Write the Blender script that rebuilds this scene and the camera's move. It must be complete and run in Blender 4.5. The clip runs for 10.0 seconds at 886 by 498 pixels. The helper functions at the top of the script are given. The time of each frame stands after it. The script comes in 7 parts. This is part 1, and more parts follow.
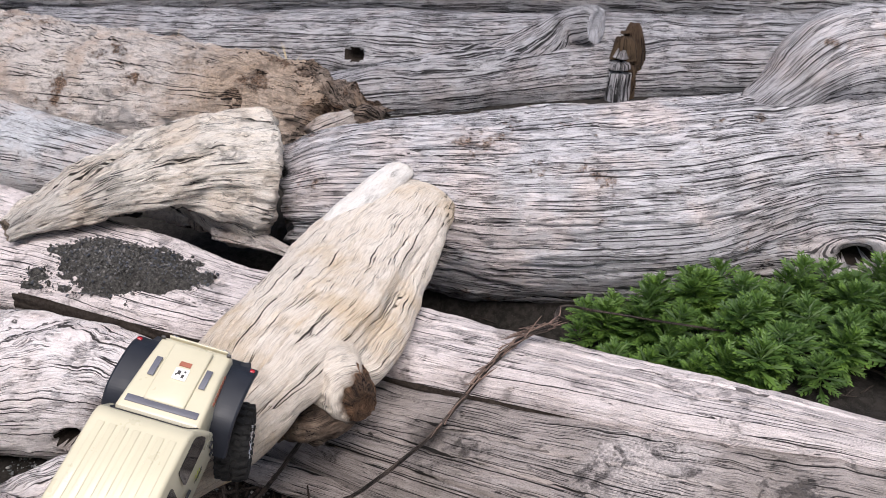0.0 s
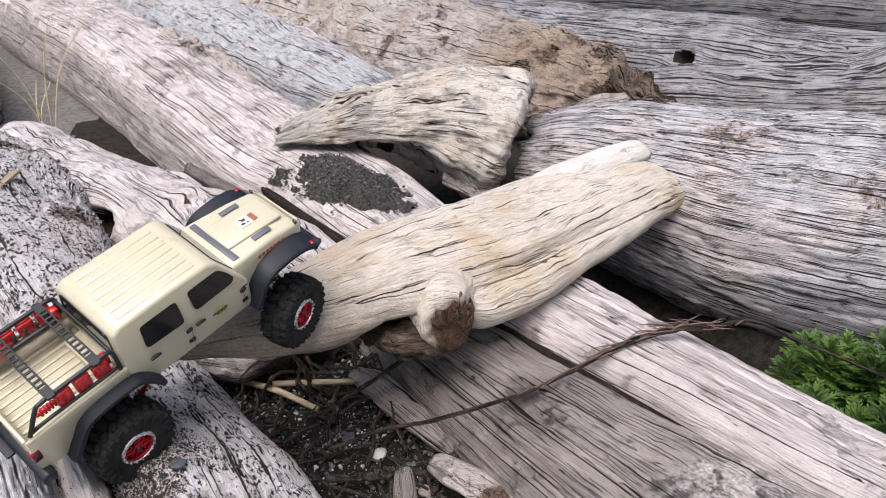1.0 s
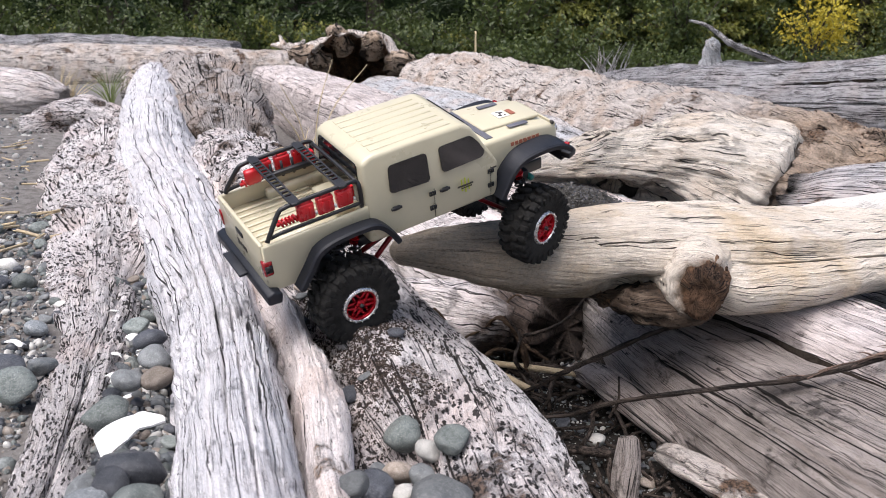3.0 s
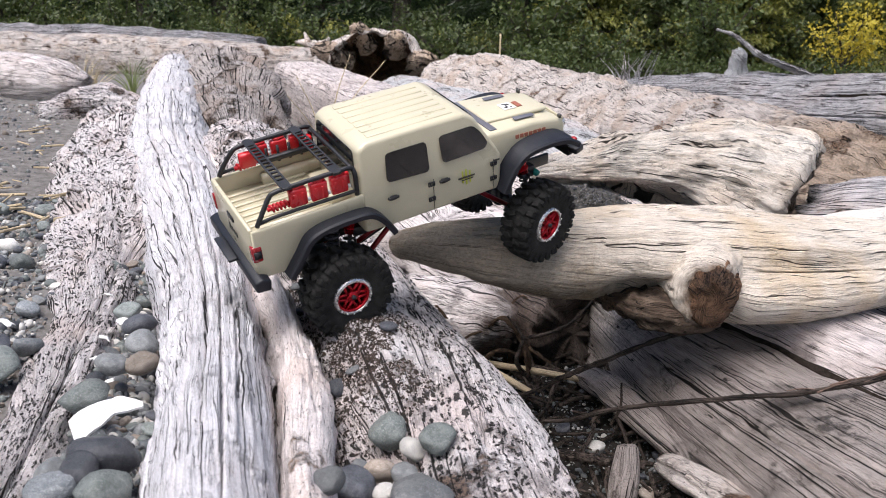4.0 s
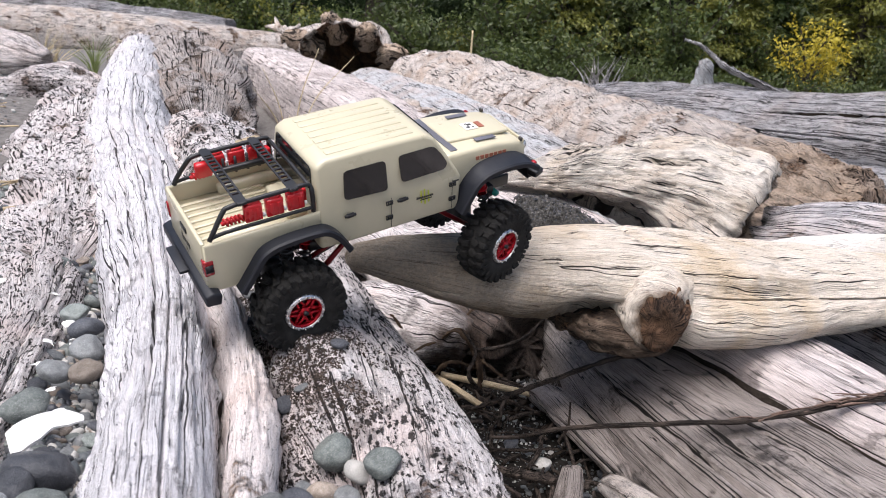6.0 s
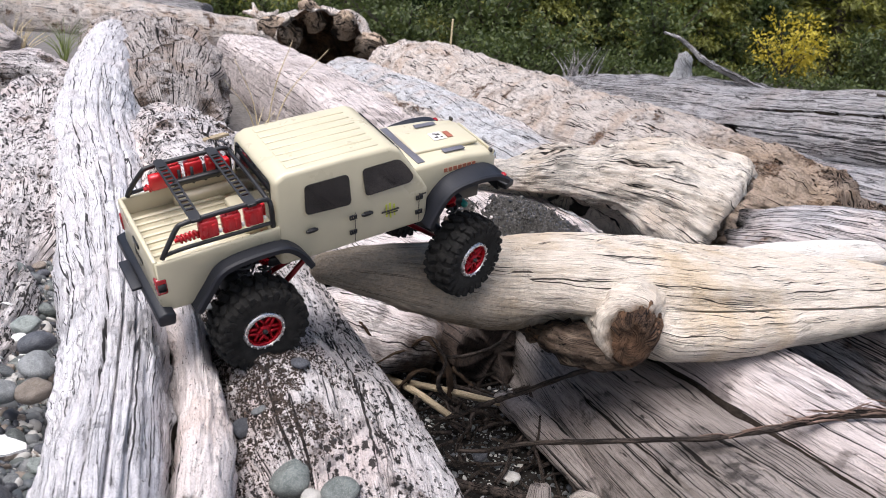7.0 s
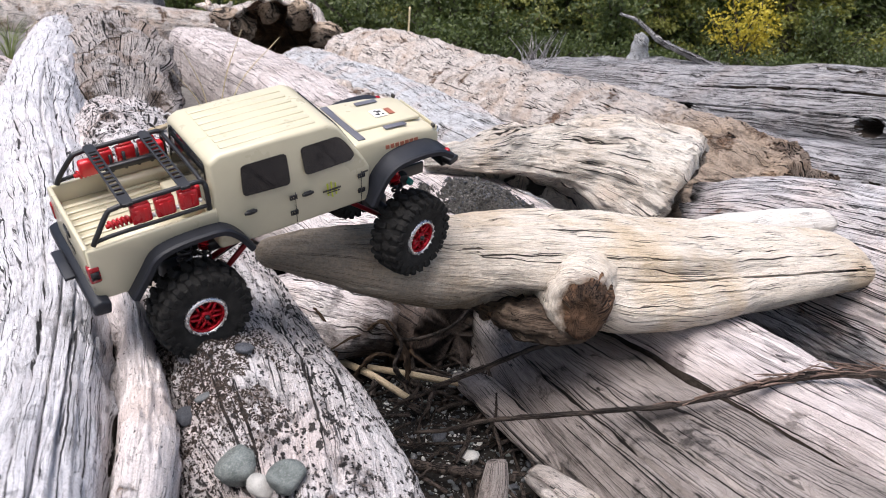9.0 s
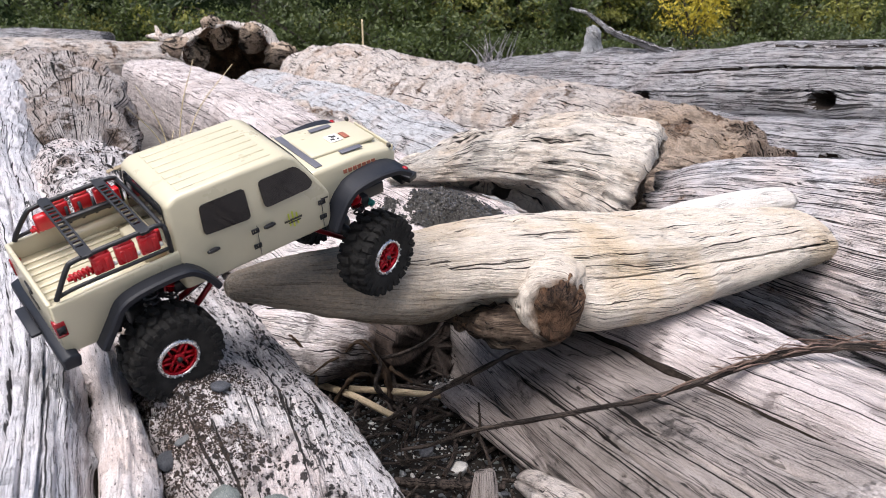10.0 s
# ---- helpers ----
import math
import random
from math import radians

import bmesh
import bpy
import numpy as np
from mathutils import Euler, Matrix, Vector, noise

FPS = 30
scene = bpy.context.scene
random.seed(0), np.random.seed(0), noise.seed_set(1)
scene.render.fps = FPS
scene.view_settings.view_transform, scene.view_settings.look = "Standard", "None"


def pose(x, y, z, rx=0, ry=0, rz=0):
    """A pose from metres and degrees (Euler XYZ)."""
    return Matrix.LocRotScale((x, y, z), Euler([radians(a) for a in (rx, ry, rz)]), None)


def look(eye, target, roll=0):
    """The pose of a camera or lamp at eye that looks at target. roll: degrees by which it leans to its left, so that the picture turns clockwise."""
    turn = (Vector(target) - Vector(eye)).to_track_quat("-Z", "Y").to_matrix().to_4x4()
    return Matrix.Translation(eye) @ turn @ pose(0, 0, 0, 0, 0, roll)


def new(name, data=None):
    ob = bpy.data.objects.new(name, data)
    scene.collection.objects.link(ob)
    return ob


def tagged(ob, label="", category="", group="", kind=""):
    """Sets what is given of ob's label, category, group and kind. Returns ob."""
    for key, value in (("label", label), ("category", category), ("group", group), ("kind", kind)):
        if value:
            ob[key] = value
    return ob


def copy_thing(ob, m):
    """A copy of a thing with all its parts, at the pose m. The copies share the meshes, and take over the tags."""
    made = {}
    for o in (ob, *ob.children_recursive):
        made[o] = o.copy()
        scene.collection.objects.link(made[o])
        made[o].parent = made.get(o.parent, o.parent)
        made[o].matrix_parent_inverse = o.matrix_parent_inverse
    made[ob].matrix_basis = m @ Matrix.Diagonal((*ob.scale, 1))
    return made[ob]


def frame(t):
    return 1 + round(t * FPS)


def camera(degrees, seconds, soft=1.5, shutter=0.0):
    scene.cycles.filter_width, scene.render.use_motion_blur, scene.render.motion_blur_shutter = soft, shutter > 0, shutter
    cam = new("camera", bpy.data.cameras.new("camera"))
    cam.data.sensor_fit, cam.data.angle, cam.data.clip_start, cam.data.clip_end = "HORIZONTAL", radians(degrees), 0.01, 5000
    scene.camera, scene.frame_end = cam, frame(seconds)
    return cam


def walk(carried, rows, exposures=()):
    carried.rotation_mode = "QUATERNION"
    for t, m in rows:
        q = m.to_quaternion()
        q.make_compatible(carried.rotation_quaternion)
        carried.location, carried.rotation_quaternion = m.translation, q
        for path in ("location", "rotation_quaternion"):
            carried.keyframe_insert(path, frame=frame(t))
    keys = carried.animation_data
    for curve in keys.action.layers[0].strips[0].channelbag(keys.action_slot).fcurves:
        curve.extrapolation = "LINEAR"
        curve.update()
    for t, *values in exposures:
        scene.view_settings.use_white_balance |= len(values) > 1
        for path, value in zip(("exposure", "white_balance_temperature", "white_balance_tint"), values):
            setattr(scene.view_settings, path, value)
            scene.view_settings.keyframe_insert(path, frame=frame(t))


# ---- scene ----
cam = camera(59.29, 10.0, soft=0.5)
cam.data.dof.use_dof, cam.data.dof.focus_distance, cam.data.dof.aperture_fstop = True, 0.72, 21.0
PATH = [
    (0.0, pose(-0.1612, 0.1339, 0.6444, 59.16, 1.09, -46.32)),
    (0.5, pose(-0.0575, 0.0510, 0.5950, 60.27, 1.77, -32.13)),
    (1.0, pose(0.0201, 0.0128, 0.5381, 62.26, 1.88, -16.55)),
    (1.5, pose(0.0721, -0.0151, 0.4360, 68.32, 0.58, -7.94)),
    (2.0, pose(0.0203, -0.0486, 0.3972, 72.72, 0.39, -4.41)),
    (2.5, pose(-0.0182, -0.0517, 0.3545, 74.12, 0.40, -1.47)),
    (2.7, pose(-0.0185, -0.0357, 0.3497, 74.25, 0.33, -0.42)),
    (3.8, pose(-0.0055, 0.0085, 0.3240, 74.51, -1.30, 2.62)),
    (4.0, pose(-0.0028, 0.0054, 0.3315, 74.56, -1.81, 2.62)),
    (4.5, pose(0.0051, -0.0021, 0.3368, 74.68, -2.75, 2.33)),
    (5.0, pose(0.0000, 0.0000, 0.3416, 74.63, -3.56, 1.82)),
    (5.5, pose(-0.0014, 0.0021, 0.3433, 74.38, -4.39, 1.24)),
    (6.8, pose(0.0076, 0.0285, 0.3628, 73.47, -5.79, -0.31)),
    (7.0, pose(0.0083, 0.0313, 0.3638, 73.29, -5.93, -0.63)),
    (7.5, pose(0.0096, 0.0327, 0.3632, 73.01, -6.03, -1.27)),
    (8.0, pose(0.0124, 0.0332, 0.3575, 72.77, -5.87, -1.90)),
    (8.5, pose(0.0172, 0.0358, 0.3571, 72.66, -5.44, -2.61)),
    (9.0, pose(0.0243, 0.0343, 0.3554, 72.79, -4.48, -3.53)),
    (9.5, pose(0.0279, 0.0356, 0.3600, 72.93, -2.99, -4.76)),
    (10.0, pose(0.0303, 0.0329, 0.3633, 73.35, 0.28, -6.85)),
]
walk(cam, PATH, exposures=[(0.0, 0.65), (2.5, 0.78), (4.0, 0.84), (7.0, 0.86), (10.0, 0.88)])

# ---- light ----
world = bpy.data.worlds.new("overcast_sky")
scene.world = world
world.use_nodes = True
wn = world.node_tree.nodes
sky = wn.new("ShaderNodeTexSky")
sky.sky_type, sky.sun_disc, sky.sun_elevation, sky.sun_rotation = "NISHITA", False, radians(58), radians(200)
sky.dust_density, sky.ozone_density = 3.0, 1.0
world.node_tree.links.new(sky.outputs[0], wn["Background"].inputs[0])
wn["Background"].inputs[1].default_value = 0.09
sun = new("sun", bpy.data.lights.new("sun", "SUN"))
sun.data.energy, sun.data.angle, sun.data.color = 2.75, radians(48), (1.0, 0.955, 0.968)
sun.matrix_world = look((-1.3, -1.2, 5.0), (0, 0, 0))

# ---- noise on arrays ----


def lattice(i, j, k, seed):
    h = (i * 374761393 + j * 668265263 + k * 2147483647 + seed * 1442695041) & 0xFFFFFFFF
    h = ((h ^ (h >> 13)) * 1274126177) & 0xFFFFFFFF
    h = ((h ^ (h >> 16)) * 2246822519) & 0xFFFFFFFF
    return ((h ^ (h >> 15)) & 0xFFFFFF) / 8388607.5 - 1.0


def vnoise(p, seed=0):
    """Smooth noise of about -1 to 1 at the rows of p."""
    p = np.asarray(p, float)
    f = np.floor(p)
    i, j, k = (f[..., a].astype(np.int64) for a in range(3))
    t = p - f
    t = t * t * t * (t * (t * 6 - 15) + 10)
    x, y, z = t[..., 0], t[..., 1], t[..., 2]
    out = 0
    for a, wx in ((0, 1 - x), (1, x)):
        for b, wy in ((0, 1 - y), (1, y)):
            for c, wz in ((0, 1 - z), (1, z)):
                out = out + lattice(i + a, j + b, k + c, seed) * wx * wy * wz
    return out


def fbm(p, octaves=3, seed=0):
    p = np.asarray(p, float)
    out, gain = 0, 1.0
    for n in range(octaves):
        out = out + gain * vnoise(p * 2**n, seed + n * 17)
        gain *= 0.5
    return out / 1.75


def cells(p, seed=0):
    """Distance to the nearest scattered point, one in each unit cell."""
    p = np.asarray(p, float)
    f = np.floor(p).astype(np.int64)
    best = np.full(p.shape[:-1], 9.0)
    for a in (-1, 0, 1):
        for b in (-1, 0, 1):
            for c in (-1, 0, 1):
                i, j, k = f[..., 0] + a, f[..., 1] + b, f[..., 2] + c
                q = np.stack([i + 0.5 + 0.45 * lattice(i, j, k, seed), j + 0.5 + 0.45 * lattice(i, j, k, seed + 1), k + 0.5 + 0.45 * lattice(i, j, k, seed + 2)], -1)
                best = np.minimum(best, ((p - q) ** 2).sum(-1))
    return np.sqrt(best)


def stack(*cols):
    return np.stack(np.broadcast_arrays(*cols), -1)


# ---- materials ----


def nodes_of(name):
    m = bpy.data.materials.new(name)
    m.use_nodes = True
    return m, m.node_tree.nodes, m.node_tree.links, m.node_tree.nodes["Principled BSDF"]


def sock(node, value, key):
    if isinstance(value, (int, float, tuple)):
        node.inputs[key].default_value = value
    else:
        node.id_data.links.new(value, node.inputs[key])


def calc(tree, op, a, b=0.0, clamp=False):
    n = tree.nodes.new("ShaderNodeMath")
    n.operation, n.use_clamp = op, clamp
    sock(n, a, 0), sock(n, b, 1)
    return n.outputs[0]


def span(tree, v, lo, hi, a=0.0, b=1.0):
    n = tree.nodes.new("ShaderNodeMapRange")
    n.interpolation_type = "SMOOTHSTEP"
    sock(n, v, 0)
    for key, val in zip(range(1, 5), (lo, hi, a, b)):
        n.inputs[key].default_value = val
    return n.outputs[0]


def blend(tree, f, a, b, mode="MIX"):
    n = tree.nodes.new("ShaderNodeMix")
    n.data_type, n.blend_type = "RGBA", mode
    for key, val in ((0, f), (6, a), (7, b)):
        sock(n, val if not isinstance(val, tuple) else (*val, 1.0)[:4], key)
    return n.outputs[2]


def tex_noise(tree, vec, scale, detail=3.0, rough=0.55):
    n = tree.nodes.new("ShaderNodeTexNoise")
    sock(n, vec, "Vector")
    n.inputs["Scale"].default_value, n.inputs["Detail"].default_value, n.inputs["Roughness"].default_value = scale, detail, rough
    return n.outputs[0]


def tex_cell(tree, vec, scale):
    n = tree.nodes.new("ShaderNodeTexVoronoi")
    sock(n, vec, "Vector")
    n.inputs["Scale"].default_value = scale
    return n


def squeeze(tree, vec, sx, sy, sz):
    n = tree.nodes.new("ShaderNodeMapping")
    sock(n, vec, "Vector")
    n.inputs["Scale"].default_value = (sx, sy, sz)
    return n.outputs[0]


def bump(tree, height, dist, normal=None, strength=1.0):
    n = tree.nodes.new("ShaderNodeBump")
    n.inputs["Distance"].default_value, n.inputs["Strength"].default_value = dist, strength
    sock(n, height, "Height")
    if normal is not None:
        sock(n, normal, "Normal")
    return n.outputs[0]


def shift(tree, vec, sx, sy, dx, dy):
    n = tree.nodes.new("ShaderNodeMapping")
    sock(n, vec, "Vector")
    n.inputs["Scale"].default_value, n.inputs["Location"].default_value = (sx, sy, 1), (dx, dy, 0)
    return n.outputs[0]


def hairline(tree, g, freq, along, width, mask, k=0):
    """Thin cracks along the grain, of even width in metres where mask is one, tapering to nothing where it is zero."""
    eps = 0.0003
    a = tex_noise(tree, shift(tree, g, 1, along, 3.1 * k, 1.7 * k), freq, 1.5, 0.5)
    b = tex_noise(tree, shift(tree, g, 1, along, 3.1 * k + eps, 1.7 * k), freq, 1.5, 0.5)
    slope = calc(tree, "MAXIMUM", calc(tree, "ABSOLUTE", calc(tree, "SUBTRACT", b, a)), eps * freq * 0.015)
    dist = calc(tree, "MULTIPLY", calc(tree, "DIVIDE", calc(tree, "ABSOLUTE", calc(tree, "SUBTRACT", a, 0.5)), slope), eps)
    return calc(tree, "MULTIPLY", span(tree, calc(tree, "SUBTRACT", dist, calc(tree, "MULTIPLY", mask, width)), 0.0, -0.3 * width), 1.0)


def driftwood(name, pale, mid, dark, tint=(0.5, 0.4, 0.34), tint_amount=0.5, checks=0.5, check_scale=60.0, pits=0.0, fine=620.0, rough=0.85, soot=0.0, sway=0.008, relief=0.0012, tint_scale=9.0, along=0.03, width=0.0008, grey=0.35, rot=0.0, rot_col=(0.16, 0.10, 0.07), speck=0.5, stains_and_shade=()):
    """Sea-bleached wood. Its grain runs along the second axis of the 'grain' map, which is in metres."""
    m, nd, ln, bsdf = nodes_of(name)
    tr = m.node_tree
    uv = nd.new("ShaderNodeUVMap")
    uv.uv_map = "grain"
    co = nd.new("ShaderNodeTexCoord").outputs["Object"]
    # the fibres wander sideways a little
    wander = nd.new("ShaderNodeCombineXYZ")
    w = calc(tr, "MULTIPLY", calc(tr, "SUBTRACT", tex_noise(tr, co, 7.0, 2.0), 0.5), sway * 2.5)
    w2 = calc(tr, "MULTIPLY", calc(tr, "SUBTRACT", tex_noise(tr, co, 60.0, 3.0), 0.5), sway * 0.35)
    sock(wander, calc(tr, "ADD", w, w2), 0)
    add = nd.new("ShaderNodeVectorMath")
    sock(add, uv.outputs[0], 0), sock(add, wander.outputs[0], 1)
    g = add.outputs[0]
    fibre = tex_noise(tr, squeeze(tr, g, 1, along, 1), fine * 2.2, 3.0, 0.65)
    streak = tex_noise(tr, squeeze(tr, g, 1, along, 1), 150.0, 5.0, 0.7)
    broad = tex_noise(tr, squeeze(tr, g, 1, 0.15, 1), 22.0, 6.0, 0.68)
    patch = tex_noise(tr, co, tint_scale, 6.0, 0.66)
    patch2 = tex_noise(tr, co, 34.0, 6.0, 0.72)
    grit = tex_noise(tr, co, 420.0, 3.0, 0.7)
    weather = tex_noise(tr, squeeze(tr, g, 1, 0.22, 1), 30.0, 9.0, 0.74)
    # long cracks, short checks and single worm-like specks
    m1 = span(tr, tex_noise(tr, squeeze(tr, g, 1, 0.22, 1), 30.0, 3.0, 0.6), 0.67 - 0.30 * checks, 0.78 - 0.23 * checks)
    m2 = span(tr, tex_noise(tr, shift(tr, g, 1, 0.25, 5.0, 2.0), 60.0, 3.0, 0.6), 0.68 - 0.26 * checks, 0.80 - 0.21 * checks)
    crack = calc(tr, "MAXIMUM", hairline(tr, g, check_scale * 0.8, along * 0.6, width * 1.4, m1, 1), calc(tr, "MULTIPLY", hairline(tr, g, check_scale * 2.2, along, width * 0.75, m2, 2), 0.9))
    m3 = span(tr, tex_noise(tr, shift(tr, g, 1, 0.3, 9.0, 4.0), 90.0, 3.0, 0.6), 0.60 - 0.2 * checks, 0.76 - 0.15 * checks)
    crack = calc(tr, "MAXIMUM", crack, calc(tr, "MULTIPLY", hairline(tr, g, check_scale * 5.5, along * 1.6, width * 0.45, m3, 3), 0.6))
    spots = tex_cell(tr, squeeze(tr, g, 1, 0.28, 1), 170.0)
    thin = span(tr, tex_noise(tr, squeeze(tr, g, 1, 0.28, 1), 70.0, 3.0, 0.6), 0.50, 0.72, 0.0, 0.26 * speck)
    crack = calc(tr, "MAXIMUM", crack, calc(tr, "MULTIPLY", span(tr, calc(tr, "SUBTRACT", thin, spots.outputs["Distance"]), 0.0, 0.06), 0.9))
    col = blend(tr, calc(tr, "MULTIPLY", span(tr, streak, 0.60, 0.36), 0.50), pale, mid)
    col = blend(tr, calc(tr, "MULTIPLY", span(tr, fibre, 0.52, 0.36), 0.40), col, dark)
    col = blend(tr, calc(tr, "MULTIPLY", span(tr, broad, 0.5, 0.72), 0.45), col, mid)
    col = blend(tr, calc(tr, "MULTIPLY", span(tr, patch, 0.45, 0.66), tint_amount), col, tint)
    col = blend(tr, calc(tr, "MULTIPLY", span(tr, weather, 0.56, 0.70), 0.6 * grey), col, dark)
    col = blend(tr, calc(tr, "MULTIPLY", span(tr, grit, 0.58, 0.72), 0.35), col, dark)
    fleck = tex_noise(tr, co, 1150.0, 2.0, 0.6)
    col = blend(tr, calc(tr, "MULTIPLY", span(tr, fleck, 0.55, 0.66), 0.42), col, dark)
    col = blend(tr, calc(tr, "MULTIPLY", span(tr, fleck, 0.46, 0.34), 0.45), col, tuple(min(0.9, 1.12 * c) for c in pale))
    for where, reach, shade, amount, ragged_by in stains_and_shade:
        # stains and painted shade alike fill ragged ellipsoids round places on the wood
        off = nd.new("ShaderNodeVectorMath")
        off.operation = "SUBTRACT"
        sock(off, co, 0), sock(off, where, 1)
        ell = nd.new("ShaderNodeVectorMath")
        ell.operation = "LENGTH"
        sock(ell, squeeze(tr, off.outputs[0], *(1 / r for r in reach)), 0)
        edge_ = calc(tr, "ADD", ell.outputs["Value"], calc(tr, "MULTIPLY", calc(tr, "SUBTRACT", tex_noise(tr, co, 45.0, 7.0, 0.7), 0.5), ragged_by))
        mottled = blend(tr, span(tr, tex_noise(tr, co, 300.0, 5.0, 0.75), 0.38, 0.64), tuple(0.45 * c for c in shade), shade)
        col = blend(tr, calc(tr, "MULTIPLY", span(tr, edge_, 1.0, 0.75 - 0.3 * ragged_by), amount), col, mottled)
    ink = tuple(0.10 * c for c in dark)
    height = calc(tr, "ADD", calc(tr, "SUBTRACT", calc(tr, "MULTIPLY", fibre, 0.5), calc(tr, "MULTIPLY", fleck, 0.35)), calc(tr, "MULTIPLY", streak, 0.9))
    if soot:
        black = span(tr, tex_noise(tr, co, 24.0, 9.0, 0.78), 0.55, 0.64)
        col = blend(tr, calc(tr, "MULTIPLY", black, soot), col, dark)
        height = calc(tr, "SUBTRACT", height, calc(tr, "MULTIPLY", black, 0.5))
    if rot:
        gone = span(tr, tex_noise(tr, co, 11.0, 10.0, 0.74), 0.60 - 0.12 * rot, 0.66 - 0.10 * rot)
        crumbs = tex_noise(tr, co, 330.0, 5.0, 0.8)
        brown = blend(tr, span(tr, crumbs, 0.42, 0.60), tuple(0.15 * c for c in rot_col), tuple(min(1, 1.9 * c) for c in rot_col))
        col = blend(tr, calc(tr, "MULTIPLY", gone, 0.92), col, brown)
        height = calc(tr, "SUBTRACT", height, calc(tr, "MULTIPLY", gone, calc(tr, "SUBTRACT", 2.0, calc(tr, "MULTIPLY", crumbs, 2.5))))
    col = blend(tr, calc(tr, "MULTIPLY", crack, 0.95), col, ink)
    height = calc(tr, "SUBTRACT", height, calc(tr, "MULTIPLY", crack, 1.4))
    height = calc(tr, "ADD", height, calc(tr, "MULTIPLY", patch2, 0.9))
    if pits:
        ragged = nd.new("ShaderNodeVectorMath")
        jit = nd.new("ShaderNodeCombineXYZ")
        sock(jit, calc(tr, "MULTIPLY", calc(tr, "SUBTRACT", tex_noise(tr, co, 260.0, 3.0, 0.7), 0.5), 0.006), 0)
        sock(jit, calc(tr, "MULTIPLY", calc(tr, "SUBTRACT", tex_noise(tr, co, 170.0, 3.0, 0.7), 0.5), 0.014), 1)
        sock(ragged, g, 0), sock(ragged, jit.outputs[0], 1)
        holes = tex_cell(tr, squeeze(tr, ragged.outputs[0], 1, 0.5, 1), 330.0)
        size = span(tr, tex_noise(tr, co, 30.0, 6.0, 0.78), 0.30, 0.62, 0.17 * pits, 0.46 * pits)
        pit = span(tr, calc(tr, "SUBTRACT", size, holes.outputs["Distance"]), 0.0, 0.10)
        small = tex_cell(tr, squeeze(tr, ragged.outputs[0], 1, 0.6, 1), 620.0)
        size2 = span(tr, tex_noise(tr, co, 55.0, 5.0, 0.75), 0.42, 0.66, 0.0, 0.42 * pits)
        pit = calc(tr, "MAXIMUM", pit, span(tr, calc(tr, "SUBTRACT", size2, small.outputs["Distance"]), 0.0, 0.12))
        col = blend(tr, calc(tr, "MULTIPLY", pit, 0.93), col, ink)
        height = calc(tr, "SUBTRACT", height, calc(tr, "MULTIPLY", pit, 1.6))
    sock(bsdf, col, "Base Color")
    bsdf.inputs["Roughness"].default_value = rough
    bsdf.inputs["Specular IOR Level"].default_value = 0.25
    sock(bsdf, bump(tr, height, relief * 1.6), "Normal")
    return m


def speckled(name, a, b, c, scale, rough=0.8, dist=0.001, spec=0.4, random_tone=0.0):
    """Stone, sand, soil: three tones at two scales."""
    m, nd, ln, bsdf = nodes_of(name)
    tr = m.node_tree
    co = nd.new("ShaderNodeTexCoord").outputs["Object"]
    n1, n2 = tex_noise(tr, co, scale, 5.0, 0.65), tex_noise(tr, co, scale * 7, 4.0, 0.7)
    col = blend(tr, span(tr, n1, 0.35, 0.65), a, b)
    col = blend(tr, span(tr, n2, 0.55, 0.75), col, c)
    if random_tone:
        vein = tex_noise(tr, co, scale * 2.2, 8.0, 0.8)
        col = blend(tr, calc(tr, "MULTIPLY", span(tr, calc(tr, "ABSOLUTE", calc(tr, "SUBTRACT", vein, 0.5)), 0.022, 0.0), 0.55), col, c)
        col = blend(tr, calc(tr, "MULTIPLY", span(tr, tex_noise(tr, co, scale * 16, 3.0, 0.7), 0.52, 0.66), 0.5), col, tuple(0.45 * x for x in a))
        r = nd.new("ShaderNodeObjectInfo").outputs["Random"]
        hsv = nd.new("ShaderNodeHueSaturation")
        sock(hsv, col, "Color")
        sock(hsv, span(tr, r, 0, 1, 1 - random_tone, 1 + random_tone), "Value")
        col = hsv.outputs[0]
    sock(bsdf, col, "Base Color")
    bsdf.inputs["Roughness"].default_value = rough
    bsdf.inputs["Specular IOR Level"].default_value = spec
    sock(bsdf, bump(tr, calc(tr, "ADD", n1, n2), dist), "Normal")
    return m


def plain(name, col, rough=0.5, metal=0.0, vary=0.12, scale=60.0, coat=0.0, spec=0.5, dist=0.0):
    m, nd, ln, bsdf = nodes_of(name)
    tr = m.node_tree
    co = nd.new("ShaderNodeTexCoord").outputs["Object"]
    n = tex_noise(tr, co, scale, 4.0, 0.65)
    c = blend(tr, span(tr, n, 0.3, 0.75), tuple(x * (1 - vary) for x in col), tuple(min(1, x * (1 + vary)) for x in col))
    sock(bsdf, c, "Base Color")
    sock(bsdf, span(tr, n, 0.3, 0.8, max(0.02, rough - 0.08), min(1, rough + 0.1)), "Roughness")
    bsdf.inputs["Metallic"].default_value, bsdf.inputs["Coat Weight"].default_value, bsdf.inputs["Specular IOR Level"].default_value = metal, coat, spec
    if dist:
        sock(bsdf, bump(tr, tex_noise(tr, co, scale * 8, 4.0, 0.7), dist), "Normal")
    return m


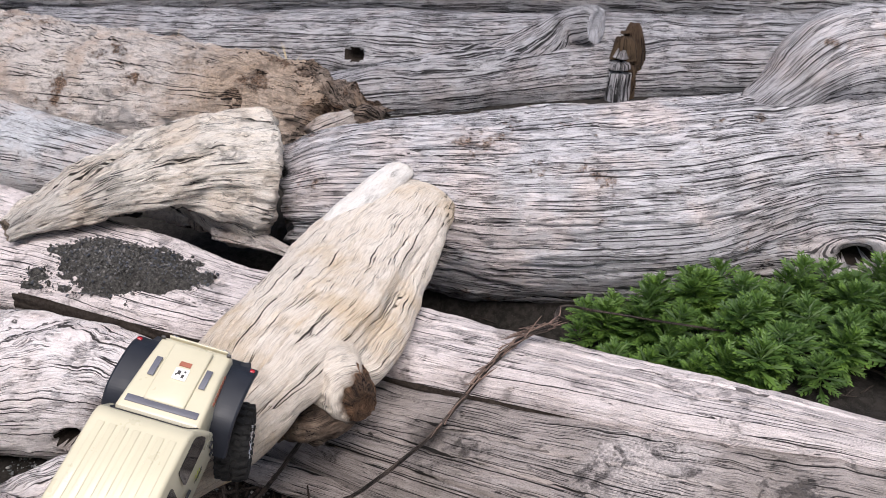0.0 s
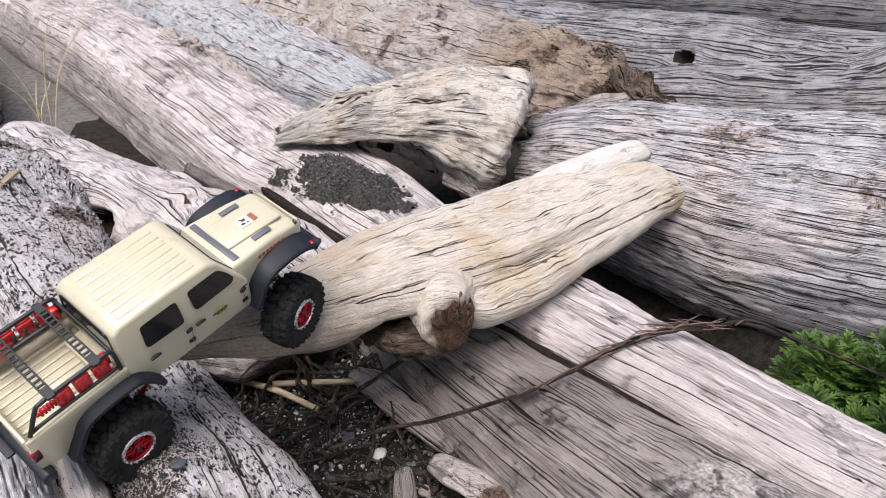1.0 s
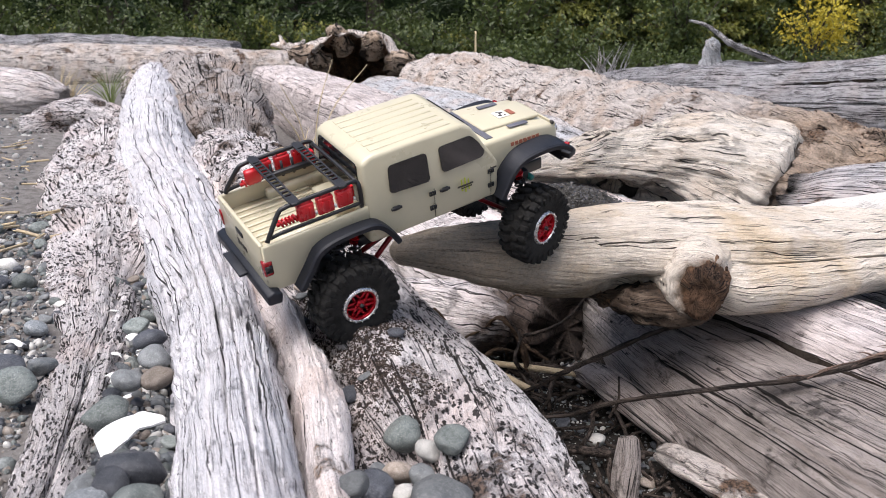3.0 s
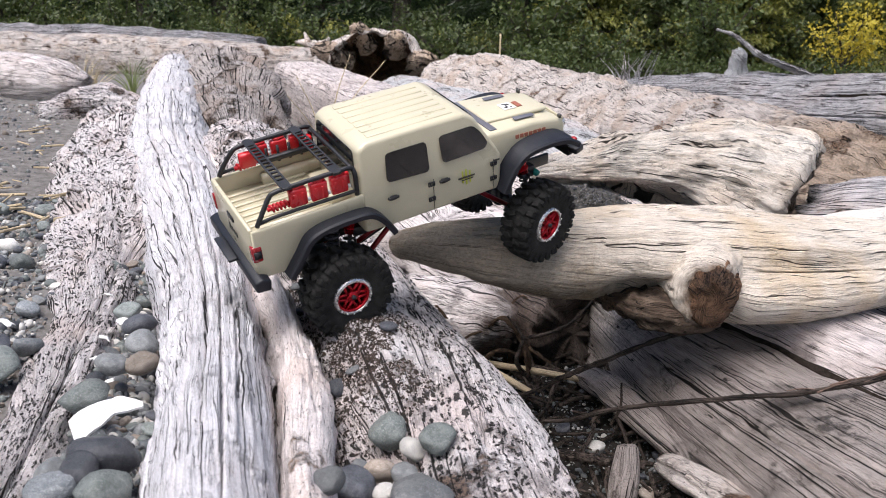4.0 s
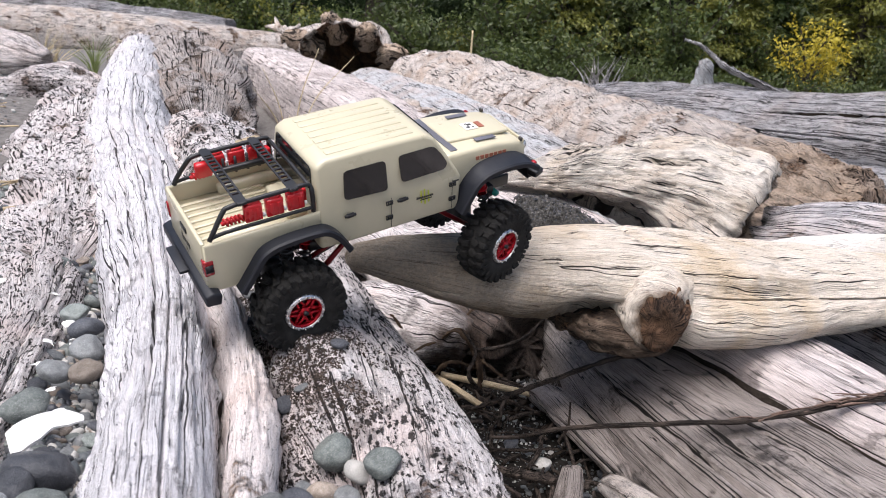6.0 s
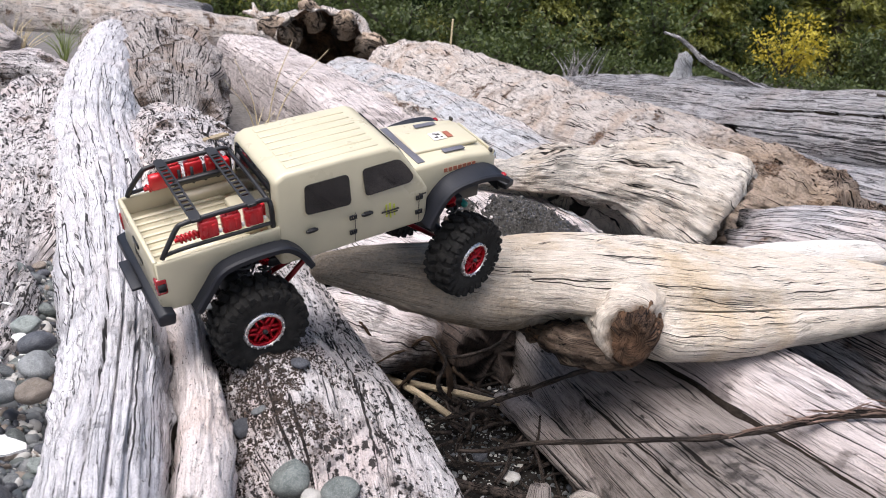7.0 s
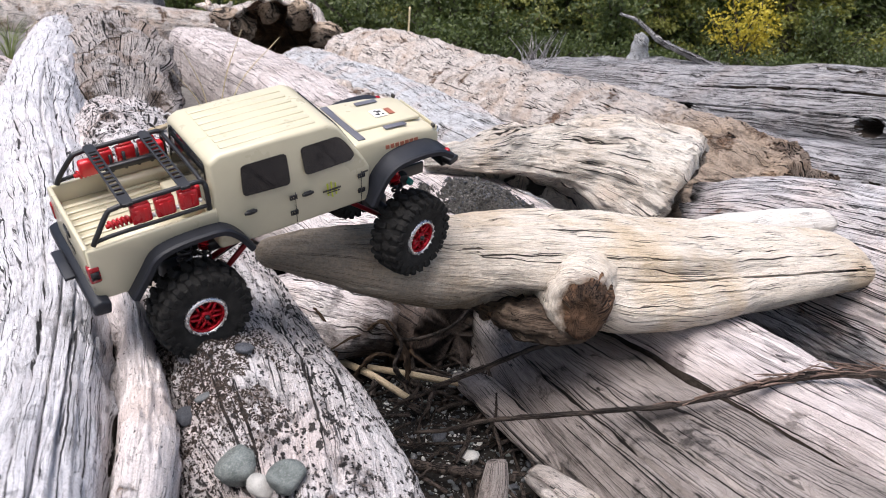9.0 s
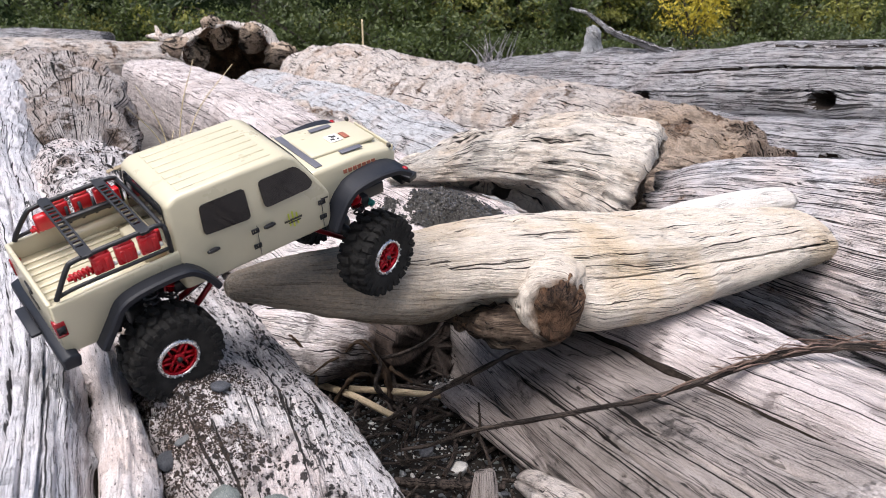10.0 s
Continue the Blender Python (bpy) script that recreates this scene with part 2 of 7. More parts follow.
WOOD_A = driftwood("bleached_white_wood", (0.68, 0.668, 0.695), (0.52, 0.508, 0.53), (0.13, 0.12, 0.13), tint=(0.64, 0.57, 0.565), tint_amount=0.4, checks=0.95, check_scale=50, pits=0.4, soot=0.2, grey=0.5, width=0.0006, speck=1.0, relief=0.0013)
WOOD_P = driftwood("pink_split_wood", (0.83, 0.765, 0.75), (0.72, 0.63, 0.60), (0.16, 0.11, 0.09), tint=(0.68, 0.53, 0.46), tint_amount=0.55, checks=0.55, check_scale=50, pits=0.55, grey=0.3, width=0.0006, rot=0.25, rot_col=(0.24, 0.16, 0.11), relief=0.0014)
WOOD_B = driftwood("pitted_pale_wood", (0.83, 0.785, 0.785), (0.70, 0.625, 0.615), (0.12, 0.09, 0.08), tint=(0.68, 0.54, 0.50), tint_amount=0.5, checks=0.75, check_scale=60, pits=1.1, soot=0.12, rot=0.35, rot_col=(0.20, 0.135, 0.10), relief=0.0035, grey=0.4)
# Last patch is paler wood, its colour also lifted against the tan branch's shadow.
WOOD_C = driftwood("pinkish_grey_wood", (0.48, 0.42, 0.39), (0.27, 0.23, 0.21), (0.05, 0.042, 0.038), tint=(0.23, 0.20, 0.18), tint_amount=0.75, checks=1.05, check_scale=80, soot=0.7, tint_scale=9.0, along=0.022, grey=1.0, width=0.00055, relief=0.0030, sway=0.003, speck=1.0, stains_and_shade=(((0.37, 0.37, 0.09), (0.12, 0.07, 0.06), (0.78, 0.70, 0.67), 0.7, 1.3), ((0.24, 0.56, 0.09), (0.05, 0.035, 0.04), (0.05, 0.04, 0.036), 0.8, 1.0), ((0.125, 0.73, 0.06), (0.055, 0.11, 0.05), (0.76, 0.68, 0.64), 0.85, 0.8)))
WOOD_R = driftwood("rosy_grey_wood", (0.77, 0.69, 0.67), (0.60, 0.525, 0.50), (0.13, 0.11, 0.105), tint=(0.42, 0.35, 0.325), tint_amount=0.6, checks=0.95, check_scale=80, soot=0.4, tint_scale=6.0, along=0.022, grey=0.7, width=0.0005, relief=0.0020, sway=0.004, speck=1.0)
WOOD_TAN = driftwood("cream_tan_wood", (0.86, 0.775, 0.68), (0.74, 0.63, 0.51), (0.20, 0.14, 0.095), tint=(0.58, 0.41, 0.22), tint_amount=0.6, checks=0.7, check_scale=52, fine=500, soot=0.0, along=0.03, sway=0.009, grey=0.4, width=0.0006, relief=0.0030, tint_scale=9.0,
                     stains_and_shade=(((-0.12, 0.57, 0.12), (0.33, 0.33, 0.33), (0.50, 0.385, 0.26), 0.55, 0.9), ((0.05, 0.60, 0.105), (0.19, 0.10, 0.045), (0.36, 0.265, 0.175), 0.75, 0.9), ((0.190, 0.592, 0.139), (0.031, 0.032, 0.040), (0.20, 0.115, 0.065), 0.95, 0.8), ((0.176, 0.595, 0.113), (0.040, 0.030, 0.0150), (0.085, 0.060, 0.045), 0.95, 0.9)))
WOOD_E = driftwood("blue_grey_wood", (0.64, 0.62, 0.635), (0.45, 0.43, 0.44), (0.07, 0.065, 0.07), tint=(0.72, 0.58, 0.52), tint_amount=0.5, rot=0.15, rot_col=(0.34, 0.23, 0.17), checks=1.05, check_scale=100, relief=0.0022, grey=0.6, width=0.00075, speck=1.0, along=0.028, sway=0.005)
WOOD_F = driftwood("rough_pinkish_wood", (0.87, 0.79, 0.74), (0.75, 0.64, 0.57), (0.12, 0.085, 0.07), tint=(0.60, 0.42, 0.30), tint_amount=0.6, checks=0.7, check_scale=60, pits=0.5, soot=0.35, relief=0.006, along=0.10, grey=0.5, width=0.0012, rot=0.25, rot_col=(0.28, 0.17, 0.11), stains_and_shade=(((0.68, 1.42, 0.12), (0.26, 0.26, 0.16), (0.70, 0.50, 0.34), 0.7, 1.0),))
WOOD_S = driftwood("creamy_stump_wood", (0.89, 0.82, 0.74), (0.78, 0.68, 0.575), (0.14, 0.105, 0.085), tint=(0.62, 0.47, 0.34), tint_amount=0.5, checks=0.72, check_scale=85, soot=0.05, relief=0.004, along=0.06, grey=0.3, width=0.0008)
CAVERNOUS = driftwood("cavernous_rotten_wood", (0.74, 0.68, 0.655), (0.54, 0.46, 0.42), (0.08, 0.06, 0.05), tint=(0.46, 0.33, 0.25), tint_amount=0.7, checks=0.9, check_scale=40, pits=0.8, soot=0.35, rot=0.5, rot_col=(0.15, 0.10, 0.07), relief=0.006, along=0.06, grey=0.7, width=0.0016)
TORN = driftwood("torn_brown_grain", (0.60, 0.48, 0.38), (0.40, 0.29, 0.21), (0.07, 0.05, 0.04), tint=(0.50, 0.34, 0.20), tint_amount=0.6, checks=1.0, check_scale=70, soot=0.6, relief=0.005, along=0.10, grey=0.7, width=0.0012)
WOOD_G = driftwood("blue_white_wood", (0.65, 0.66, 0.68), (0.52, 0.51, 0.52), (0.17, 0.15, 0.15), tint=(0.62, 0.51, 0.46), tint_amount=0.6, checks=0.8, check_scale=60, soot=0.4, grey=0.5, width=0.0011, pits=0.4, relief=0.003)
# Both patches: rotten brown near end, with the gap's darkness painted into the colour.
WOOD_D = driftwood("pale_swirled_wood", (0.82, 0.76, 0.745), (0.68, 0.60, 0.575), (0.18, 0.14, 0.13), tint=(0.62, 0.50, 0.455), tint_amount=0.5, checks=0.9, check_scale=70, soot=0.25, sway=0.020, grey=0.35, width=0.0007, relief=0.0025, stains_and_shade=(((0.10, 0.80, 0.02), (0.155, 0.16, 0.10), (0.10, 0.066, 0.048), 0.92, 0.9), ((0.02, 0.775, 0.02), (0.09, 0.06, 0.05), (0.12, 0.08, 0.06), 0.8, 1.0)))
WOOD_H = driftwood("old_grey_wood", (0.63, 0.615, 0.635), (0.44, 0.42, 0.43), (0.06, 0.052, 0.052), tint=(0.46, 0.38, 0.35), tint_amount=0.45, checks=1.1, check_scale=60, relief=0.005, grey=0.6, width=0.0015, along=0.03)
WOOD_ROT = driftwood("rotten_brown_wood", (0.30, 0.19, 0.13), (0.17, 0.105, 0.07), (0.05, 0.03, 0.022), tint=(0.40, 0.22, 0.11), tint_amount=0.6, checks=0.9, check_scale=90, pits=0.8, soot=0.6, relief=0.004)
DARK_ROT = driftwood("dark_rotten_wood", (0.13, 0.08, 0.05), (0.075, 0.045, 0.03), (0.02, 0.013, 0.01), tint=(0.15, 0.10, 0.05), tint_amount=0.5, checks=0.9, check_scale=60, pits=0.4, soot=0.5, relief=0.004)
CRUMBLY = driftwood("crumbling_orange_wood", (0.60, 0.475, 0.39), (0.40, 0.29, 0.22), (0.04, 0.026, 0.02), tint=(0.44, 0.27, 0.15), tint_amount=0.6, checks=0.9, check_scale=50, pits=1.0, soot=0.95, relief=0.010, along=0.12, grey=0.8, width=0.002, rot=0.5, rot_col=(0.16, 0.09, 0.055))
# Dirt in cracks, with the shade of deep recesses painted into the same dark.
CRACK_DIRT_SHADE = speckled("crack_dirt_and_shade", (0.022, 0.017, 0.014), (0.045, 0.036, 0.03), (0.09, 0.075, 0.06), 200, 0.95, 0.001, 0.1)
# Dark debris between the logs, with the shade of the gaps put into its colour.
SOIL = speckled("dark_soil_and_shade", (0.014, 0.012, 0.010), (0.035, 0.030, 0.026), (0.09, 0.08, 0.07), 90, 0.95, 0.003, 0.2)
SAND = speckled("dark_sand", (0.11, 0.10, 0.095), (0.19, 0.18, 0.17), (0.34, 0.32, 0.31), 60, 0.95, 0.002, 0.2)

# ---- builders ----


def mesh_of(name, verts, faces, mats, uv=None, smooth=True, slots=None):
    me = bpy.data.meshes.new(name)
    verts, faces = np.asarray(verts, np.float32), np.asarray(faces, np.int32)
    n = faces.shape[1]
    me.vertices.add(len(verts)), me.loops.add(faces.size), me.polygons.add(len(faces))
    me.vertices.foreach_set("co", verts.ravel())
    me.loops.foreach_set("vertex_index", faces.ravel())
    me.polygons.foreach_set("loop_start", np.arange(0, faces.size, n, dtype=np.int32))
    me.polygons.foreach_set("use_smooth", np.full(len(faces), smooth))
    for m in mats:
        me.materials.append(m)
    if slots is not None:
        me.polygons.foreach_set("material_index", np.asarray(slots, np.int32))
    if uv is not None:
        me.uv_layers.new(name="grain").data.foreach_set("uv", np.asarray(uv, np.float32).ravel())
    me.update(calc_edges=True)
    me.validate()
    return me


def smooth_line(rows, n=400):
    """A fine Catmull-Rom line through rows of any width."""
    r = np.asarray(rows, float)
    r = np.vstack([2 * r[0] - r[1], r, 2 * r[-1] - r[-2]])
    out = []
    for i in range(1, len(r) - 2):
        t = np.linspace(0, 1, max(2, n // (len(r) - 3)), endpoint=False)[:, None]
        a, b, c, d = r[i - 1], r[i], r[i + 1], r[i + 2]
        out.append(0.5 * (2 * b + (c - a) * t + (2 * a - 5 * b + 4 * c - d) * t**2 + (3 * b - a - 3 * c + d) * t**3))
    return np.vstack(out + [r[-2:-1]])


def log(name, rows, mat, ring=120, step=0.004, seed=1, lump=(6, 0.08), ridge=(150, 0.0012), groove=(60, 0.003, 0.08), cracks=(), knots=(), pits=(0, 0), square=2.0, ends=(0.02, 0.02), end_mat=None, extra=None, twist=0.0, grow=0.006, cave=(0.0, 0.0), dirt_shade=None, rot_end=0.0):
    """A log along rows of x, y, z, half width, half height. cracks: (degrees round, from, to, half width, depth), with 90 degrees on top and from and to
    as shares of the length. knots: (share, degrees, radius, height)."""
    line = smooth_line(rows, 600)
    seg = np.linalg.norm(np.diff(line[:, :3], axis=0), axis=1)
    s = np.r_[0, np.cumsum(seg)]
    want = np.maximum(step, grow * np.hypot(line[:, 0], line[:, 1] - 0.0))
    dens = np.r_[0, np.cumsum(seg / ((want[1:] + want[:-1]) / 2))]
    n = max(12, int(dens[-1]))
    at = np.interp(np.linspace(0, dens[-1], n), dens, s)
    row = np.stack([np.interp(at, s, line[:, k]) for k in range(5)], 1)
    tan = np.gradient(row[:, :3], at, axis=0)
    tan /= np.linalg.norm(tan, axis=1, keepdims=True)
    side = np.cross(tan, (0, 0, 1.0))
    side /= np.linalg.norm(side, axis=1, keepdims=True)
    up = np.cross(side, tan)
    th = -math.pi / 2 + np.linspace(0, 2 * math.pi, ring + 1)
    T, A = np.meshgrid(th, at, indexing="xy")
    c, sn = np.cos(T), np.sin(T)
    if square != 2.0:
        k = (np.abs(c) ** square + np.abs(sn) ** square) ** (-1 / square)
        c, sn = c * k, sn * k
    rw, rh = row[:, 3:4], row[:, 4:5]
    rad = (rw + rh) / 2
    mean = float(rad.mean())
    U, V = (T + math.pi / 2) * mean, A.copy()
    # the last column equals the first, so noise is read on a circle
    ring_p = stack(np.cos(T) * rad, np.sin(T) * rad, A)
    L = at[-1]
    U = U + twist * A
    for sh, deg, kr, kh in knots:
        dv, du = A - sh * L, (T - radians(deg)) * rad
        d2 = (du / kr) ** 2 + (dv / (kr * 1.6)) ** 2
        U = U + 0.9 * du * np.exp(-d2 * 0.35) * -1.0
    disp = fbm(ring_p * lump[0] + seed * 3.7, 4, seed) * lump[1] * rad
    gp = stack(np.cos(T) * rad * ridge[0], np.sin(T) * rad * ridge[0], A * ridge[0] * 0.03 + seed)
    wob = fbm(ring_p * 9 + 5, 2, seed + 3)[..., None] * 0.4
    disp += fbm(gp + wob, 3, seed + 5) * ridge[1]
    q = np.abs(fbm(stack(np.cos(T) * rad * groove[0], np.sin(T) * rad * groove[0], A * groove[0] * 0.025 + seed) + wob, 2, seed + 9))
    disp -= np.clip(1 - q / groove[2], 0, 1) * groove[1]
    # deep marks recesses and split walls that get dirt and painted shade
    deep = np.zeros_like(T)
    if dirt_shade:
        deep[(np.degrees(T) > dirt_shade[0]) & (np.degrees(T) < dirt_shade[1]) & (row[:, 1:2] < 1.16)] = 1
    for deg, a0, a1, half, depth in cracks:
        d0, d1 = deg if isinstance(deg, tuple) else (deg, deg)
        deg = d0
        mid = np.radians(d0 + (d1 - d0) * (A / L - a0) / (a1 - a0)) + (fbm(stack(A * 4, 0.3 + 0 * A, deg + 0 * A), 2, seed + 31) * 0.006 + fbm(stack(A * 60, 0.3 + 0 * A, deg + 0 * A), 2, seed + 33) * 0.0005) / rad
        w = half * (0.9 + 0.35 * vnoise(stack(A * 30, 0 * A, 0 * A + seed), seed + 37))
        fade = np.clip((A / L - a0) / 0.04, 0, 1) * np.clip((a1 - A / L) / 0.04, 0, 1)
        cut = np.clip((1.05 - np.abs(T - mid) * rad / np.maximum(w, 1e-5)) * 2.5, 0, 1) * fade
        disp -= cut * depth
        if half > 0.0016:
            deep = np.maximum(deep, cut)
    for sh, deg, kr, kh in knots:
        d = np.sqrt(((T - radians(deg)) * rad / kr) ** 2 + ((A - sh * L) / (kr * 1.3)) ** 2)
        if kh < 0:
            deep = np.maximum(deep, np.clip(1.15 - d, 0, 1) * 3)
        if kh < 0:
            d = d * (1 + 0.16 * fbm(ring_p * 0.6 / kr, 3, seed + 90))
            disp += 2.4 * kh * np.clip((1.06 - d) / 0.4, 0, 1) + 0.10 * abs(kh) * np.cos(d * 6) * np.exp(-0.8 * d)
        else:
            disp += kh * np.exp(-((d * 0.8) ** 2)) - 1.2 * abs(kh) * np.exp(-((d * 2.6) ** 2)) + 0.12 * abs(kh) * np.cos(d * 9) * np.exp(-d)
    if pits[1]:
        pd = cells(stack(np.cos(T) * rad * pits[0], np.sin(T) * rad * pits[0], A * pits[0] * 0.7), seed + 50)
        mask = np.clip(fbm(ring_p * 14, 3, seed + 51) * 2.2 + 0.35, 0, 1)
        disp -= np.clip(0.42 - pd, 0, 1) / 0.42 * pits[1] * mask
    if extra is not None:
        disp = disp + extra(T, A / L, ring_p, rad)
    P = row[:, None, :3] + side[:, None] * (c * (rw + disp))[..., None] + up[:, None] * (sn * (rh + disp))[..., None]
    # ragged ends
    for e, (idx, sgn) in enumerate(((slice(0, 1), -1), (slice(-1, None), 1))):
        jag = fbm(ring_p[idx] * 45 + 9, 3, seed + 71 + e) * ends[e]
        edge = 0 if e == 0 else -1
        P[idx] += tan[edge] * (sgn * jag)[..., None]
    uvw = stack(U, V)
    # caps: rings that close on the heart
    caps = []
    for e, edge in enumerate((0, -1)):
        heart = row[edge, :3]
        first = P[edge]
        for f in (0.82, 0.6, 0.35, 0.12, 0.0):
            k = heart + (first - heart) * f
            jag = fbm(stack(k[:, 0], k[:, 1], k[:, 2]) * 60, 3, seed + 80) * ends[e] * 0.7
            caps.append((e, k + tan[edge] * ((1 if e else -1) * (jag - 0.25 * ends[e] * (1 - f) - cave[e] * (1 - f**5)))[:, None], f))
    front = [x[1] for x in caps if x[0] == 0][::-1]
    back = [x[1] for x in caps if x[0] == 1]
    P = np.concatenate([np.stack(front), P, np.stack(back)], 0)
    ue = np.stack([stack(U[0] * x, V[0] + (x - 1) * rad[0]) for x in (0.0, 0.12, 0.35, 0.6, 0.82)])
    ub = np.stack([stack(U[-1] * x, V[-1] + (1 - x) * rad[-1]) for x in (0.82, 0.6, 0.35, 0.12, 0.0)])
    uvw = np.concatenate([ue, uvw, ub], 0)
    nl, nr = P.shape[:2]
    idx = np.arange(nl * nr).reshape(nl, nr)
    # weld the seam
    weld = idx.copy()
    weld[:, -1] = weld[:, 0]
    a = np.stack([weld[:-1, :-1], weld[:-1, 1:], weld[1:, 1:], weld[1:, :-1]], -1).reshape(-1, 4)
    au = np.stack([idx[:-1, :-1], idx[:-1, 1:], idx[1:, 1:], idx[1:, :-1]], -1).reshape(-1, 4)
    slots = np.zeros((nl - 1, nr - 1), int)
    if end_mat is not None:
        slots[:5], slots[-5:] = 1, 1
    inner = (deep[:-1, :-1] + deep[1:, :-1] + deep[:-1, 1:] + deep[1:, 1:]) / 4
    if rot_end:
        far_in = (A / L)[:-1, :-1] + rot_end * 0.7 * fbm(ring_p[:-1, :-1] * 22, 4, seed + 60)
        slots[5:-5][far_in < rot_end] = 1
    # recessed faces take the dark slot, shade included in its colour
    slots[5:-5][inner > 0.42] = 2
    me = mesh_of(name, P.reshape(-1, 3), a, [mat, end_mat or mat, CRACK_DIRT_SHADE], uvw.reshape(-1, 2)[au.ravel()], slots=slots.ravel())
    return new(name, me)


def tube(points, radii, sides=8, seed=0, rough=0.0, steps=60):
    """Vertices and faces of a bent round rod."""
    rows = np.column_stack([np.asarray(points, float), np.asarray(radii, float)])
    r = smooth_line(rows, steps)
    tan = np.gradient(r[:, :3], axis=0)
    tan /= np.linalg.norm(tan, axis=1, keepdims=True) + 1e-9
    ref = np.array([0.31, 0.12, 0.94])
    side = np.cross(tan, ref)
    side /= np.linalg.norm(side, axis=1, keepdims=True)
    up = np.cross(side, tan)
    th = np.linspace(0, 2 * math.pi, sides, endpoint=False)
    ring_ = np.cos(th)[None, :, None] * side[:, None] + np.sin(th)[None, :, None] * up[:, None]
    rr = r[:, 3][:, None] * (1 + rough * vnoise(stack(np.arange(len(r))[:, None] * 0.37, th[None] * 1.3, seed + 0.0), seed))
    P = r[:, None, :3] + ring_ * rr[..., None]
    n, k = P.shape[:2]
    idx = np.arange(n * k).reshape(n, k)
    nxt = np.roll(idx, -1, 1)
    f = np.stack([idx[:-1], nxt[:-1], nxt[1:], idx[1:]], -1).reshape(-1, 4)
    P = np.vstack([P.reshape(-1, 3), r[0, :3], r[-1, :3]])
    caps = [(int(idx[0, (j + 1) % k]), int(idx[0, j]), n * k, n * k) for j in range(k)] + [(int(idx[-1, j]), int(idx[-1, (j + 1) % k]), n * k + 1, n * k + 1) for j in range(k)]
    return P, f, caps


def rod(name, points, radii, mat, sides=8, seed=0, rough=0.0, steps=60, parent=None):
    P, f, caps = tube(points, radii, sides, seed, rough, steps)
    me = bpy.data.meshes.new(name)
    me.from_pydata(P.tolist(), [], [tuple(int(v) for v in q) for q in f] + [c[:3] for c in caps])
    me.materials.append(mat)
    lay = me.uv_layers.new(name="grain")
    vi = np.empty(len(me.loops), np.int32)
    me.loops.foreach_get("vertex_index", vi)
    k = sides
    lay.data.foreach_set("uv", np.stack([(vi % k) * 0.004, (vi // k) * 0.006], 1).astype(np.float32).ravel())
    me.polygons.foreach_set("use_smooth", np.ones(len(me.polygons), bool))
    ob = new(name, me)
    ob.parent = parent
    return ob


def part(name, bm, material, parent, label="", smooth=True):
    me = bpy.data.meshes.new(name)
    bm.to_mesh(me)
    bm.free()
    for m in material if isinstance(material, (list, tuple)) else [material]:
        me.materials.append(m)
    if smooth:
        me.polygons.foreach_set("use_smooth", np.ones(len(me.polygons), bool))
    ob = new(name, me)
    ob.parent = parent
    return tagged(ob, label)


# ---- ground ----
gx = np.r_[-60, -30, -15, -8, -5, np.arange(-3, -1.0, 0.1), np.arange(-1.0, 1.6, 0.012), np.arange(1.6, 4, 0.1), 5, 8, 15, 30, 60]
gy = np.r_[-60, -20, -8, -3, np.arange(-1.5, 0.1, 0.1), np.arange(0.1, 1.8, 0.012), np.arange(1.8, 6, 0.1), 7, 8, 9, 10, 12, 15, 20, 30, 60, 150]


def ground_height(x, y):
    """Sand is banked up on the beach side of the big white log, and low in the gap beyond it."""
    edge = -0.10 - 0.40 * (y - 0.3)
    bank = 1 / (1 + np.exp(np.clip((x - edge) / 0.02, -40, 40)))
    near = np.clip((4.0 - y) / 2.0, 0, 1)
    z = -0.012 + 0.112 * bank * (0.3 + 0.7 * near) + 0.012 * fbm(stack(x * 5, y * 5, 0 * x), 3, 4)
    z = z + 0.004 * fbm(stack(x * 40, y * 40, 0 * x), 3, 8)
    dip = np.exp(-(((x - 0.75) / 0.3) ** 2 + ((y - 0.55) / 0.3) ** 2))
    deep = 1.7 * np.exp(-(((x - 0.52) / 0.14) ** 2 + ((y - 0.72) / 0.24) ** 2)) + np.exp(-(((x - 0.36) / 0.1) ** 2 + ((y - 1.05) / 0.1) ** 2))
    return z - 0.04 * dip - 0.10 * deep


X_, Y_ = np.meshgrid(gx, gy, indexing="xy")
G = stack(X_, Y_, ground_height(X_, Y_))
ii = np.arange(X_.size).reshape(X_.shape)
gf = np.stack([ii[:-1, :-1], ii[:-1, 1:], ii[1:, 1:], ii[1:, :-1]], -1).reshape(-1, 4)
xs, ys = X_[:-1, :-1], Y_[:-1, :-1]
# the ground among the logs takes the darker, shade-tinted soil
patch_ = ((xs - 0.75) / 1.15) ** 2 + ((ys - 1.5) / 1.7) ** 2 + 0.35 * fbm(stack(xs * 2.2, ys * 2.2, 0 * xs), 3, 19)
soil = ((xs > -0.10 - 0.40 * (ys - 0.3)) & (patch_ < 1)).astype(int).ravel()
ground = tagged(new("ground", mesh_of("ground", G.reshape(-1, 3), gf, [SAND, SOIL], slots=soil)), "dark grey sand and grit of a beach", "ground", kind="structure")

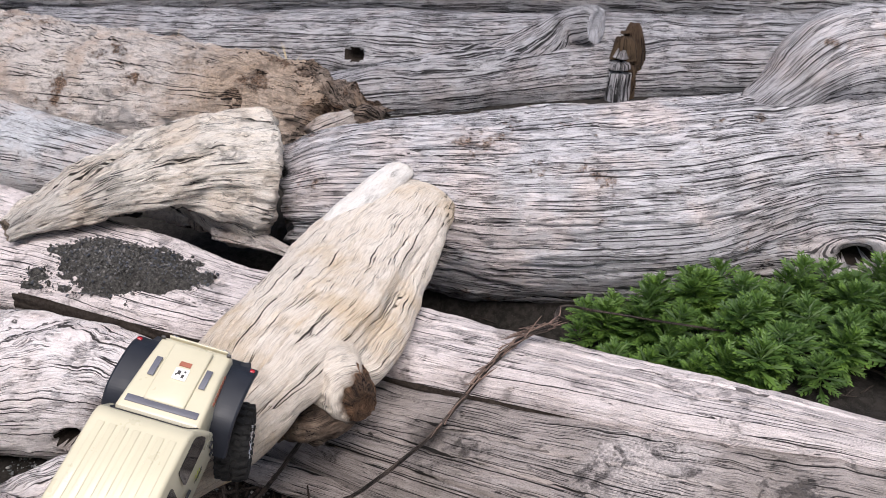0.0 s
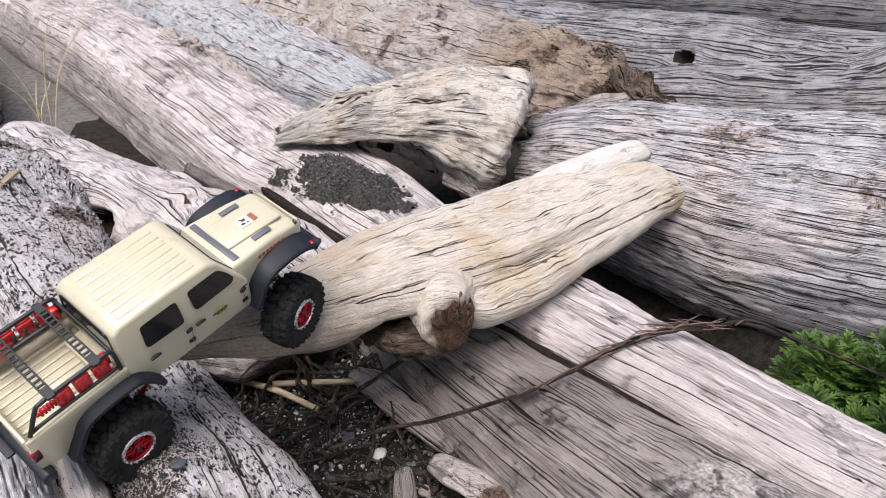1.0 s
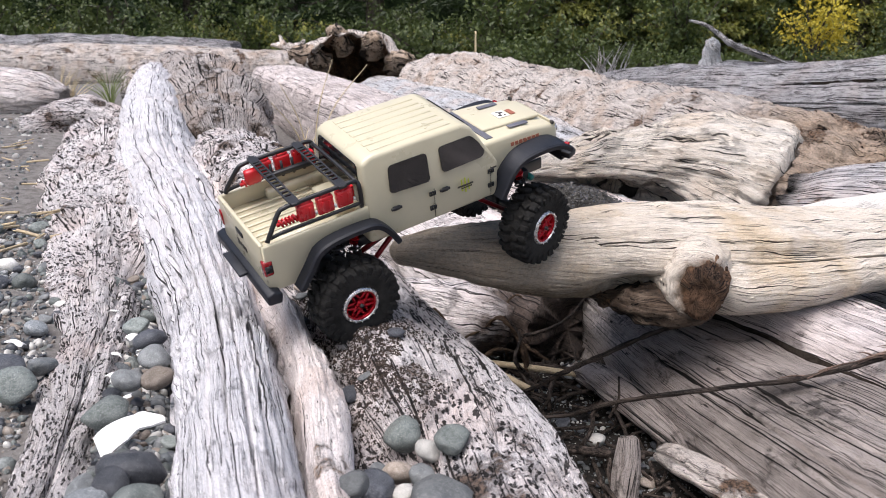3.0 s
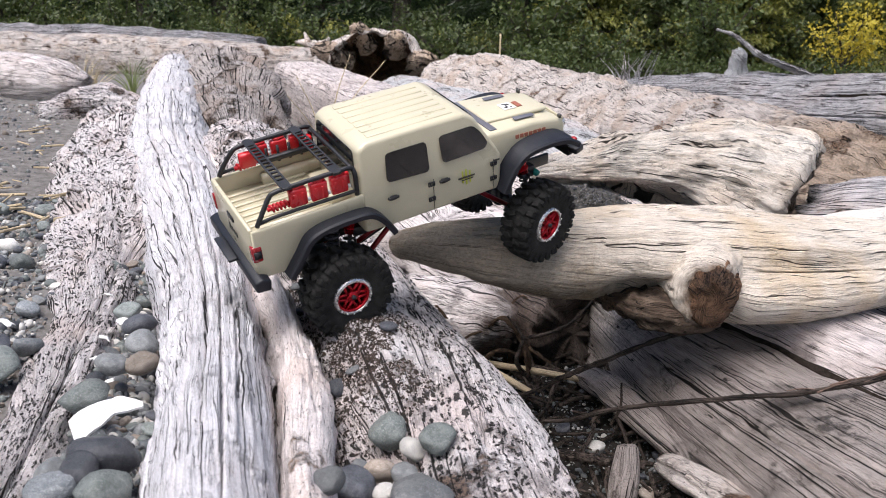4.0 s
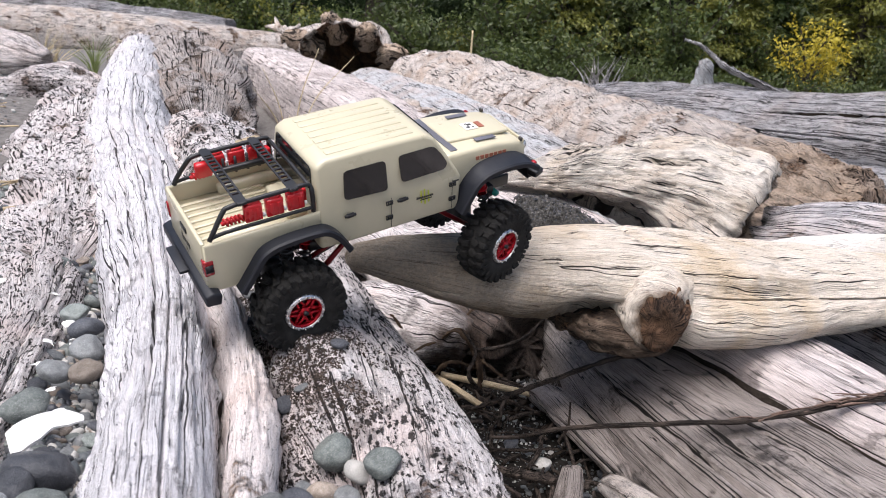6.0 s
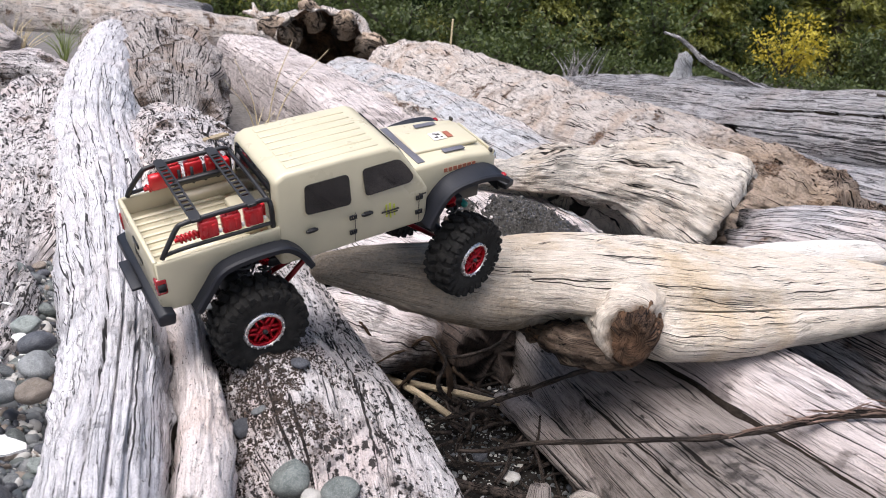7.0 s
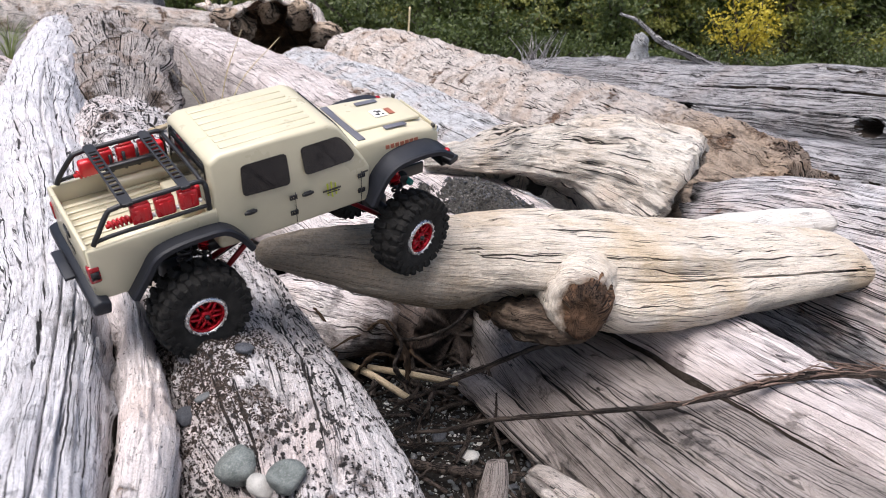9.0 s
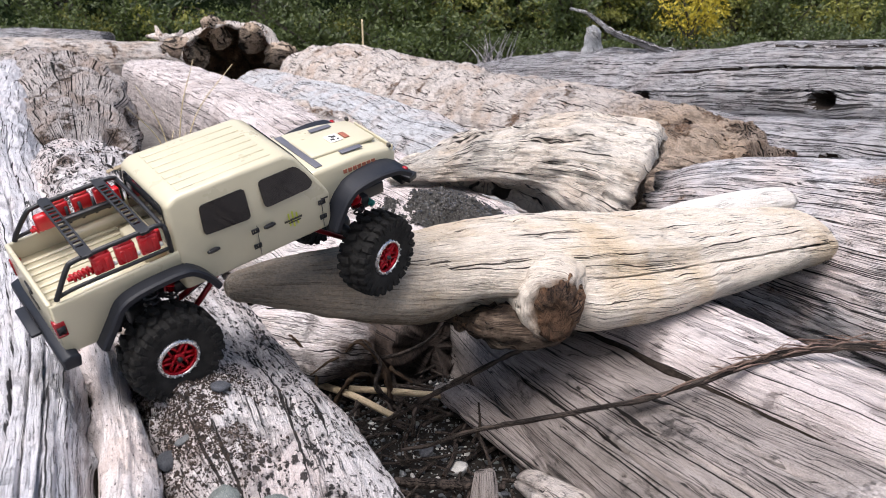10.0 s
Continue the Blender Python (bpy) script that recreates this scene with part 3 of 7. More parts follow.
# ---- big driftwood logs ----


def rot_hollow(T, share, p, rad):
    """The trough along the pitted log's beach side, where the wood has gone, and the fuller shoulder beyond it."""
    a = np.degrees(T)
    w = np.exp(-(((a - 128) / 24) ** 2)) * np.clip((share - 0.03) / 0.06, 0, 1) * np.clip((0.245 - share) / 0.045, 0, 1)
    lift = np.exp(-(((a - 118) / 30) ** 2)) * np.clip((share - 0.22) / 0.07, 0, 1)
    flat = np.exp(-(((a - 100) / 42) ** 2)) * np.clip((share - 0.42) / 0.18, 0, 1)
    rot = lift * np.clip((0.49 - share) / 0.09, 0, 1)
    torn = np.clip((share - 0.5) / 0.2, 0, 1) * 0.005 * np.round(1.8 * fbm(p * 30, 4, 81))
    return -0.030 * w * (1 + 0.5 * fbm(p * 40, 3, 77)) + 0.026 * lift + 0.016 * flat + torn + rot * (0.006 * fbm(p * 34, 4, 78) + 0.003 * np.round(1.5 * fbm(p * 90, 3, 79)))


def flakes(T, share, p, rad):
    """Layers that have broken off in steps across the grain."""
    n = fbm(stack(p[..., 0] * 38, p[..., 1] * 38, p[..., 2] * 3.5), 3, 91)
    m = np.clip(3 * fbm(stack(p[..., 0] * 9, p[..., 1] * 9, p[..., 2] * 5), 3, 95), 0, 1)
    lips = np.round(2.2 * fbm(stack(p[..., 0] * 60, p[..., 1] * 60, p[..., 2] * 22), 3, 96))
    return 0.0022 * m * lips + 0.003 * np.round(np.clip(n * 4, -2, 2)) / 2 + 0.0012 * fbm(p * 120, 2, 93)


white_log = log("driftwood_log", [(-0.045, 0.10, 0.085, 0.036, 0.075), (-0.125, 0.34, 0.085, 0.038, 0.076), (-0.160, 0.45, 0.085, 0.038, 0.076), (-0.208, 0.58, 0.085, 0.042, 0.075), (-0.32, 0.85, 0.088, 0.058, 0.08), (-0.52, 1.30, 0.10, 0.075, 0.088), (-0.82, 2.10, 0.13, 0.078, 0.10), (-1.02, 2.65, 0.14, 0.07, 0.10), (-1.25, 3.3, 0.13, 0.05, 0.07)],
                WOOD_A, ring=280, step=0.0025, seed=3, dirt_shade=(-60, 22), lump=(7, 0.10), ridge=(170, 0.0006), groove=(30, 0.0030, 0.012), extra=flakes,
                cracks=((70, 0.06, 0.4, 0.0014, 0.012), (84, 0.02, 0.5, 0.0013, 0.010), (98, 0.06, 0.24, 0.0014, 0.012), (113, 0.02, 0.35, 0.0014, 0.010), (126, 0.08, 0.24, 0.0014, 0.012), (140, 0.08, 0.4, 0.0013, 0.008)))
tagged(white_log, "long bleached white driftwood log with deep splits along its grain", "log")
pitted_log = log("driftwood_log", [(0.045, 0.12, 0.05, 0.075, 0.075), (0.008, 0.32, 0.05, 0.076, 0.072), (-0.020, 0.45, 0.052, 0.074, 0.075), (-0.078, 0.60, 0.055, 0.067, 0.079), (-0.17, 0.80, 0.06, 0.072, 0.088), (-0.265, 1.05, 0.062, 0.096, 0.094), (-0.345, 1.26, 0.065, 0.105, 0.090), (-0.385, 1.37, 0.060, 0.085, 0.065)],
                 WOOD_B, ring=280, step=0.0025, seed=7, square=2.35, lump=(9, 0.10), ridge=(120, 0.0014), groove=(40, 0.003, 0.08), pits=(110, 0.005), extra=lambda T, sh, p, r: rot_hollow(T, sh, p, r) + 0.003 * np.minimum(0, fbm(p * 70, 3, 17)))
tagged(pitted_log, "pale driftwood log with a pitted, rotted top", "log")
splinter_log = log("driftwood_splinter", [(-0.018, 0.14, 0.075, 0.016, 0.055), (-0.076, 0.32, 0.080, 0.017, 0.058), (-0.099, 0.42, 0.086, 0.018, 0.058), (-0.141, 0.54, 0.094, 0.015, 0.056), (-0.25, 0.80, 0.10, 0.02, 0.058), (-0.38, 1.12, 0.10, 0.03, 0.058)],
                   WOOD_P, ring=110, step=0.0025, seed=12, lump=(12, 0.2), ridge=(160, 0.0010), groove=(40, 0.003, 0.02), extra=flakes)
tagged(splinter_log, "narrow split strip of bleached wood beside the white log", "driftwood")
edge_log = log("driftwood_plank", [(-0.195, 0.20, 0.060, 0.022, 0.040), (-0.242, 0.36, 0.064, 0.026, 0.046), (-0.285, 0.50, 0.064, 0.030, 0.048), (-0.330, 0.64, 0.066, 0.042, 0.054), (-0.415, 0.86, 0.064, 0.075, 0.068), (-0.555, 1.2, 0.070, 0.105, 0.080), (-0.77, 1.7, 0.080, 0.10, 0.085)],
               WOOD_B, ring=170, step=0.003, seed=15, lump=(12, 0.22), ridge=(120, 0.002), groove=(40, 0.006, 0.1), square=2.6, pits=(60, 0.007),
               extra=lambda T, sh, p, r: 1.2 * flakes(T, sh, p, r) + np.clip((sh - 0.25) / 0.15, 0, 1) * (0.012 * fbm(p * 22, 4, 101) - 0.030 * np.clip(0.42 - cells(stack(p[..., 0] * 18, p[..., 1] * 18, p[..., 2] * 9), 102), 0, 1) / 0.42))
tagged(edge_log, "rough split wooden plank edge half sunk in pebbles", "driftwood")
def worn_top(T, share, p, rad):
    """Thin layers have lifted off the top."""
    return 0.0016 * np.round(2 * fbm(stack(p[..., 0] * 30, p[..., 1] * 30, p[..., 2] * 2.5), 3, 23)) / 2 + 0.0012 * fbm(p * 60, 3, 24) + 0.003 * fbm(stack(p[..., 0] * 20, p[..., 1] * 20, p[..., 2] * 14), 3, 25)


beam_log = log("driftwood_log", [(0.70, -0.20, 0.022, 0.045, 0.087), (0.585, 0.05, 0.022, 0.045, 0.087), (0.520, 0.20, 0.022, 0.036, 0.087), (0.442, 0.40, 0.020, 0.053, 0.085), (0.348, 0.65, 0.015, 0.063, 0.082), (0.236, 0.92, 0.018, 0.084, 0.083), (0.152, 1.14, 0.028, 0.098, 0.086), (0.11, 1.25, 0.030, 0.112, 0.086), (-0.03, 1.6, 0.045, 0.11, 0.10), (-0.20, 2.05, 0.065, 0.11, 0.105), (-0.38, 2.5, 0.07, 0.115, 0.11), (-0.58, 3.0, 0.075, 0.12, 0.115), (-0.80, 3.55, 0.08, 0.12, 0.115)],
               WOOD_R, ring=300, step=0.0035, seed=21, dirt_shade=(144, 235), lump=(6, 0.04), ridge=(110, 0.0012), groove=(34, 0.002, 0.02), square=4.5, extra=worn_top,
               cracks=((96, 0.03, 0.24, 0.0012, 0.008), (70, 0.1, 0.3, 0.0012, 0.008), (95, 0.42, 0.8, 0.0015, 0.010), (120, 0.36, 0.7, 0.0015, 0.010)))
def leaning(T, share, p, rad):
    """Its top falls away from the crack towards the gap."""
    a = np.degrees(T)
    return worn_top(T, share, p, rad) - 0.028 * np.clip((a - 48) / 85, 0, 1) * np.clip((250 - a) / 60, 0, 1)


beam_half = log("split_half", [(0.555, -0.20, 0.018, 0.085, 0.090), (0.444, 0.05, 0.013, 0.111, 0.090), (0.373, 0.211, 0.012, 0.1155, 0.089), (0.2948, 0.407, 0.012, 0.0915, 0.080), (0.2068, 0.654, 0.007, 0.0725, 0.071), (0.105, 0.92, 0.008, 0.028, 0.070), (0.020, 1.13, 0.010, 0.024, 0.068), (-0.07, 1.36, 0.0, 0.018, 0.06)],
                WOOD_C, ring=300, step=0.003, seed=22, lump=(6, 0.04), ridge=(110, 0.0012), groove=(34, 0.0025, 0.02), square=4.5, extra=leaning, dirt_shade=(-70, 36),
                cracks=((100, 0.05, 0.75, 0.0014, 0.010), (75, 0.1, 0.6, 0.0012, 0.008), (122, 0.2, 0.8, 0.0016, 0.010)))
beam_half.parent = beam_log
tagged(beam_log, "long pinkish grey flattened driftwood log with an open crack", "log")


def tan_under(T, share, p, rad):
    """A hollow left of the knot, a long trough over a lower swelling, and a small boss."""
    a = np.degrees(T)
    hole = np.exp(-(((a + 34) / 24) ** 2) - ((share - 0.275) / 0.040) ** 2)
    trough = np.exp(-(((a - 22) / 13) ** 2)) * np.clip((share - 0.38) / 0.06, 0, 1) * np.clip((0.80 - share) / 0.22, 0, 1)
    belly = np.exp(-(((a + 18) / 28) ** 2)) * np.clip((share - 0.355) / 0.05, 0, 1) * np.clip((1.02 - share) / 0.35, 0, 1)
    ridge_ = np.exp(-(((a - 52) / 20) ** 2)) * np.clip((share - 0.10) / 0.10, 0, 1) * np.clip((0.45 - share) / 0.15, 0, 1)
    boss = np.exp(-(((a - 38) / 9) ** 2) - ((share - 0.475) / 0.014) ** 2)
    return -0.036 * hole - 0.011 * trough + (0.008 + 0.010 * np.clip((0.62 - share) / 0.2, 0, 1)) * belly + 0.004 * ridge_ + 0.0025 * boss + 0.0016 * fbm(p * 55, 3, 29)


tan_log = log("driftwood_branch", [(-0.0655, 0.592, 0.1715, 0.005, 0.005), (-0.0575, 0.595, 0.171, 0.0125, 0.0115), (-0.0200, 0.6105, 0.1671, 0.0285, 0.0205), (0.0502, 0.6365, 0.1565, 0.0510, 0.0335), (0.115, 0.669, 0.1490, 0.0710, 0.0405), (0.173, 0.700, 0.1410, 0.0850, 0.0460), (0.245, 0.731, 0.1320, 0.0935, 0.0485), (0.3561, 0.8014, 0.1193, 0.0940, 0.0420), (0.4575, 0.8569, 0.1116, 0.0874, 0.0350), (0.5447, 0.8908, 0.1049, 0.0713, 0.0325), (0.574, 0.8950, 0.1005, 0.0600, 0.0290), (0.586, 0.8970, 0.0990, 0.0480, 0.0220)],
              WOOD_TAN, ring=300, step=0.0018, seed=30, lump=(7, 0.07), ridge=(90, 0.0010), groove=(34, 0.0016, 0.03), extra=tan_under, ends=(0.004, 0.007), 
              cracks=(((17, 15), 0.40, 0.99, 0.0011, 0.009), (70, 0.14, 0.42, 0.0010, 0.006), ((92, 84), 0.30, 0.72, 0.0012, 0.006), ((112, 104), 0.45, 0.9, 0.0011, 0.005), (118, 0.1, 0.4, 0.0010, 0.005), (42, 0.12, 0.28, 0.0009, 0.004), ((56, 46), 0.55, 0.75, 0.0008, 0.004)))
tagged(tan_log, "cream tan driftwood branch with a broken knot stub", "driftwood branch")
KNOT_END = driftwood("sandy_brown_knot", (0.11, 0.076, 0.054), (0.055, 0.036, 0.026), (0.03, 0.019, 0.013), tint=(0.30, 0.23, 0.17), tint_amount=0.5, checks=0.7, check_scale=160, pits=0.6, soot=0.7, relief=0.003, tint_scale=60, rot=0.3, rot_col=(0.16, 0.09, 0.05))
knot_stub = log("knot_stub", [(0.206, 0.700, 0.139, 0.034, 0.028), (0.199, 0.664, 0.140, 0.034, 0.032), (0.190, 0.634, 0.141, 0.0310, 0.0325), (0.183, 0.612, 0.1410, 0.0265, 0.0305), (0.178, 0.598, 0.141, 0.0220, 0.0275), (0.176, 0.590, 0.1415, 0.0165, 0.0220)],
                WOOD_TAN, ring=180, step=0.0010, seed=33, lump=(26, 0.26), ridge=(120, 0.0008), groove=(50, 0.001, 0.05), ends=(0.0, 0.007), extra=lambda T, sh, p, r: 0.0014 * fbm(p * 120, 4, 36) + 0.003 * np.round(1.5 * fbm(p * 40, 3, 38)) * np.clip((sh - 0.5) / 0.3, 0, 1))
# the grain flows round the knot, not along it
turned = np.empty(2 * len(knot_stub.data.loops), np.float32)
knot_stub.data.uv_layers["grain"].data.foreach_get("uv", turned)
knot_stub.data.uv_layers["grain"].data.foreach_set("uv", turned.reshape(-1, 2)[:, ::-1].ravel())
knot_stub.parent = tan_log
KNOT_FACE = driftwood("crumbling_red_brown_knot", (0.30, 0.17, 0.10), (0.17, 0.085, 0.045), (0.03, 0.018, 0.012), tint=(0.10, 0.065, 0.045), tint_amount=0.8, checks=0.8, check_scale=120, pits=0.7, soot=0.6, relief=0.004, tint_scale=50, rot=0.3, rot_col=(0.14, 0.085, 0.055))
knot_end = log("knot_end", [(0.203, 0.640, 0.139, 0.021, 0.026), (0.196, 0.617, 0.139, 0.0225, 0.0285), (0.189, 0.600, 0.139, 0.0215, 0.0275), (0.184, 0.588, 0.1385, 0.018, 0.0235), (0.182, 0.583, 0.1385, 0.0125, 0.017)],
               KNOT_FACE, ring=160, step=0.0010, seed=37, lump=(40, 0.22), ridge=(130, 0.0010), groove=(60, 0.001, 0.08), ends=(0.0, 0.005), extra=lambda T, sh, p, r: 0.0022 * fbm(p * 150, 4, 43) + 0.0035 * np.round(1.6 * fbm(p * 60, 3, 44)))
knot_end.parent = tan_log
lip = log("hollow_lip", [(0.106, 0.650, 0.124, 0.008, 0.005), (0.120, 0.640, 0.1205, 0.017, 0.009), (0.136, 0.632, 0.1185, 0.024, 0.012), (0.152, 0.624, 0.1175, 0.029, 0.0145), (0.174, 0.624, 0.117, 0.028, 0.015), (0.192, 0.634, 0.117, 0.021, 0.013), (0.202, 0.648, 0.119, 0.012, 0.009)], KNOT_END, ring=140, step=0.0012, seed=35, lump=(36, 0.45), ridge=(120, 0.0016), groove=(60, 0.002, 0.06), ends=(0.006, 0.004), extra=lambda T, sh, p, r: 0.0026 * fbm(p * 130, 4, 37) + 0.004 * np.round(1.6 * fbm(p * 50, 3, 39)))
lip.parent = tan_log
PLUG_WOOD = driftwood("barkless_white_wood", (0.90, 0.86, 0.81), (0.84, 0.78, 0.71), (0.34, 0.27, 0.22), tint=(0.74, 0.62, 0.50), tint_amount=0.4, checks=0.35, check_scale=85, relief=0.003, along=0.06, grey=0.15, width=0.0006, speck=0.2)
plug = log("broken_limb", [(0.345, 0.862, 0.122, 0.016, 0.012), (0.41, 0.889, 0.131, 0.025, 0.017), (0.48, 0.909, 0.1365, 0.027, 0.0175), (0.54, 0.925, 0.140, 0.025, 0.0155), (0.566, 0.931, 0.1415, 0.0225, 0.0135), (0.572, 0.933, 0.1415, 0.018, 0.010)], PLUG_WOOD, ring=90, step=0.0018, seed=34, lump=(12, 0.10), groove=(50, 0.001, 0.06), ends=(0.002, 0.003))
plug.parent = tan_log
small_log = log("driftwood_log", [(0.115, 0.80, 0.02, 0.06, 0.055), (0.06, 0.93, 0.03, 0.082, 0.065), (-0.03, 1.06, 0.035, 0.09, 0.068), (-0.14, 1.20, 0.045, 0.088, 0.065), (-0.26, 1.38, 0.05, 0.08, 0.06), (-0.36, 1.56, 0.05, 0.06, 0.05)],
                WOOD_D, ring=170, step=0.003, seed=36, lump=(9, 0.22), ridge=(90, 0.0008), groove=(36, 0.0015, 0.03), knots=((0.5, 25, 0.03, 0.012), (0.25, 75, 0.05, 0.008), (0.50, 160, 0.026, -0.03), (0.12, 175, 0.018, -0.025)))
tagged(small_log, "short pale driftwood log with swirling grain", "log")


def wedge(T, share, p, rad):
    """The stump's near side is broken away underneath; its thick end is blunt, with torn layers."""
    a = np.degrees(T)
    thin = np.clip((0.85 - share) / 0.25, 0, 1)
    return -0.50 * rad * thin * np.exp(-(((a + 58) / 42) ** 2)) - 0.10 * rad * np.exp(-(((a - 15) / 22) ** 2)) + 0.009 * fbm(p * 22, 4, 61) + 0.0045 * np.round(2 * fbm(stack(p[..., 0] * 40, p[..., 1] * 40, p[..., 2] * 8), 3, 62))


stump = log("driftwood_stump", [(0.09, 1.21, 0.128, 0.020, 0.014), (0.15, 1.205, 0.138, 0.05, 0.030), (0.25, 1.19, 0.150, 0.085, 0.052), (0.34, 1.165, 0.142, 0.112, 0.078), (0.405, 1.145, 0.124, 0.120, 0.098), (0.440, 1.132, 0.110, 0.114, 0.102), (0.455, 1.125, 0.104, 0.100, 0.088)],
            WOOD_S, ring=240, step=0.0025, seed=41, lump=(8, 0.16), ridge=(90, 0.0018), groove=(30, 0.004, 0.035), ends=(0.012, 0.012), cave=(0, 0.008), extra=wedge, end_mat=TORN,
            cracks=((60, 0.2, 0.8, 0.0012, 0.007), (95, 0.3, 0.9, 0.0012, 0.007), (30, 0.4, 0.95, 0.0013, 0.008)))
tagged(stump, "broken wedge of weathered cream wood with torn grain", "driftwood")
grey_log = log("driftwood_log", [(0.50, 1.13, 0.050, 0.10, 0.09), (0.58, 1.06, 0.050, 0.135, 0.120), (0.76, 0.87, 0.026, 0.178, 0.161), (0.92, 0.70, 0.026, 0.180, 0.171), (1.04, 0.58, 0.036, 0.160, 0.176), (1.14, 0.47, 0.050, 0.172, 0.190), (1.26, 0.34, 0.07, 0.18, 0.21), (1.5, 0.1, 0.07, 0.17, 0.16), (1.8, -0.2, 0.06, 0.16, 0.15)],
               WOOD_E, ring=320, step=0.0035, seed=47, lump=(5, 0.06), ridge=(120, 0.0016), groove=(42, 0.004, 0.025), knots=((0.47, -8, 0.05, 0.022), (0.472, -8, 0.016, -0.03)),
               cracks=((48, 0.02, 0.30, 0.0015, 0.010), (20, 0.1, 0.42, 0.0015, 0.010), (70, 0.1, 0.35, 0.0015, 0.008)), extra=lambda T, sh, p, r: 0.004 * fbm(stack(p[..., 0] * 40, p[..., 1] * 40, p[..., 2] * 6), 3, 48) + 0.003 * np.round(1.5 * fbm(stack(p[..., 0] * 50, p[..., 1] * 50, p[..., 2] * 9), 3, 49)))
root_hump = log("root_hump", [(1.02, 0.62, 0.150, 0.035, 0.030), (1.075, 0.575, 0.205, 0.060, 0.050), (1.13, 0.53, 0.250, 0.080, 0.075), (1.20, 0.46, 0.250, 0.10, 0.085), (1.32, 0.34, 0.20, 0.11, 0.09)], WOOD_E, ring=140, step=0.004, seed=46, lump=(9, 0.2), ridge=(100, 0.002), groove=(40, 0.004, 0.03))
root_hump.parent = grey_log
tagged(grey_log, "thick blue grey driftwood log with close dark grain", "log")
rough_log = log("driftwood_log", [(0.835, 1.275, 0.025, 0.055, 0.05), (0.77, 1.33, 0.048, 0.085, 0.08), (0.69, 1.42, 0.078, 0.110, 0.105), (0.58, 1.60, 0.084, 0.128, 0.126), (0.47, 1.88, 0.068, 0.15, 0.148), (0.36, 2.3, 0.052, 0.18, 0.17), (0.08, 3.0, 0.05, 0.21, 0.20), (-0.10, 3.45, 0.045, 0.20, 0.19)],
                WOOD_F, ring=240, step=0.004, seed=53, grow=0.003, lump=(6, 0.12), ridge=(70, 0.003), groove=(26, 0.004, 0.03), ends=(0.05, 0.03), end_mat=CRUMBLY, cave=(0.05, 0), extra=lambda T, sh, p, r: 0.010 * fbm(p * 26, 4, 55) + 0.004 * np.round(1.6 * fbm(p * 45, 3, 57)) + np.clip((0.11 - sh) / 0.07, 0, 1) * (0.030 * fbm(p * 28, 4, 58) - 0.03 * np.clip(0.5 - cells(p * 26, 59), 0, 1) * 2), rot_end=0.085)
tagged(rough_log, "tapering rough pinkish driftwood log with a rotten brown end", "log")
smooth_log = log("driftwood_log", [(0.46, 1.34, 0.0, 0.05, 0.05), (0.36, 1.56, 0.015, 0.09, 0.08), (0.24, 1.88, 0.02, 0.12, 0.10), (0.10, 2.3, 0.03, 0.14, 0.115), (-0.10, 2.9, 0.03, 0.14, 0.12), (-0.35, 3.6, 0.03, 0.13, 0.12)],
                 WOOD_G, ring=200, step=0.004, seed=56, lump=(5, 0.10), groove=(24, 0.004, 0.05), cracks=((100, 0.2, 0.9, 0.0015, 0.012),), knots=((0.3, 60, 0.04, 0.015),))
tagged(smooth_log, "smooth blue white debarked driftwood log", "log")
back_log = log("driftwood_log", [(2.9, -0.1, 0.10, 0.2, 0.18), (2.3, 0.85, 0.13, 0.19, 0.18), (1.78, 1.66, 0.14, 0.18, 0.17), (1.48, 2.15, 0.13, 0.17, 0.165), (1.25, 2.55, 0.10, 0.17, 0.16), (1.0, 3.0, 0.07, 0.16, 0.15), (0.75, 3.5, 0.05, 0.13, 0.13)],
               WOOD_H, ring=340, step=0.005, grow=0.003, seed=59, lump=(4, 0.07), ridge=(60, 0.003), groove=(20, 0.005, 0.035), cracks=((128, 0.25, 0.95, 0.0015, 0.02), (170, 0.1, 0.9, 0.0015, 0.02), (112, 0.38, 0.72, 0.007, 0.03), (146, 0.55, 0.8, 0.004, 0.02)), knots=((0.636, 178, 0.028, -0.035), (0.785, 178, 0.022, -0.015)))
tagged(back_log, "big grey driftwood log with knot holes behind the pile", "log")
low_log = log("driftwood_log", [(2.25, 0.30, 0.0, 0.13, 0.12), (1.70, 1.10, 0.0, 0.14, 0.125), (1.24, 1.82, -0.01, 0.14, 0.12), (0.95, 2.28, -0.01, 0.13, 0.11), (0.72, 2.75, -0.01, 0.10, 0.09)],
              WOOD_H, ring=160, step=0.006, seed=62, lump=(5, 0.1), ridge=(60, 0.003), groove=(20, 0.005, 0.035), knots=((0.62, 160, 0.02, -0.016),))
tagged(low_log, "low dark grey driftwood log under the big grey one", "log")
stub_log = log("driftwood_log", [(0.80, 1.62, 0.0, 0.06, 0.055), (1.05, 1.46, 0.01, 0.085, 0.075), (1.32, 1.27, 0.015, 0.095, 0.085), (1.62, 1.02, 0.015, 0.10, 0.085), (2.0, 0.65, 0.01, 0.10, 0.08)],
               WOOD_H, ring=180, step=0.005, seed=64, lump=(6, 0.14), ridge=(70, 0.003), groove=(24, 0.003, 0.03), knots=((0.3, 100, 0.05, 0.02),))
tagged(stub_log, "grey driftwood log with a sawn limb stub", "log")
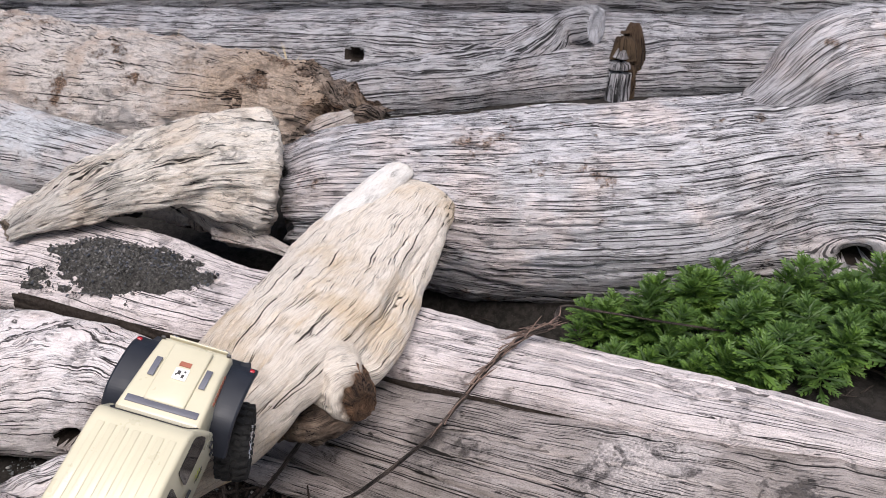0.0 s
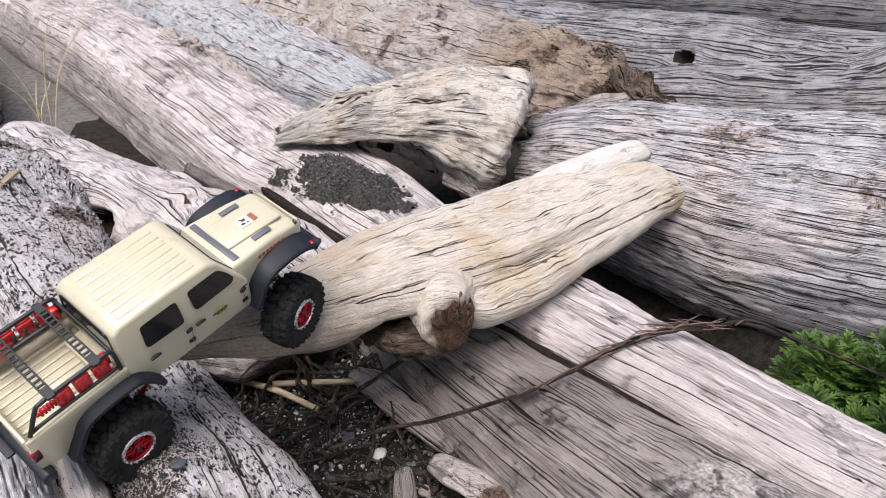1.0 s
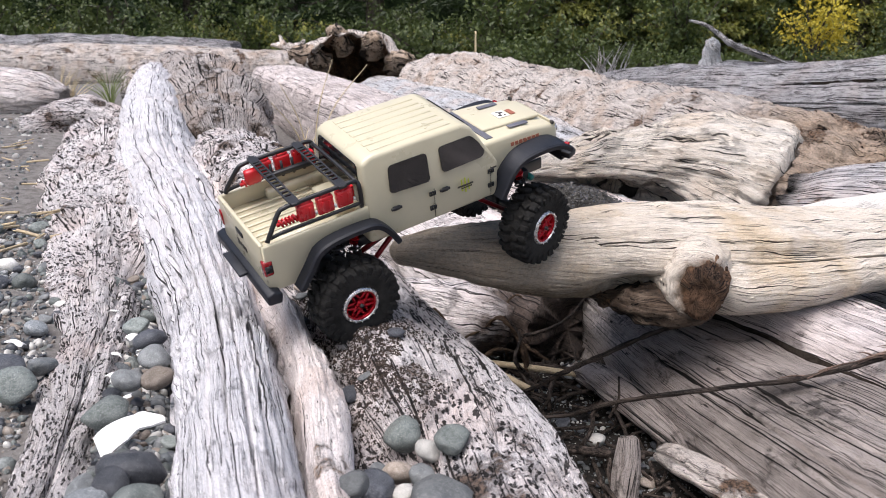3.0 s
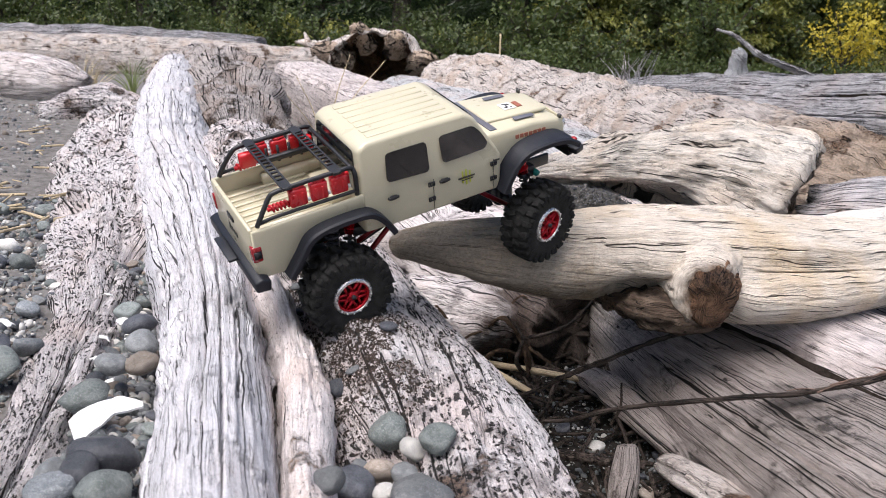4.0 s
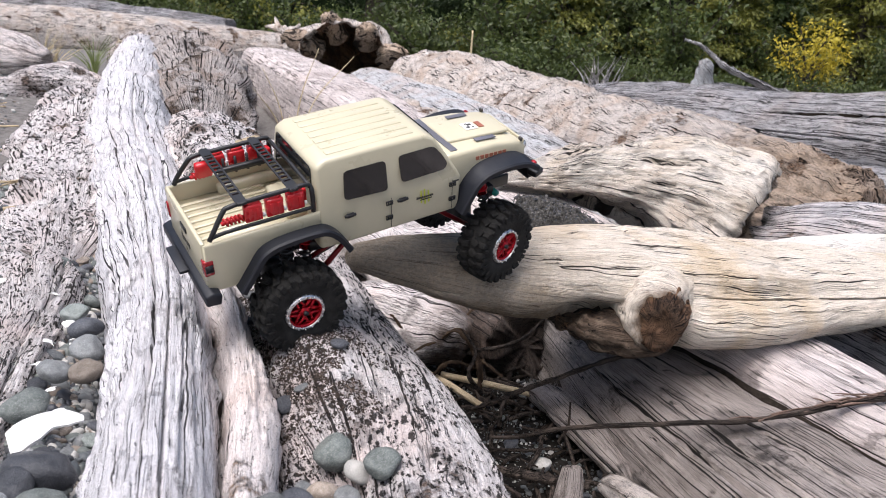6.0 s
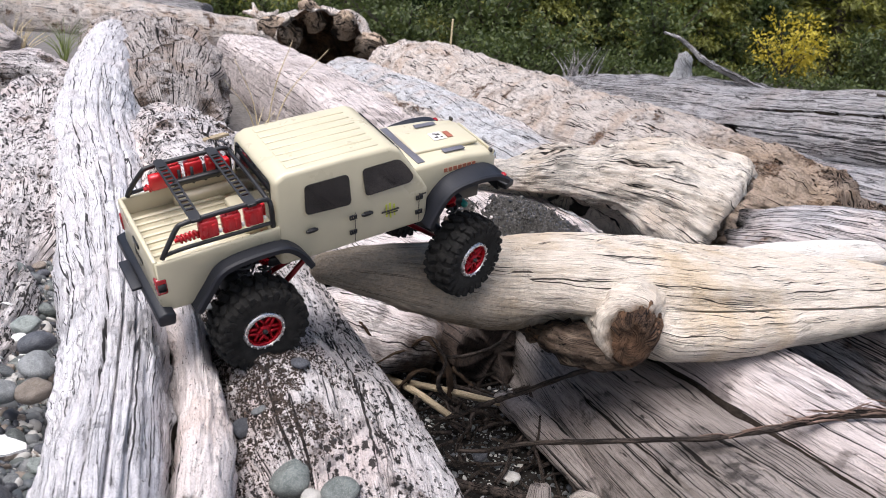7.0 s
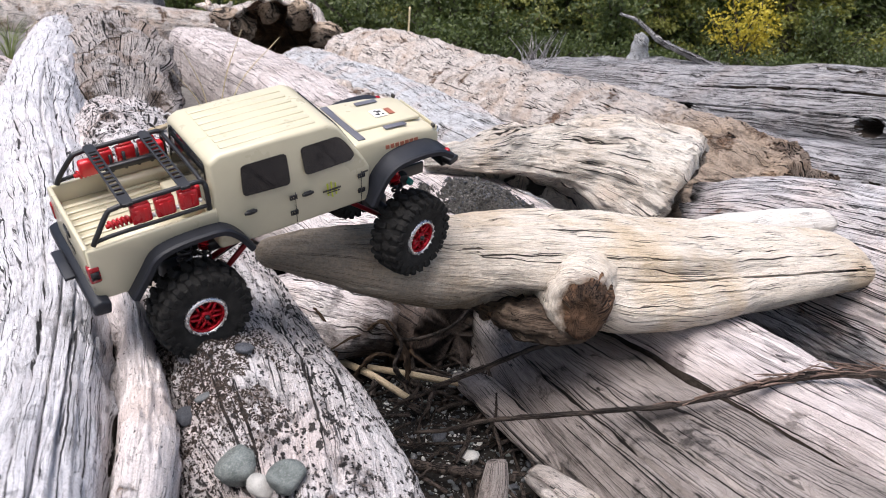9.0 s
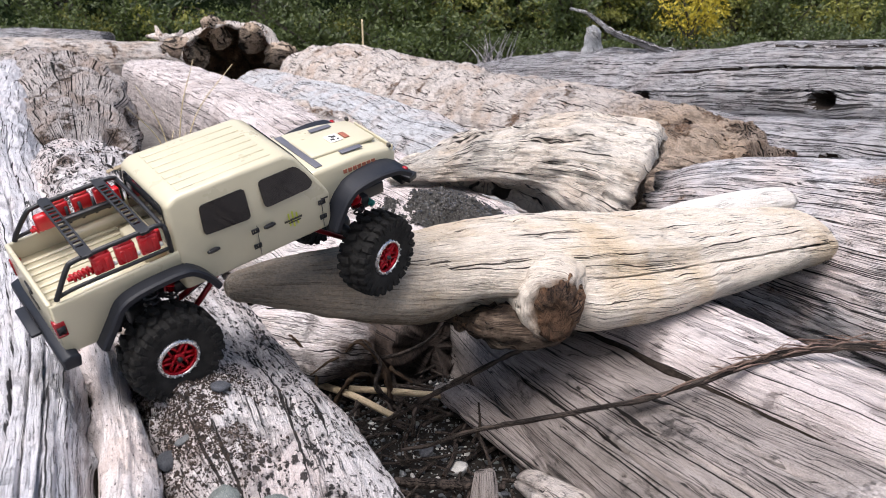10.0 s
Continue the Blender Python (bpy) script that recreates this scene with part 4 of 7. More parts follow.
limb = log("limb_stub", [(1.29, 1.335, 0.02, 0.12, 0.085), (1.380, 1.275, 0.075, 0.085, 0.07), (1.425, 1.235, 0.120, 0.060, 0.052), (1.438, 1.187, 0.137, 0.050, 0.048), (1.441, 1.167, 0.140, 0.044, 0.042)], WOOD_H, ring=90, step=0.004, seed=65, lump=(9, 0.14), ridge=(80, 0.003), groove=(30, 0.005, 0.08), end_mat=WOOD_A, ends=(0.003, 0.006))
limb.parent = stub_log
rot_post = new("rotten_stub")
for k, (dx, dy, h, w, mt) in enumerate(((-0.046, -0.008, 0.100, 0.024, WOOD_H), (-0.020, 0.0, 0.140, 0.030, DARK_ROT), (0.008, -0.006, 0.155, 0.028, DARK_ROT), (0.034, 0.002, 0.118, 0.026, DARK_ROT), (0.052, 0.010, 0.085, 0.018, WOOD_ROT))):
    sp = log("splinter", [(1.46 + dx * 1.15, 1.085 + dy, -0.03, w * 1.25, w * 1.1), (1.46 + dx, 1.085 + dy, h * 0.5, w * 1.1, w), (1.457 + dx, 1.085 + dy, h * 0.85, w * 0.85, w * 0.7), (1.455 + dx * 0.9, 1.085 + dy, h, w * 0.45, w * 0.35)], mt, ring=70, step=0.003, seed=660 + k, lump=(22, 0.16), ridge=(80, 0.002), groove=(30, 0.005, 0.1), ends=(0.01, 0.014))
    sp.parent = rot_post
tagged(rot_post, "dark brown rotten upright stub of wood", "driftwood")
chip_block = log("wood_chip", [(0.625, 1.235, 0.10, 0.022, 0.016), (0.655, 1.215, 0.112, 0.026, 0.022), (0.685, 1.20, 0.120, 0.018, 0.016)], WOOD_F, ring=50, step=0.003, seed=67, lump=(14, 0.2))
tagged(chip_block, "pinkish broken wood block by the rotten end", "wood chip")

bark = log("bark_remnant", [(-0.15, 2.10, 0.145, 0.02, 0.018), (-0.075, 1.93, 0.140, 0.036, 0.026), (-0.01, 1.76, 0.130, 0.042, 0.03), (0.05, 1.60, 0.112, 0.034, 0.025), (0.085, 1.52, 0.10, 0.018, 0.014)], WOOD_F, ring=90, step=0.005, seed=68, lump=(18, 0.5), ridge=(80, 0.004), groove=(30, 0.008, 0.08), ends=(0.02, 0.02))
tagged(bark, "torn brown remnant of bark on the long flattened log", "bark")

# ---- far logs ----
for nm, rows, mat, sd, lab in (
    ("driftwood_log", [(-3.1, 3.05, 0.11, 0.10, 0.09), (-2.4, 2.86, 0.125, 0.12, 0.095), (-1.75, 2.70, 0.135, 0.12, 0.095), (-1.42, 2.62, 0.130, 0.10, 0.080), (-1.30, 2.60, 0.120, 0.05, 0.045)], WOOD_D, 70, "pale driftwood log half buried in sand"),
    ("driftwood_log", [(-4.4, 4.3, 0.10, 0.16, 0.15), (-2.7, 4.9, 0.10, 0.17, 0.16), (-1.5, 5.3, 0.08, 0.16, 0.15), (-0.8, 5.6, 0.06, 0.12, 0.12)], WOOD_F, 71, "long grey pink driftwood log lying across"),
    ("driftwood_log", [(-4.8, 6.6, 0.12, 0.18, 0.17), (-3.0, 6.4, 0.14, 0.18, 0.17), (-1.7, 6.2, 0.12, 0.15, 0.15)], WOOD_H, 72, "far pale driftwood log"),
    ("driftwood_log", [(0.6, 4.0, 0.02, 0.12, 0.11), (1.3, 4.3, 0.04, 0.15, 0.14), (2.3, 4.4, 0.02, 0.16, 0.14), (3.6, 4.3, 0.0, 0.15, 0.14)], WOOD_H, 73, "far grey driftwood log under the bushes"),
    ("driftwood_log", [(2.0, 3.4, 0.05, 0.14, 0.14), (2.8, 2.8, 0.06, 0.17, 0.17), (3.8, 2.0, 0.05, 0.17, 0.17)], WOOD_H, 74, "far dark grey driftwood log"),
    ("driftwood_log", [(-1.3, 3.4, 0.08, 0.14, 0.13), (-0.98, 2.85, 0.11, 0.17, 0.15), (-0.71, 2.25, 0.11, 0.15, 0.13), (-0.56, 1.80, 0.10, 0.115, 0.115), (-0.49, 1.60, 0.085, 0.09, 0.09), (-0.455, 1.49, 0.06, 0.05, 0.055), (-0.44, 1.44, 0.045, 0.018, 0.02)], CAVERNOUS, 75, "lumpy rotten driftwood log"),
    ("driftwood_chunk", [(-1.09, 1.95, 0.105, 0.05, 0.045), (-0.96, 1.98, 0.115, 0.075, 0.065), (-0.82, 1.96, 0.11, 0.06, 0.055)], WOOD_B, 76, "rough grey chunk of driftwood on the sand"),
):
    caves = (lambda T, sh, p, r: 0.02 * fbm(p * 16, 4, 78) - 0.035 * np.clip(0.45 - cells(stack(p[..., 0] * 11, p[..., 1] * 11, p[..., 2] * 6), 79), 0, 1) / 0.45) if sd in (75, 76) else None
    far = log(nm, rows, mat, ring=150, step=0.006, seed=sd, extra=caves, lump=(6, 0.3 if sd in (75, 76) else 0.14), ridge=(40, 0.004), groove=(16, 0.006, 0.03))
    tagged(far, lab, "log" if nm.endswith("log") else "driftwood")

# ---- toy truck ----
PAINT = plain("desert_tan_plastic", (0.52, 0.475, 0.345), rough=0.34, vary=0.03, scale=40, coat=0.25)
BLACK = plain("black_plastic", (0.012, 0.012, 0.014), rough=0.45, vary=0.2)
NAVY = plain("dark_slate_plastic", (0.012, 0.0135, 0.019), rough=0.5, vary=0.12, spec=0.35)
RUBBER = plain("dusty_black_rubber", (0.019, 0.018, 0.017), rough=0.8, vary=0.75, scale=90, spec=0.3, dist=0.0004)
RED = plain("red_plastic", (0.52, 0.012, 0.018), rough=0.3, vary=0.1, coat=0.3)
RED_METAL = plain("red_anodised_metal", (0.45, 0.01, 0.02), rough=0.28, metal=0.7, vary=0.15)
DARK_RED = plain("dark_red_metal", (0.20, 0.008, 0.012), rough=0.35, metal=0.4, vary=0.15)
SILVER = plain("silver_metal", (0.72, 0.70, 0.70), rough=0.3, metal=0.85, vary=0.15, scale=300)
SILVER_DARK = plain("dark_spring_steel", (0.10, 0.10, 0.11), rough=0.35, metal=0.8, vary=0.2)
GLASS = plain("dark_tinted_window", (0.012, 0.012, 0.013), rough=0.08, vary=0.2, spec=0.6)
LAMP_RED = plain("red_lamp_lens", (0.32, 0.01, 0.015), rough=0.2, coat=0.5)
DECAL_GREY = plain("grey_decal", (0.11, 0.11, 0.13), rough=0.4)
DECAL_DARK = plain("dark_decal", (0.05, 0.045, 0.04), rough=0.4)
DECAL_LIME = plain("lime_decal", (0.50, 0.55, 0.06), rough=0.4)
DECAL_WHITE = plain("white_decal", (0.78, 0.77, 0.75), rough=0.4)
DECAL_RUST = plain("rust_decal", (0.30, 0.10, 0.06), rough=0.4)
TEAL = plain("teal_plastic", (0.01, 0.22, 0.18), rough=0.4)


def box(bm, c, size, turn=(0, 0, 0), bevel=0.0, segs=2):
    made = bmesh.ops.create_cube(bm, size=1.0, matrix=pose(*c, *turn) @ Matrix.Diagonal((*size, 1)))
    if bevel:
        edges = list({e for v in made["verts"] for e in v.link_edges})
        bmesh.ops.bevel(bm, geom=edges, offset=bevel, segments=segs, profile=0.5, affect="EDGES")
    return bm


def prism(bm, outline, half, half_top=None, z_top=None, bevel=0.0, segs=3):
    """A side outline of x and z, drawn out to both sides; half_top: half width at z_top, for walls that lean in."""
    zs = [p[1] for p in outline]
    lo = min(zs)

    def wide(z):
        if half_top is None or z <= z_top[0]:
            return half
        return half + (half_top - half) * (z - z_top[0]) / (z_top[1] - z_top[0])

    a = [bm.verts.new((x, -wide(z), z)) for x, z in outline]
    b = [bm.verts.new((x, wide(z), z)) for x, z in outline]
    faces = [bm.faces.new(a), bm.faces.new(b[::-1])]
    n = len(outline)
    for i in range(n):
        j = (i + 1) % n
        faces.append(bm.faces.new((a[j], a[i], b[i], b[j])))
    bmesh.ops.recalc_face_normals(bm, faces=faces)
    if bevel:
        bmesh.ops.bevel(bm, geom=list({e for f in faces for e in f.edges}), offset=bevel, segments=segs, profile=0.5, affect="EDGES", clamp_overlap=True)
    return bm


def spin(bm, outline, segs=48, close=False):
    """A ring turned round the y axis, from an outline of radius and y."""
    rings = []
    for i in range(segs):
        a = 2 * math.pi * i / segs
        rings.append([bm.verts.new((r * math.cos(a), y, r * math.sin(a))) for r, y in outline])
    m = len(outline)
    for i in range(segs):
        p, q = rings[i], rings[(i + 1) % segs]
        for k in range(m if close else m - 1):
            bm.faces.new((p[k], p[(k + 1) % m], q[(k + 1) % m], q[k]))
    bmesh.ops.recalc_face_normals(bm, faces=bm.faces[:])
    return bm


def bar(bm, a, b, r, sides=8):
    a, b = Vector(a), Vector(b)
    d = b - a
    m = Matrix.Translation((a + b) / 2) @ d.to_track_quat("Z", "Y").to_matrix().to_4x4()
    bmesh.ops.create_cone(bm, cap_ends=True, segments=sides, radius1=r, radius2=r, depth=d.length, matrix=m)
    return bm


def pipe(bm, pts, r, sides=8, steps=40):
    P, f, caps = tube(pts, [r] * len(pts), sides, steps=steps)
    v = [bm.verts.new(p) for p in P]
    for q in f:
        bm.faces.new([v[i] for i in q])
    for c in caps:
        bm.faces.new([v[i] for i in c[:3]])
    return bm


def coil(bm, a, b, r, wire, turns):
    a, b = Vector(a), Vector(b)
    q = (b - a).to_track_quat("Z", "Y")
    n = turns * 8
    pts = [a + (b - a) * (i / n) + q @ Vector((r * math.cos(i * math.pi / 4), r * math.sin(i * math.pi / 4), 0)) for i in range(n + 1)]
    return pipe(bm, pts, wire, 5, n * 2)


lug_bm = bmesh.new()
box(lug_bm, (0, 0, 0), (1, 1, 1), bevel=0.12, segs=1)
LUG = bpy.data.meshes.new("lug")
lug_bm.to_mesh(LUG), lug_bm.free()
LUG.materials.append(RUBBER)


def wheel_at(parent, m, side):
    """One wheel; side -1 faces the truck's right. Its axle lies along y."""
    w = new("wheel")
    w.parent, w.matrix_basis = parent, m @ Matrix.Scale(0.93, 4)
    R, H = 0.0305, 0.0125
    bm = bmesh.new()
    spin(bm, [(0.0143, -H * 0.82), (0.0165, -H * 0.95), (0.0195, -H), (0.0245, -H * 1.05), (0.028, -H * 0.98), (0.0300, -H * 0.7), (R, 0), (0.0300, H * 0.7), (0.028, H * 0.98), (0.0245, H * 1.05), (0.0195, H), (0.0165, H * 0.95), (0.0143, H * 0.82)], 56)
    part("tyre", bm, RUBBER, w, "chunky dusty black rubber tyre", smooth=True)
    rnd = random.Random(5)
    count = 22
    for i in range(count):
        for s in (-1, 1):
            a = 2 * math.pi * (i + 0.25 * s) / count
            # a lug of the tread, the block on the shoulder beside it, and a rib on the side wall
            for y, r, ln, wd, ht, tw in ((0.0042 * s, R + 0.0009, 0.0050, 0.0068, 0.0036, 22 * s), (0.0102 * s, 0.0290, 0.0042, 0.0060, 0.0056, -8 * s)):
                lug = new("tread_lug", LUG)
                lug.parent = w
                lug.matrix_basis = Matrix.Rotation(-a, 4, "Y") @ pose(r, y, 0) @ pose(0, 0, 0, tw + rnd.uniform(-5, 5), 0, 0) @ Matrix.Diagonal((ht, wd, ln, 1))
            a2 = a + math.pi / count
            lug = new("side_lug", LUG)
            lug.parent = w
            lug.matrix_basis = Matrix.Rotation(-a2, 4, "Y") @ pose(0.0262, 0.0129 * s, 0) @ Matrix.Diagonal((0.0056, 0.0022, 0.0028, 1))

    def slim(mesh):
        bmesh.ops.scale(mesh, vec=(0.885, 1.0, 0.885), verts=mesh.verts[:])

    bm = bmesh.new()
    y = side * H
    spin(bm, [(0.0168, y * 0.82), (0.0160, y * 0.95), (0.0142, y * 1.02), (0.0136, y * 0.98), (0.0134, y * 0.8), (0.0168, y * 0.78)], 48, close=True)
    for i in range(16):
        a = 2 * math.pi * i / 16
        bar(bm, (0.0151 * math.cos(a), y * 0.95, 0.0151 * math.sin(a)), (0.0151 * math.cos(a), y * 1.07, 0.0151 * math.sin(a)), 0.0006, 6)
    slim(bm)
    part("bead_ring", bm, SILVER, w, "silver ring with small bolts")
    bm = bmesh.new()
    spin(bm, [(0.0138, y * 0.94), (0.0124, y * 0.9), (0.0122, y * 0.2), (0.0140, y * 0.2)], 40, close=True)
    for i in range(6):
        a = 2 * math.pi * i / 6
        for d in (-0.0022, 0.0022):
            m2 = Matrix.Rotation(-a, 4, "Y") @ pose(0.0078, y * 0.72, d, 0, 0, 0) @ pose(0, 0, 0, 0, math.degrees(d * 60), 0) @ Matrix.Diagonal((0.0105, 0.0032, 0.0018, 1))
            bmesh.ops.create_cube(bm, size=1.0, matrix=m2)
    spin(bm, [(0.0001, y * 0.9), (0.0042, y * 0.88), (0.0048, y * 0.6), (0.0001, y * 0.5)], 20)
    slim(bm)
    part("rim", bm, RED_METAL, w, "red six-spoked metal rim")
    bm = bmesh.new()
    bar(bm, (0, y * 0.6, 0), (0, y * 1.06, 0), 0.0017, 6)
    part("hub_nut", bm, BLACK, w)
    for i in range(6):
        a = 2 * math.pi * (i + 0.5) / 6
        bm = bmesh.new()
        bar(bm, (0.0060 * math.cos(a), y * 0.3, 0.0060 * math.sin(a)), (0.0060 * math.cos(a), y * 0.62, 0.0060 * math.sin(a)), 0.0015, 6)
        part("rim_bolt", bm, BLACK, w)
    bm = bmesh.new()
    spin(bm, [(0.0135, y * 0.1), (0.0001, y * 0.1)], 32)
    spin(bm, [(0.0166, -y * 0.85), (0.0130, -y * 0.75), (0.0125, y * 0.1)], 32)
    slim(bm)
    part("barrel", bm, BLACK, w)
    return w


def build_truck(base, body_turn, rear, front, steer):
    """Its own x runs forward from the rear axle, y to its left, z up from the hubs."""
    truck = new("toy_truck")
    truck.matrix_basis = base
    Lw, HT = 0.155, 0.043
    # wheels turn with their own axle
    for ax, yaw in ((rear, 0.0), (front, steer)):
        for s in (-1, 1):
            wheel_at(truck, ax @ pose(0, s * HT, 0, 0, 0, yaw) @ pose(0, 0, 0, 0, 17 + 9 * s + yaw, 0), s)
    for ax, nm in ((rear, "rear_axle"), (front, "front_axle")):
        bm = bmesh.new()
        bar(bm, (0, -HT + 0.008, 0), (0, HT - 0.008, 0), 0.0038, 10)
        box(bm, (0, 0.006, 0.0), (0.016, 0.015, 0.016), bevel=0.004)
        for s in (-1, 1):
            box(bm, (0, s * 0.024, 0.003), (0.010, 0.006, 0.010), bevel=0.001)
        part(nm, bm, BLACK, truck).matrix_basis = ax
    B = body_turn
    up_f = front.translation.z
    for s in (-1, 1):
        bm = bmesh.new()
        box(bm, (0.075, s * 0.011, 0.030), (0.215, 0.0025, 0.010), bevel=0.0008)
        part("chassis_rail", bm, BLACK, truck).matrix_basis = B
        # trailing links and shocks run from the chassis down to the axles
        bm = bmesh.new()
        bar(bm, (0.004, s * 0.024, -0.004), (0.066, s * 0.013, 0.040), 0.0019)
        part("lower_link", bm, DARK_RED, truck, "dark red metal suspension link")
        bm = bmesh.new()
        bar(bm, (0.002, s * 0.012, 0.008), (0.060, s * 0.012, 0.032), 0.0018)
        part("upper_link", bm, DARK_RED, truck, "dark red metal suspension link")
        bm = bmesh.new()
        bar(bm, (Lw - 0.004, s * 0.022, up_f - 0.002), (0.095, s * 0.013, 0.040), 0.0019)
        part("front_link", bm, DARK_RED, truck, "dark red metal suspension link")
        for x0, x1, z0 in ((0.004, 0.014, 0.0), (Lw + 0.002, Lw - 0.010, up_f)):
            a, b = Vector((x0, s * 0.027, z0 + 0.006)), Vector((x1, s * 0.020, 0.054))
            mid = a + (b - a) * 0.55
            bm = bmesh.new()
            bar(bm, mid, b, 0.0040, 12)
            for k in range(4):
                q = mid + (b - mid) * (0.15 + 0.22 * k)
                bar(bm, q, q + (b - a).normalized() * 0.0012, 0.0050, 12)
            if x0 < 0.01:
                bm2 = bmesh.new()
                coil(bm2, a + Vector((-0.010, -s * 0.004, 0.002)), b + Vector((-0.014, 0, -0.004)), 0.0042, 0.0009, 9)
                part("coil_spring", bm2, SILVER_DARK, truck, "dark metal coil spring")
            sh = part("shock_body", bm, RED_METAL, truck, "red finned shock absorber")
            bm = bmesh.new()
            coil(bm, a, mid, 0.0040, 0.0008, 6)
            bar(bm, a, mid, 0.0015, 8)
            part("shock_spring", bm, BLACK, sh)
    bm = bmesh.new()
    box(bm, (0.078, 0, 0.028), (0.050, 0.030, 0.014), bevel=0.003)
    box(bm, (0.070, 0, 0.036), (0.120, 0.056, 0.008), bevel=0.002)
    box(bm, (0.130, 0.004, 0.034), (0.030, 0.024, 0.016), bevel=0.003)
    bar(bm, (0.02, 0, 0.004), (0.07, 0, 0.022), 0.002)
    part("gearbox", bm, BLACK, truck).matrix_basis = B
    bm = bmesh.new()
    box(bm, (Lw + 0.004, -0.012, 0.028), (0.012, 0.012, 0.010), bevel=0.001)
    part("servo", bm, BLACK, truck).matrix_basis = B
    bm = bmesh.new()
    bar(bm, (Lw + 0.011, -0.020, 0.026), (Lw + 0.011, -0.010, 0.026), 0.0026, 10)
    part("steering_joint", bm, TEAL, truck, "small teal joint").matrix_basis = B

    def on_body(name, bm, mat, label="", smooth=True, parent=truck):
        ob = part(name, bm, mat, parent, label, smooth)
        if parent is truck:
            ob.matrix_basis = B
        return ob

    # cab and bonnet
    hw, zr = 0.0385, (0.066, 0.104)
    bm = bmesh.new()
    prism(bm, [(0.0145, 0.040), (0.032, 0.039), (0.120, 0.039), (0.121, 0.066), (0.117, 0.074), (0.1015, 0.1000), (0.0945, 0.1040), (0.060, 0.1043), (0.023, 0.1040), (0.0165, 0.1000), (0.0145, 0.070)], hw, 0.0325, zr, bevel=0.0028, segs=3)
    cab = on_body("cab", bm, PAINT, "tan plastic crew cab with a ribbed roof")
    for k in range(7):
        bm = bmesh.new()
        box(bm, (0.058, -0.024 + 0.008 * k, 0.1042), (0.062, 0.0050, 0.0009), bevel=0.00044)
        on_body("roof_rib", bm, PAINT, parent=cab)
    bm = bmesh.new()
    prof = [(0.113, 0.040), (0.126, 0.040), (0.134, 0.060), (0.166, 0.062), (0.178, 0.055), (0.1835, 0.058), (0.184, 0.068), (0.180, 0.0735), (0.155, 0.0780), (0.113, 0.0805)]
    prism(bm, prof, 0.0335, 0.0300, (0.062, 0.083), bevel=0.0030, segs=3)
    for v in bm.verts:
        if v.co.x > 0.12:
            v.co.y *= 1 - 0.16 * (v.co.x - 0.12) / 0.064
    hood = on_body("bonnet", bm, PAINT, "tan plastic bonnet with grey vents and stickers")
    bm = bmesh.new()
    box(bm, (0.150, 0, 0.0788), (0.052, 0.030, 0.003), (0, 3.6, 0), bevel=0.0014)
    on_body("bonnet_bulge", bm, PAINT, parent=hood)
    # the open bed: floor, sides, tailgate
    bm = bmesh.new()
    x0, x1, w, zb, zt, th = -0.0595, 0.0158, 0.0385, 0.034, 0.071, 0.0028
    arch = [(x0, zb), (-0.040, 0.033), (-0.026, 0.056), (0.012, 0.058), (x1, 0.056), (x1, zt), (x0 + 0.001, zt - 0.001)]
    for s in (-1, 1):
        a = [bm.verts.new((x, s * w, z)) for x, z in arch]
        b = [bm.verts.new((x, s * (w - th), z)) for x, z in arch]
        fs = [bm.faces.new(a), bm.faces.new(b[::-1])]
        for i in range(len(arch)):
            j = (i + 1) % len(arch)
            fs.append(bm.faces.new((a[j], a[i], b[i], b[j])))
        bmesh.ops.recalc_face_normals(bm, faces=fs)
        bmesh.ops.bevel(bm, geom=[e for e in {e for f in fs for e in f.edges} if e.calc_length() > 0.01], offset=0.0011, segments=2, profile=0.5, affect="EDGES")
    bed = on_body("bed_sides", bm, PAINT, "tan plastic sides of the open bed")
    bm = bmesh.new()
    box(bm, (x0 + 0.0014, 0, 0.0525), (th, 2 * w - 0.004, 0.037), bevel=0.0010)
    gate = on_body("tailgate", bm, PAINT, "tan plastic tailgate with a dark emblem", parent=truck)
    bm = bmesh.new()
    box(bm, (-0.0195, 0, 0.0565), (0.077, 2 * w - 0.005, 0.002))
    floor_ = on_body("bed_floor", bm, PAINT, "ribbed tan bed floor")
    bm = bmesh.new()
    box(bm, (0.010, 0, 0.060), (0.018, 0.040, 0.006), bevel=0.002)
    on_body("bed_step", bm, PAINT, parent=floor_)
    for k in range(9):
        bm = bmesh.new()
        box(bm, (-0.026, -0.028 + 0.007 * k, 0.0578), (0.058, 0.0028, 0.0016), bevel=0.0006)
        on_body("floor_rib", bm, PAINT, parent=floor_)
    for s in (-1, 1):
        bm = bmesh.new()
        box(bm, (-0.005, s * 0.0335, 0.0605), (0.044, 0.008, 0.008), bevel=0.002)
        on_body("wheel_box", bm, PAINT, parent=floor_)
    # windows
    def pane(name, corners, push, mat=GLASS, parent=cab, depth=0.0007, label="", rnd=0.0032):
        """A thin pane from its corners, rounded, standing proud by push along its normal."""
        c = [Vector(p) for p in corners]
        nrm = (c[1] - c[0]).cross(c[2] - c[0]).normalized()
        bm = bmesh.new()
        pts = []
        m = len(c)
        for i in range(m):
            p, q, r_ = c[i - 1], c[i], c[(i + 1) % m]
            u, v = (p - q), (r_ - q)
            k = min(rnd, u.length * 0.45, v.length * 0.45)
            u, v = u.normalized() * k, v.normalized() * k
            for t in (0, 0.33, 0.67, 1):
                pts.append(q + u * (1 - t) ** 2 + v * t**2)
        top = [bm.verts.new(p + nrm * push) for p in pts]
        low = [bm.verts.new(p + nrm * (push - depth)) for p in pts]
        bm.faces.new(top)
        for i in range(len(pts)):
            j = (i + 1) % len(pts)
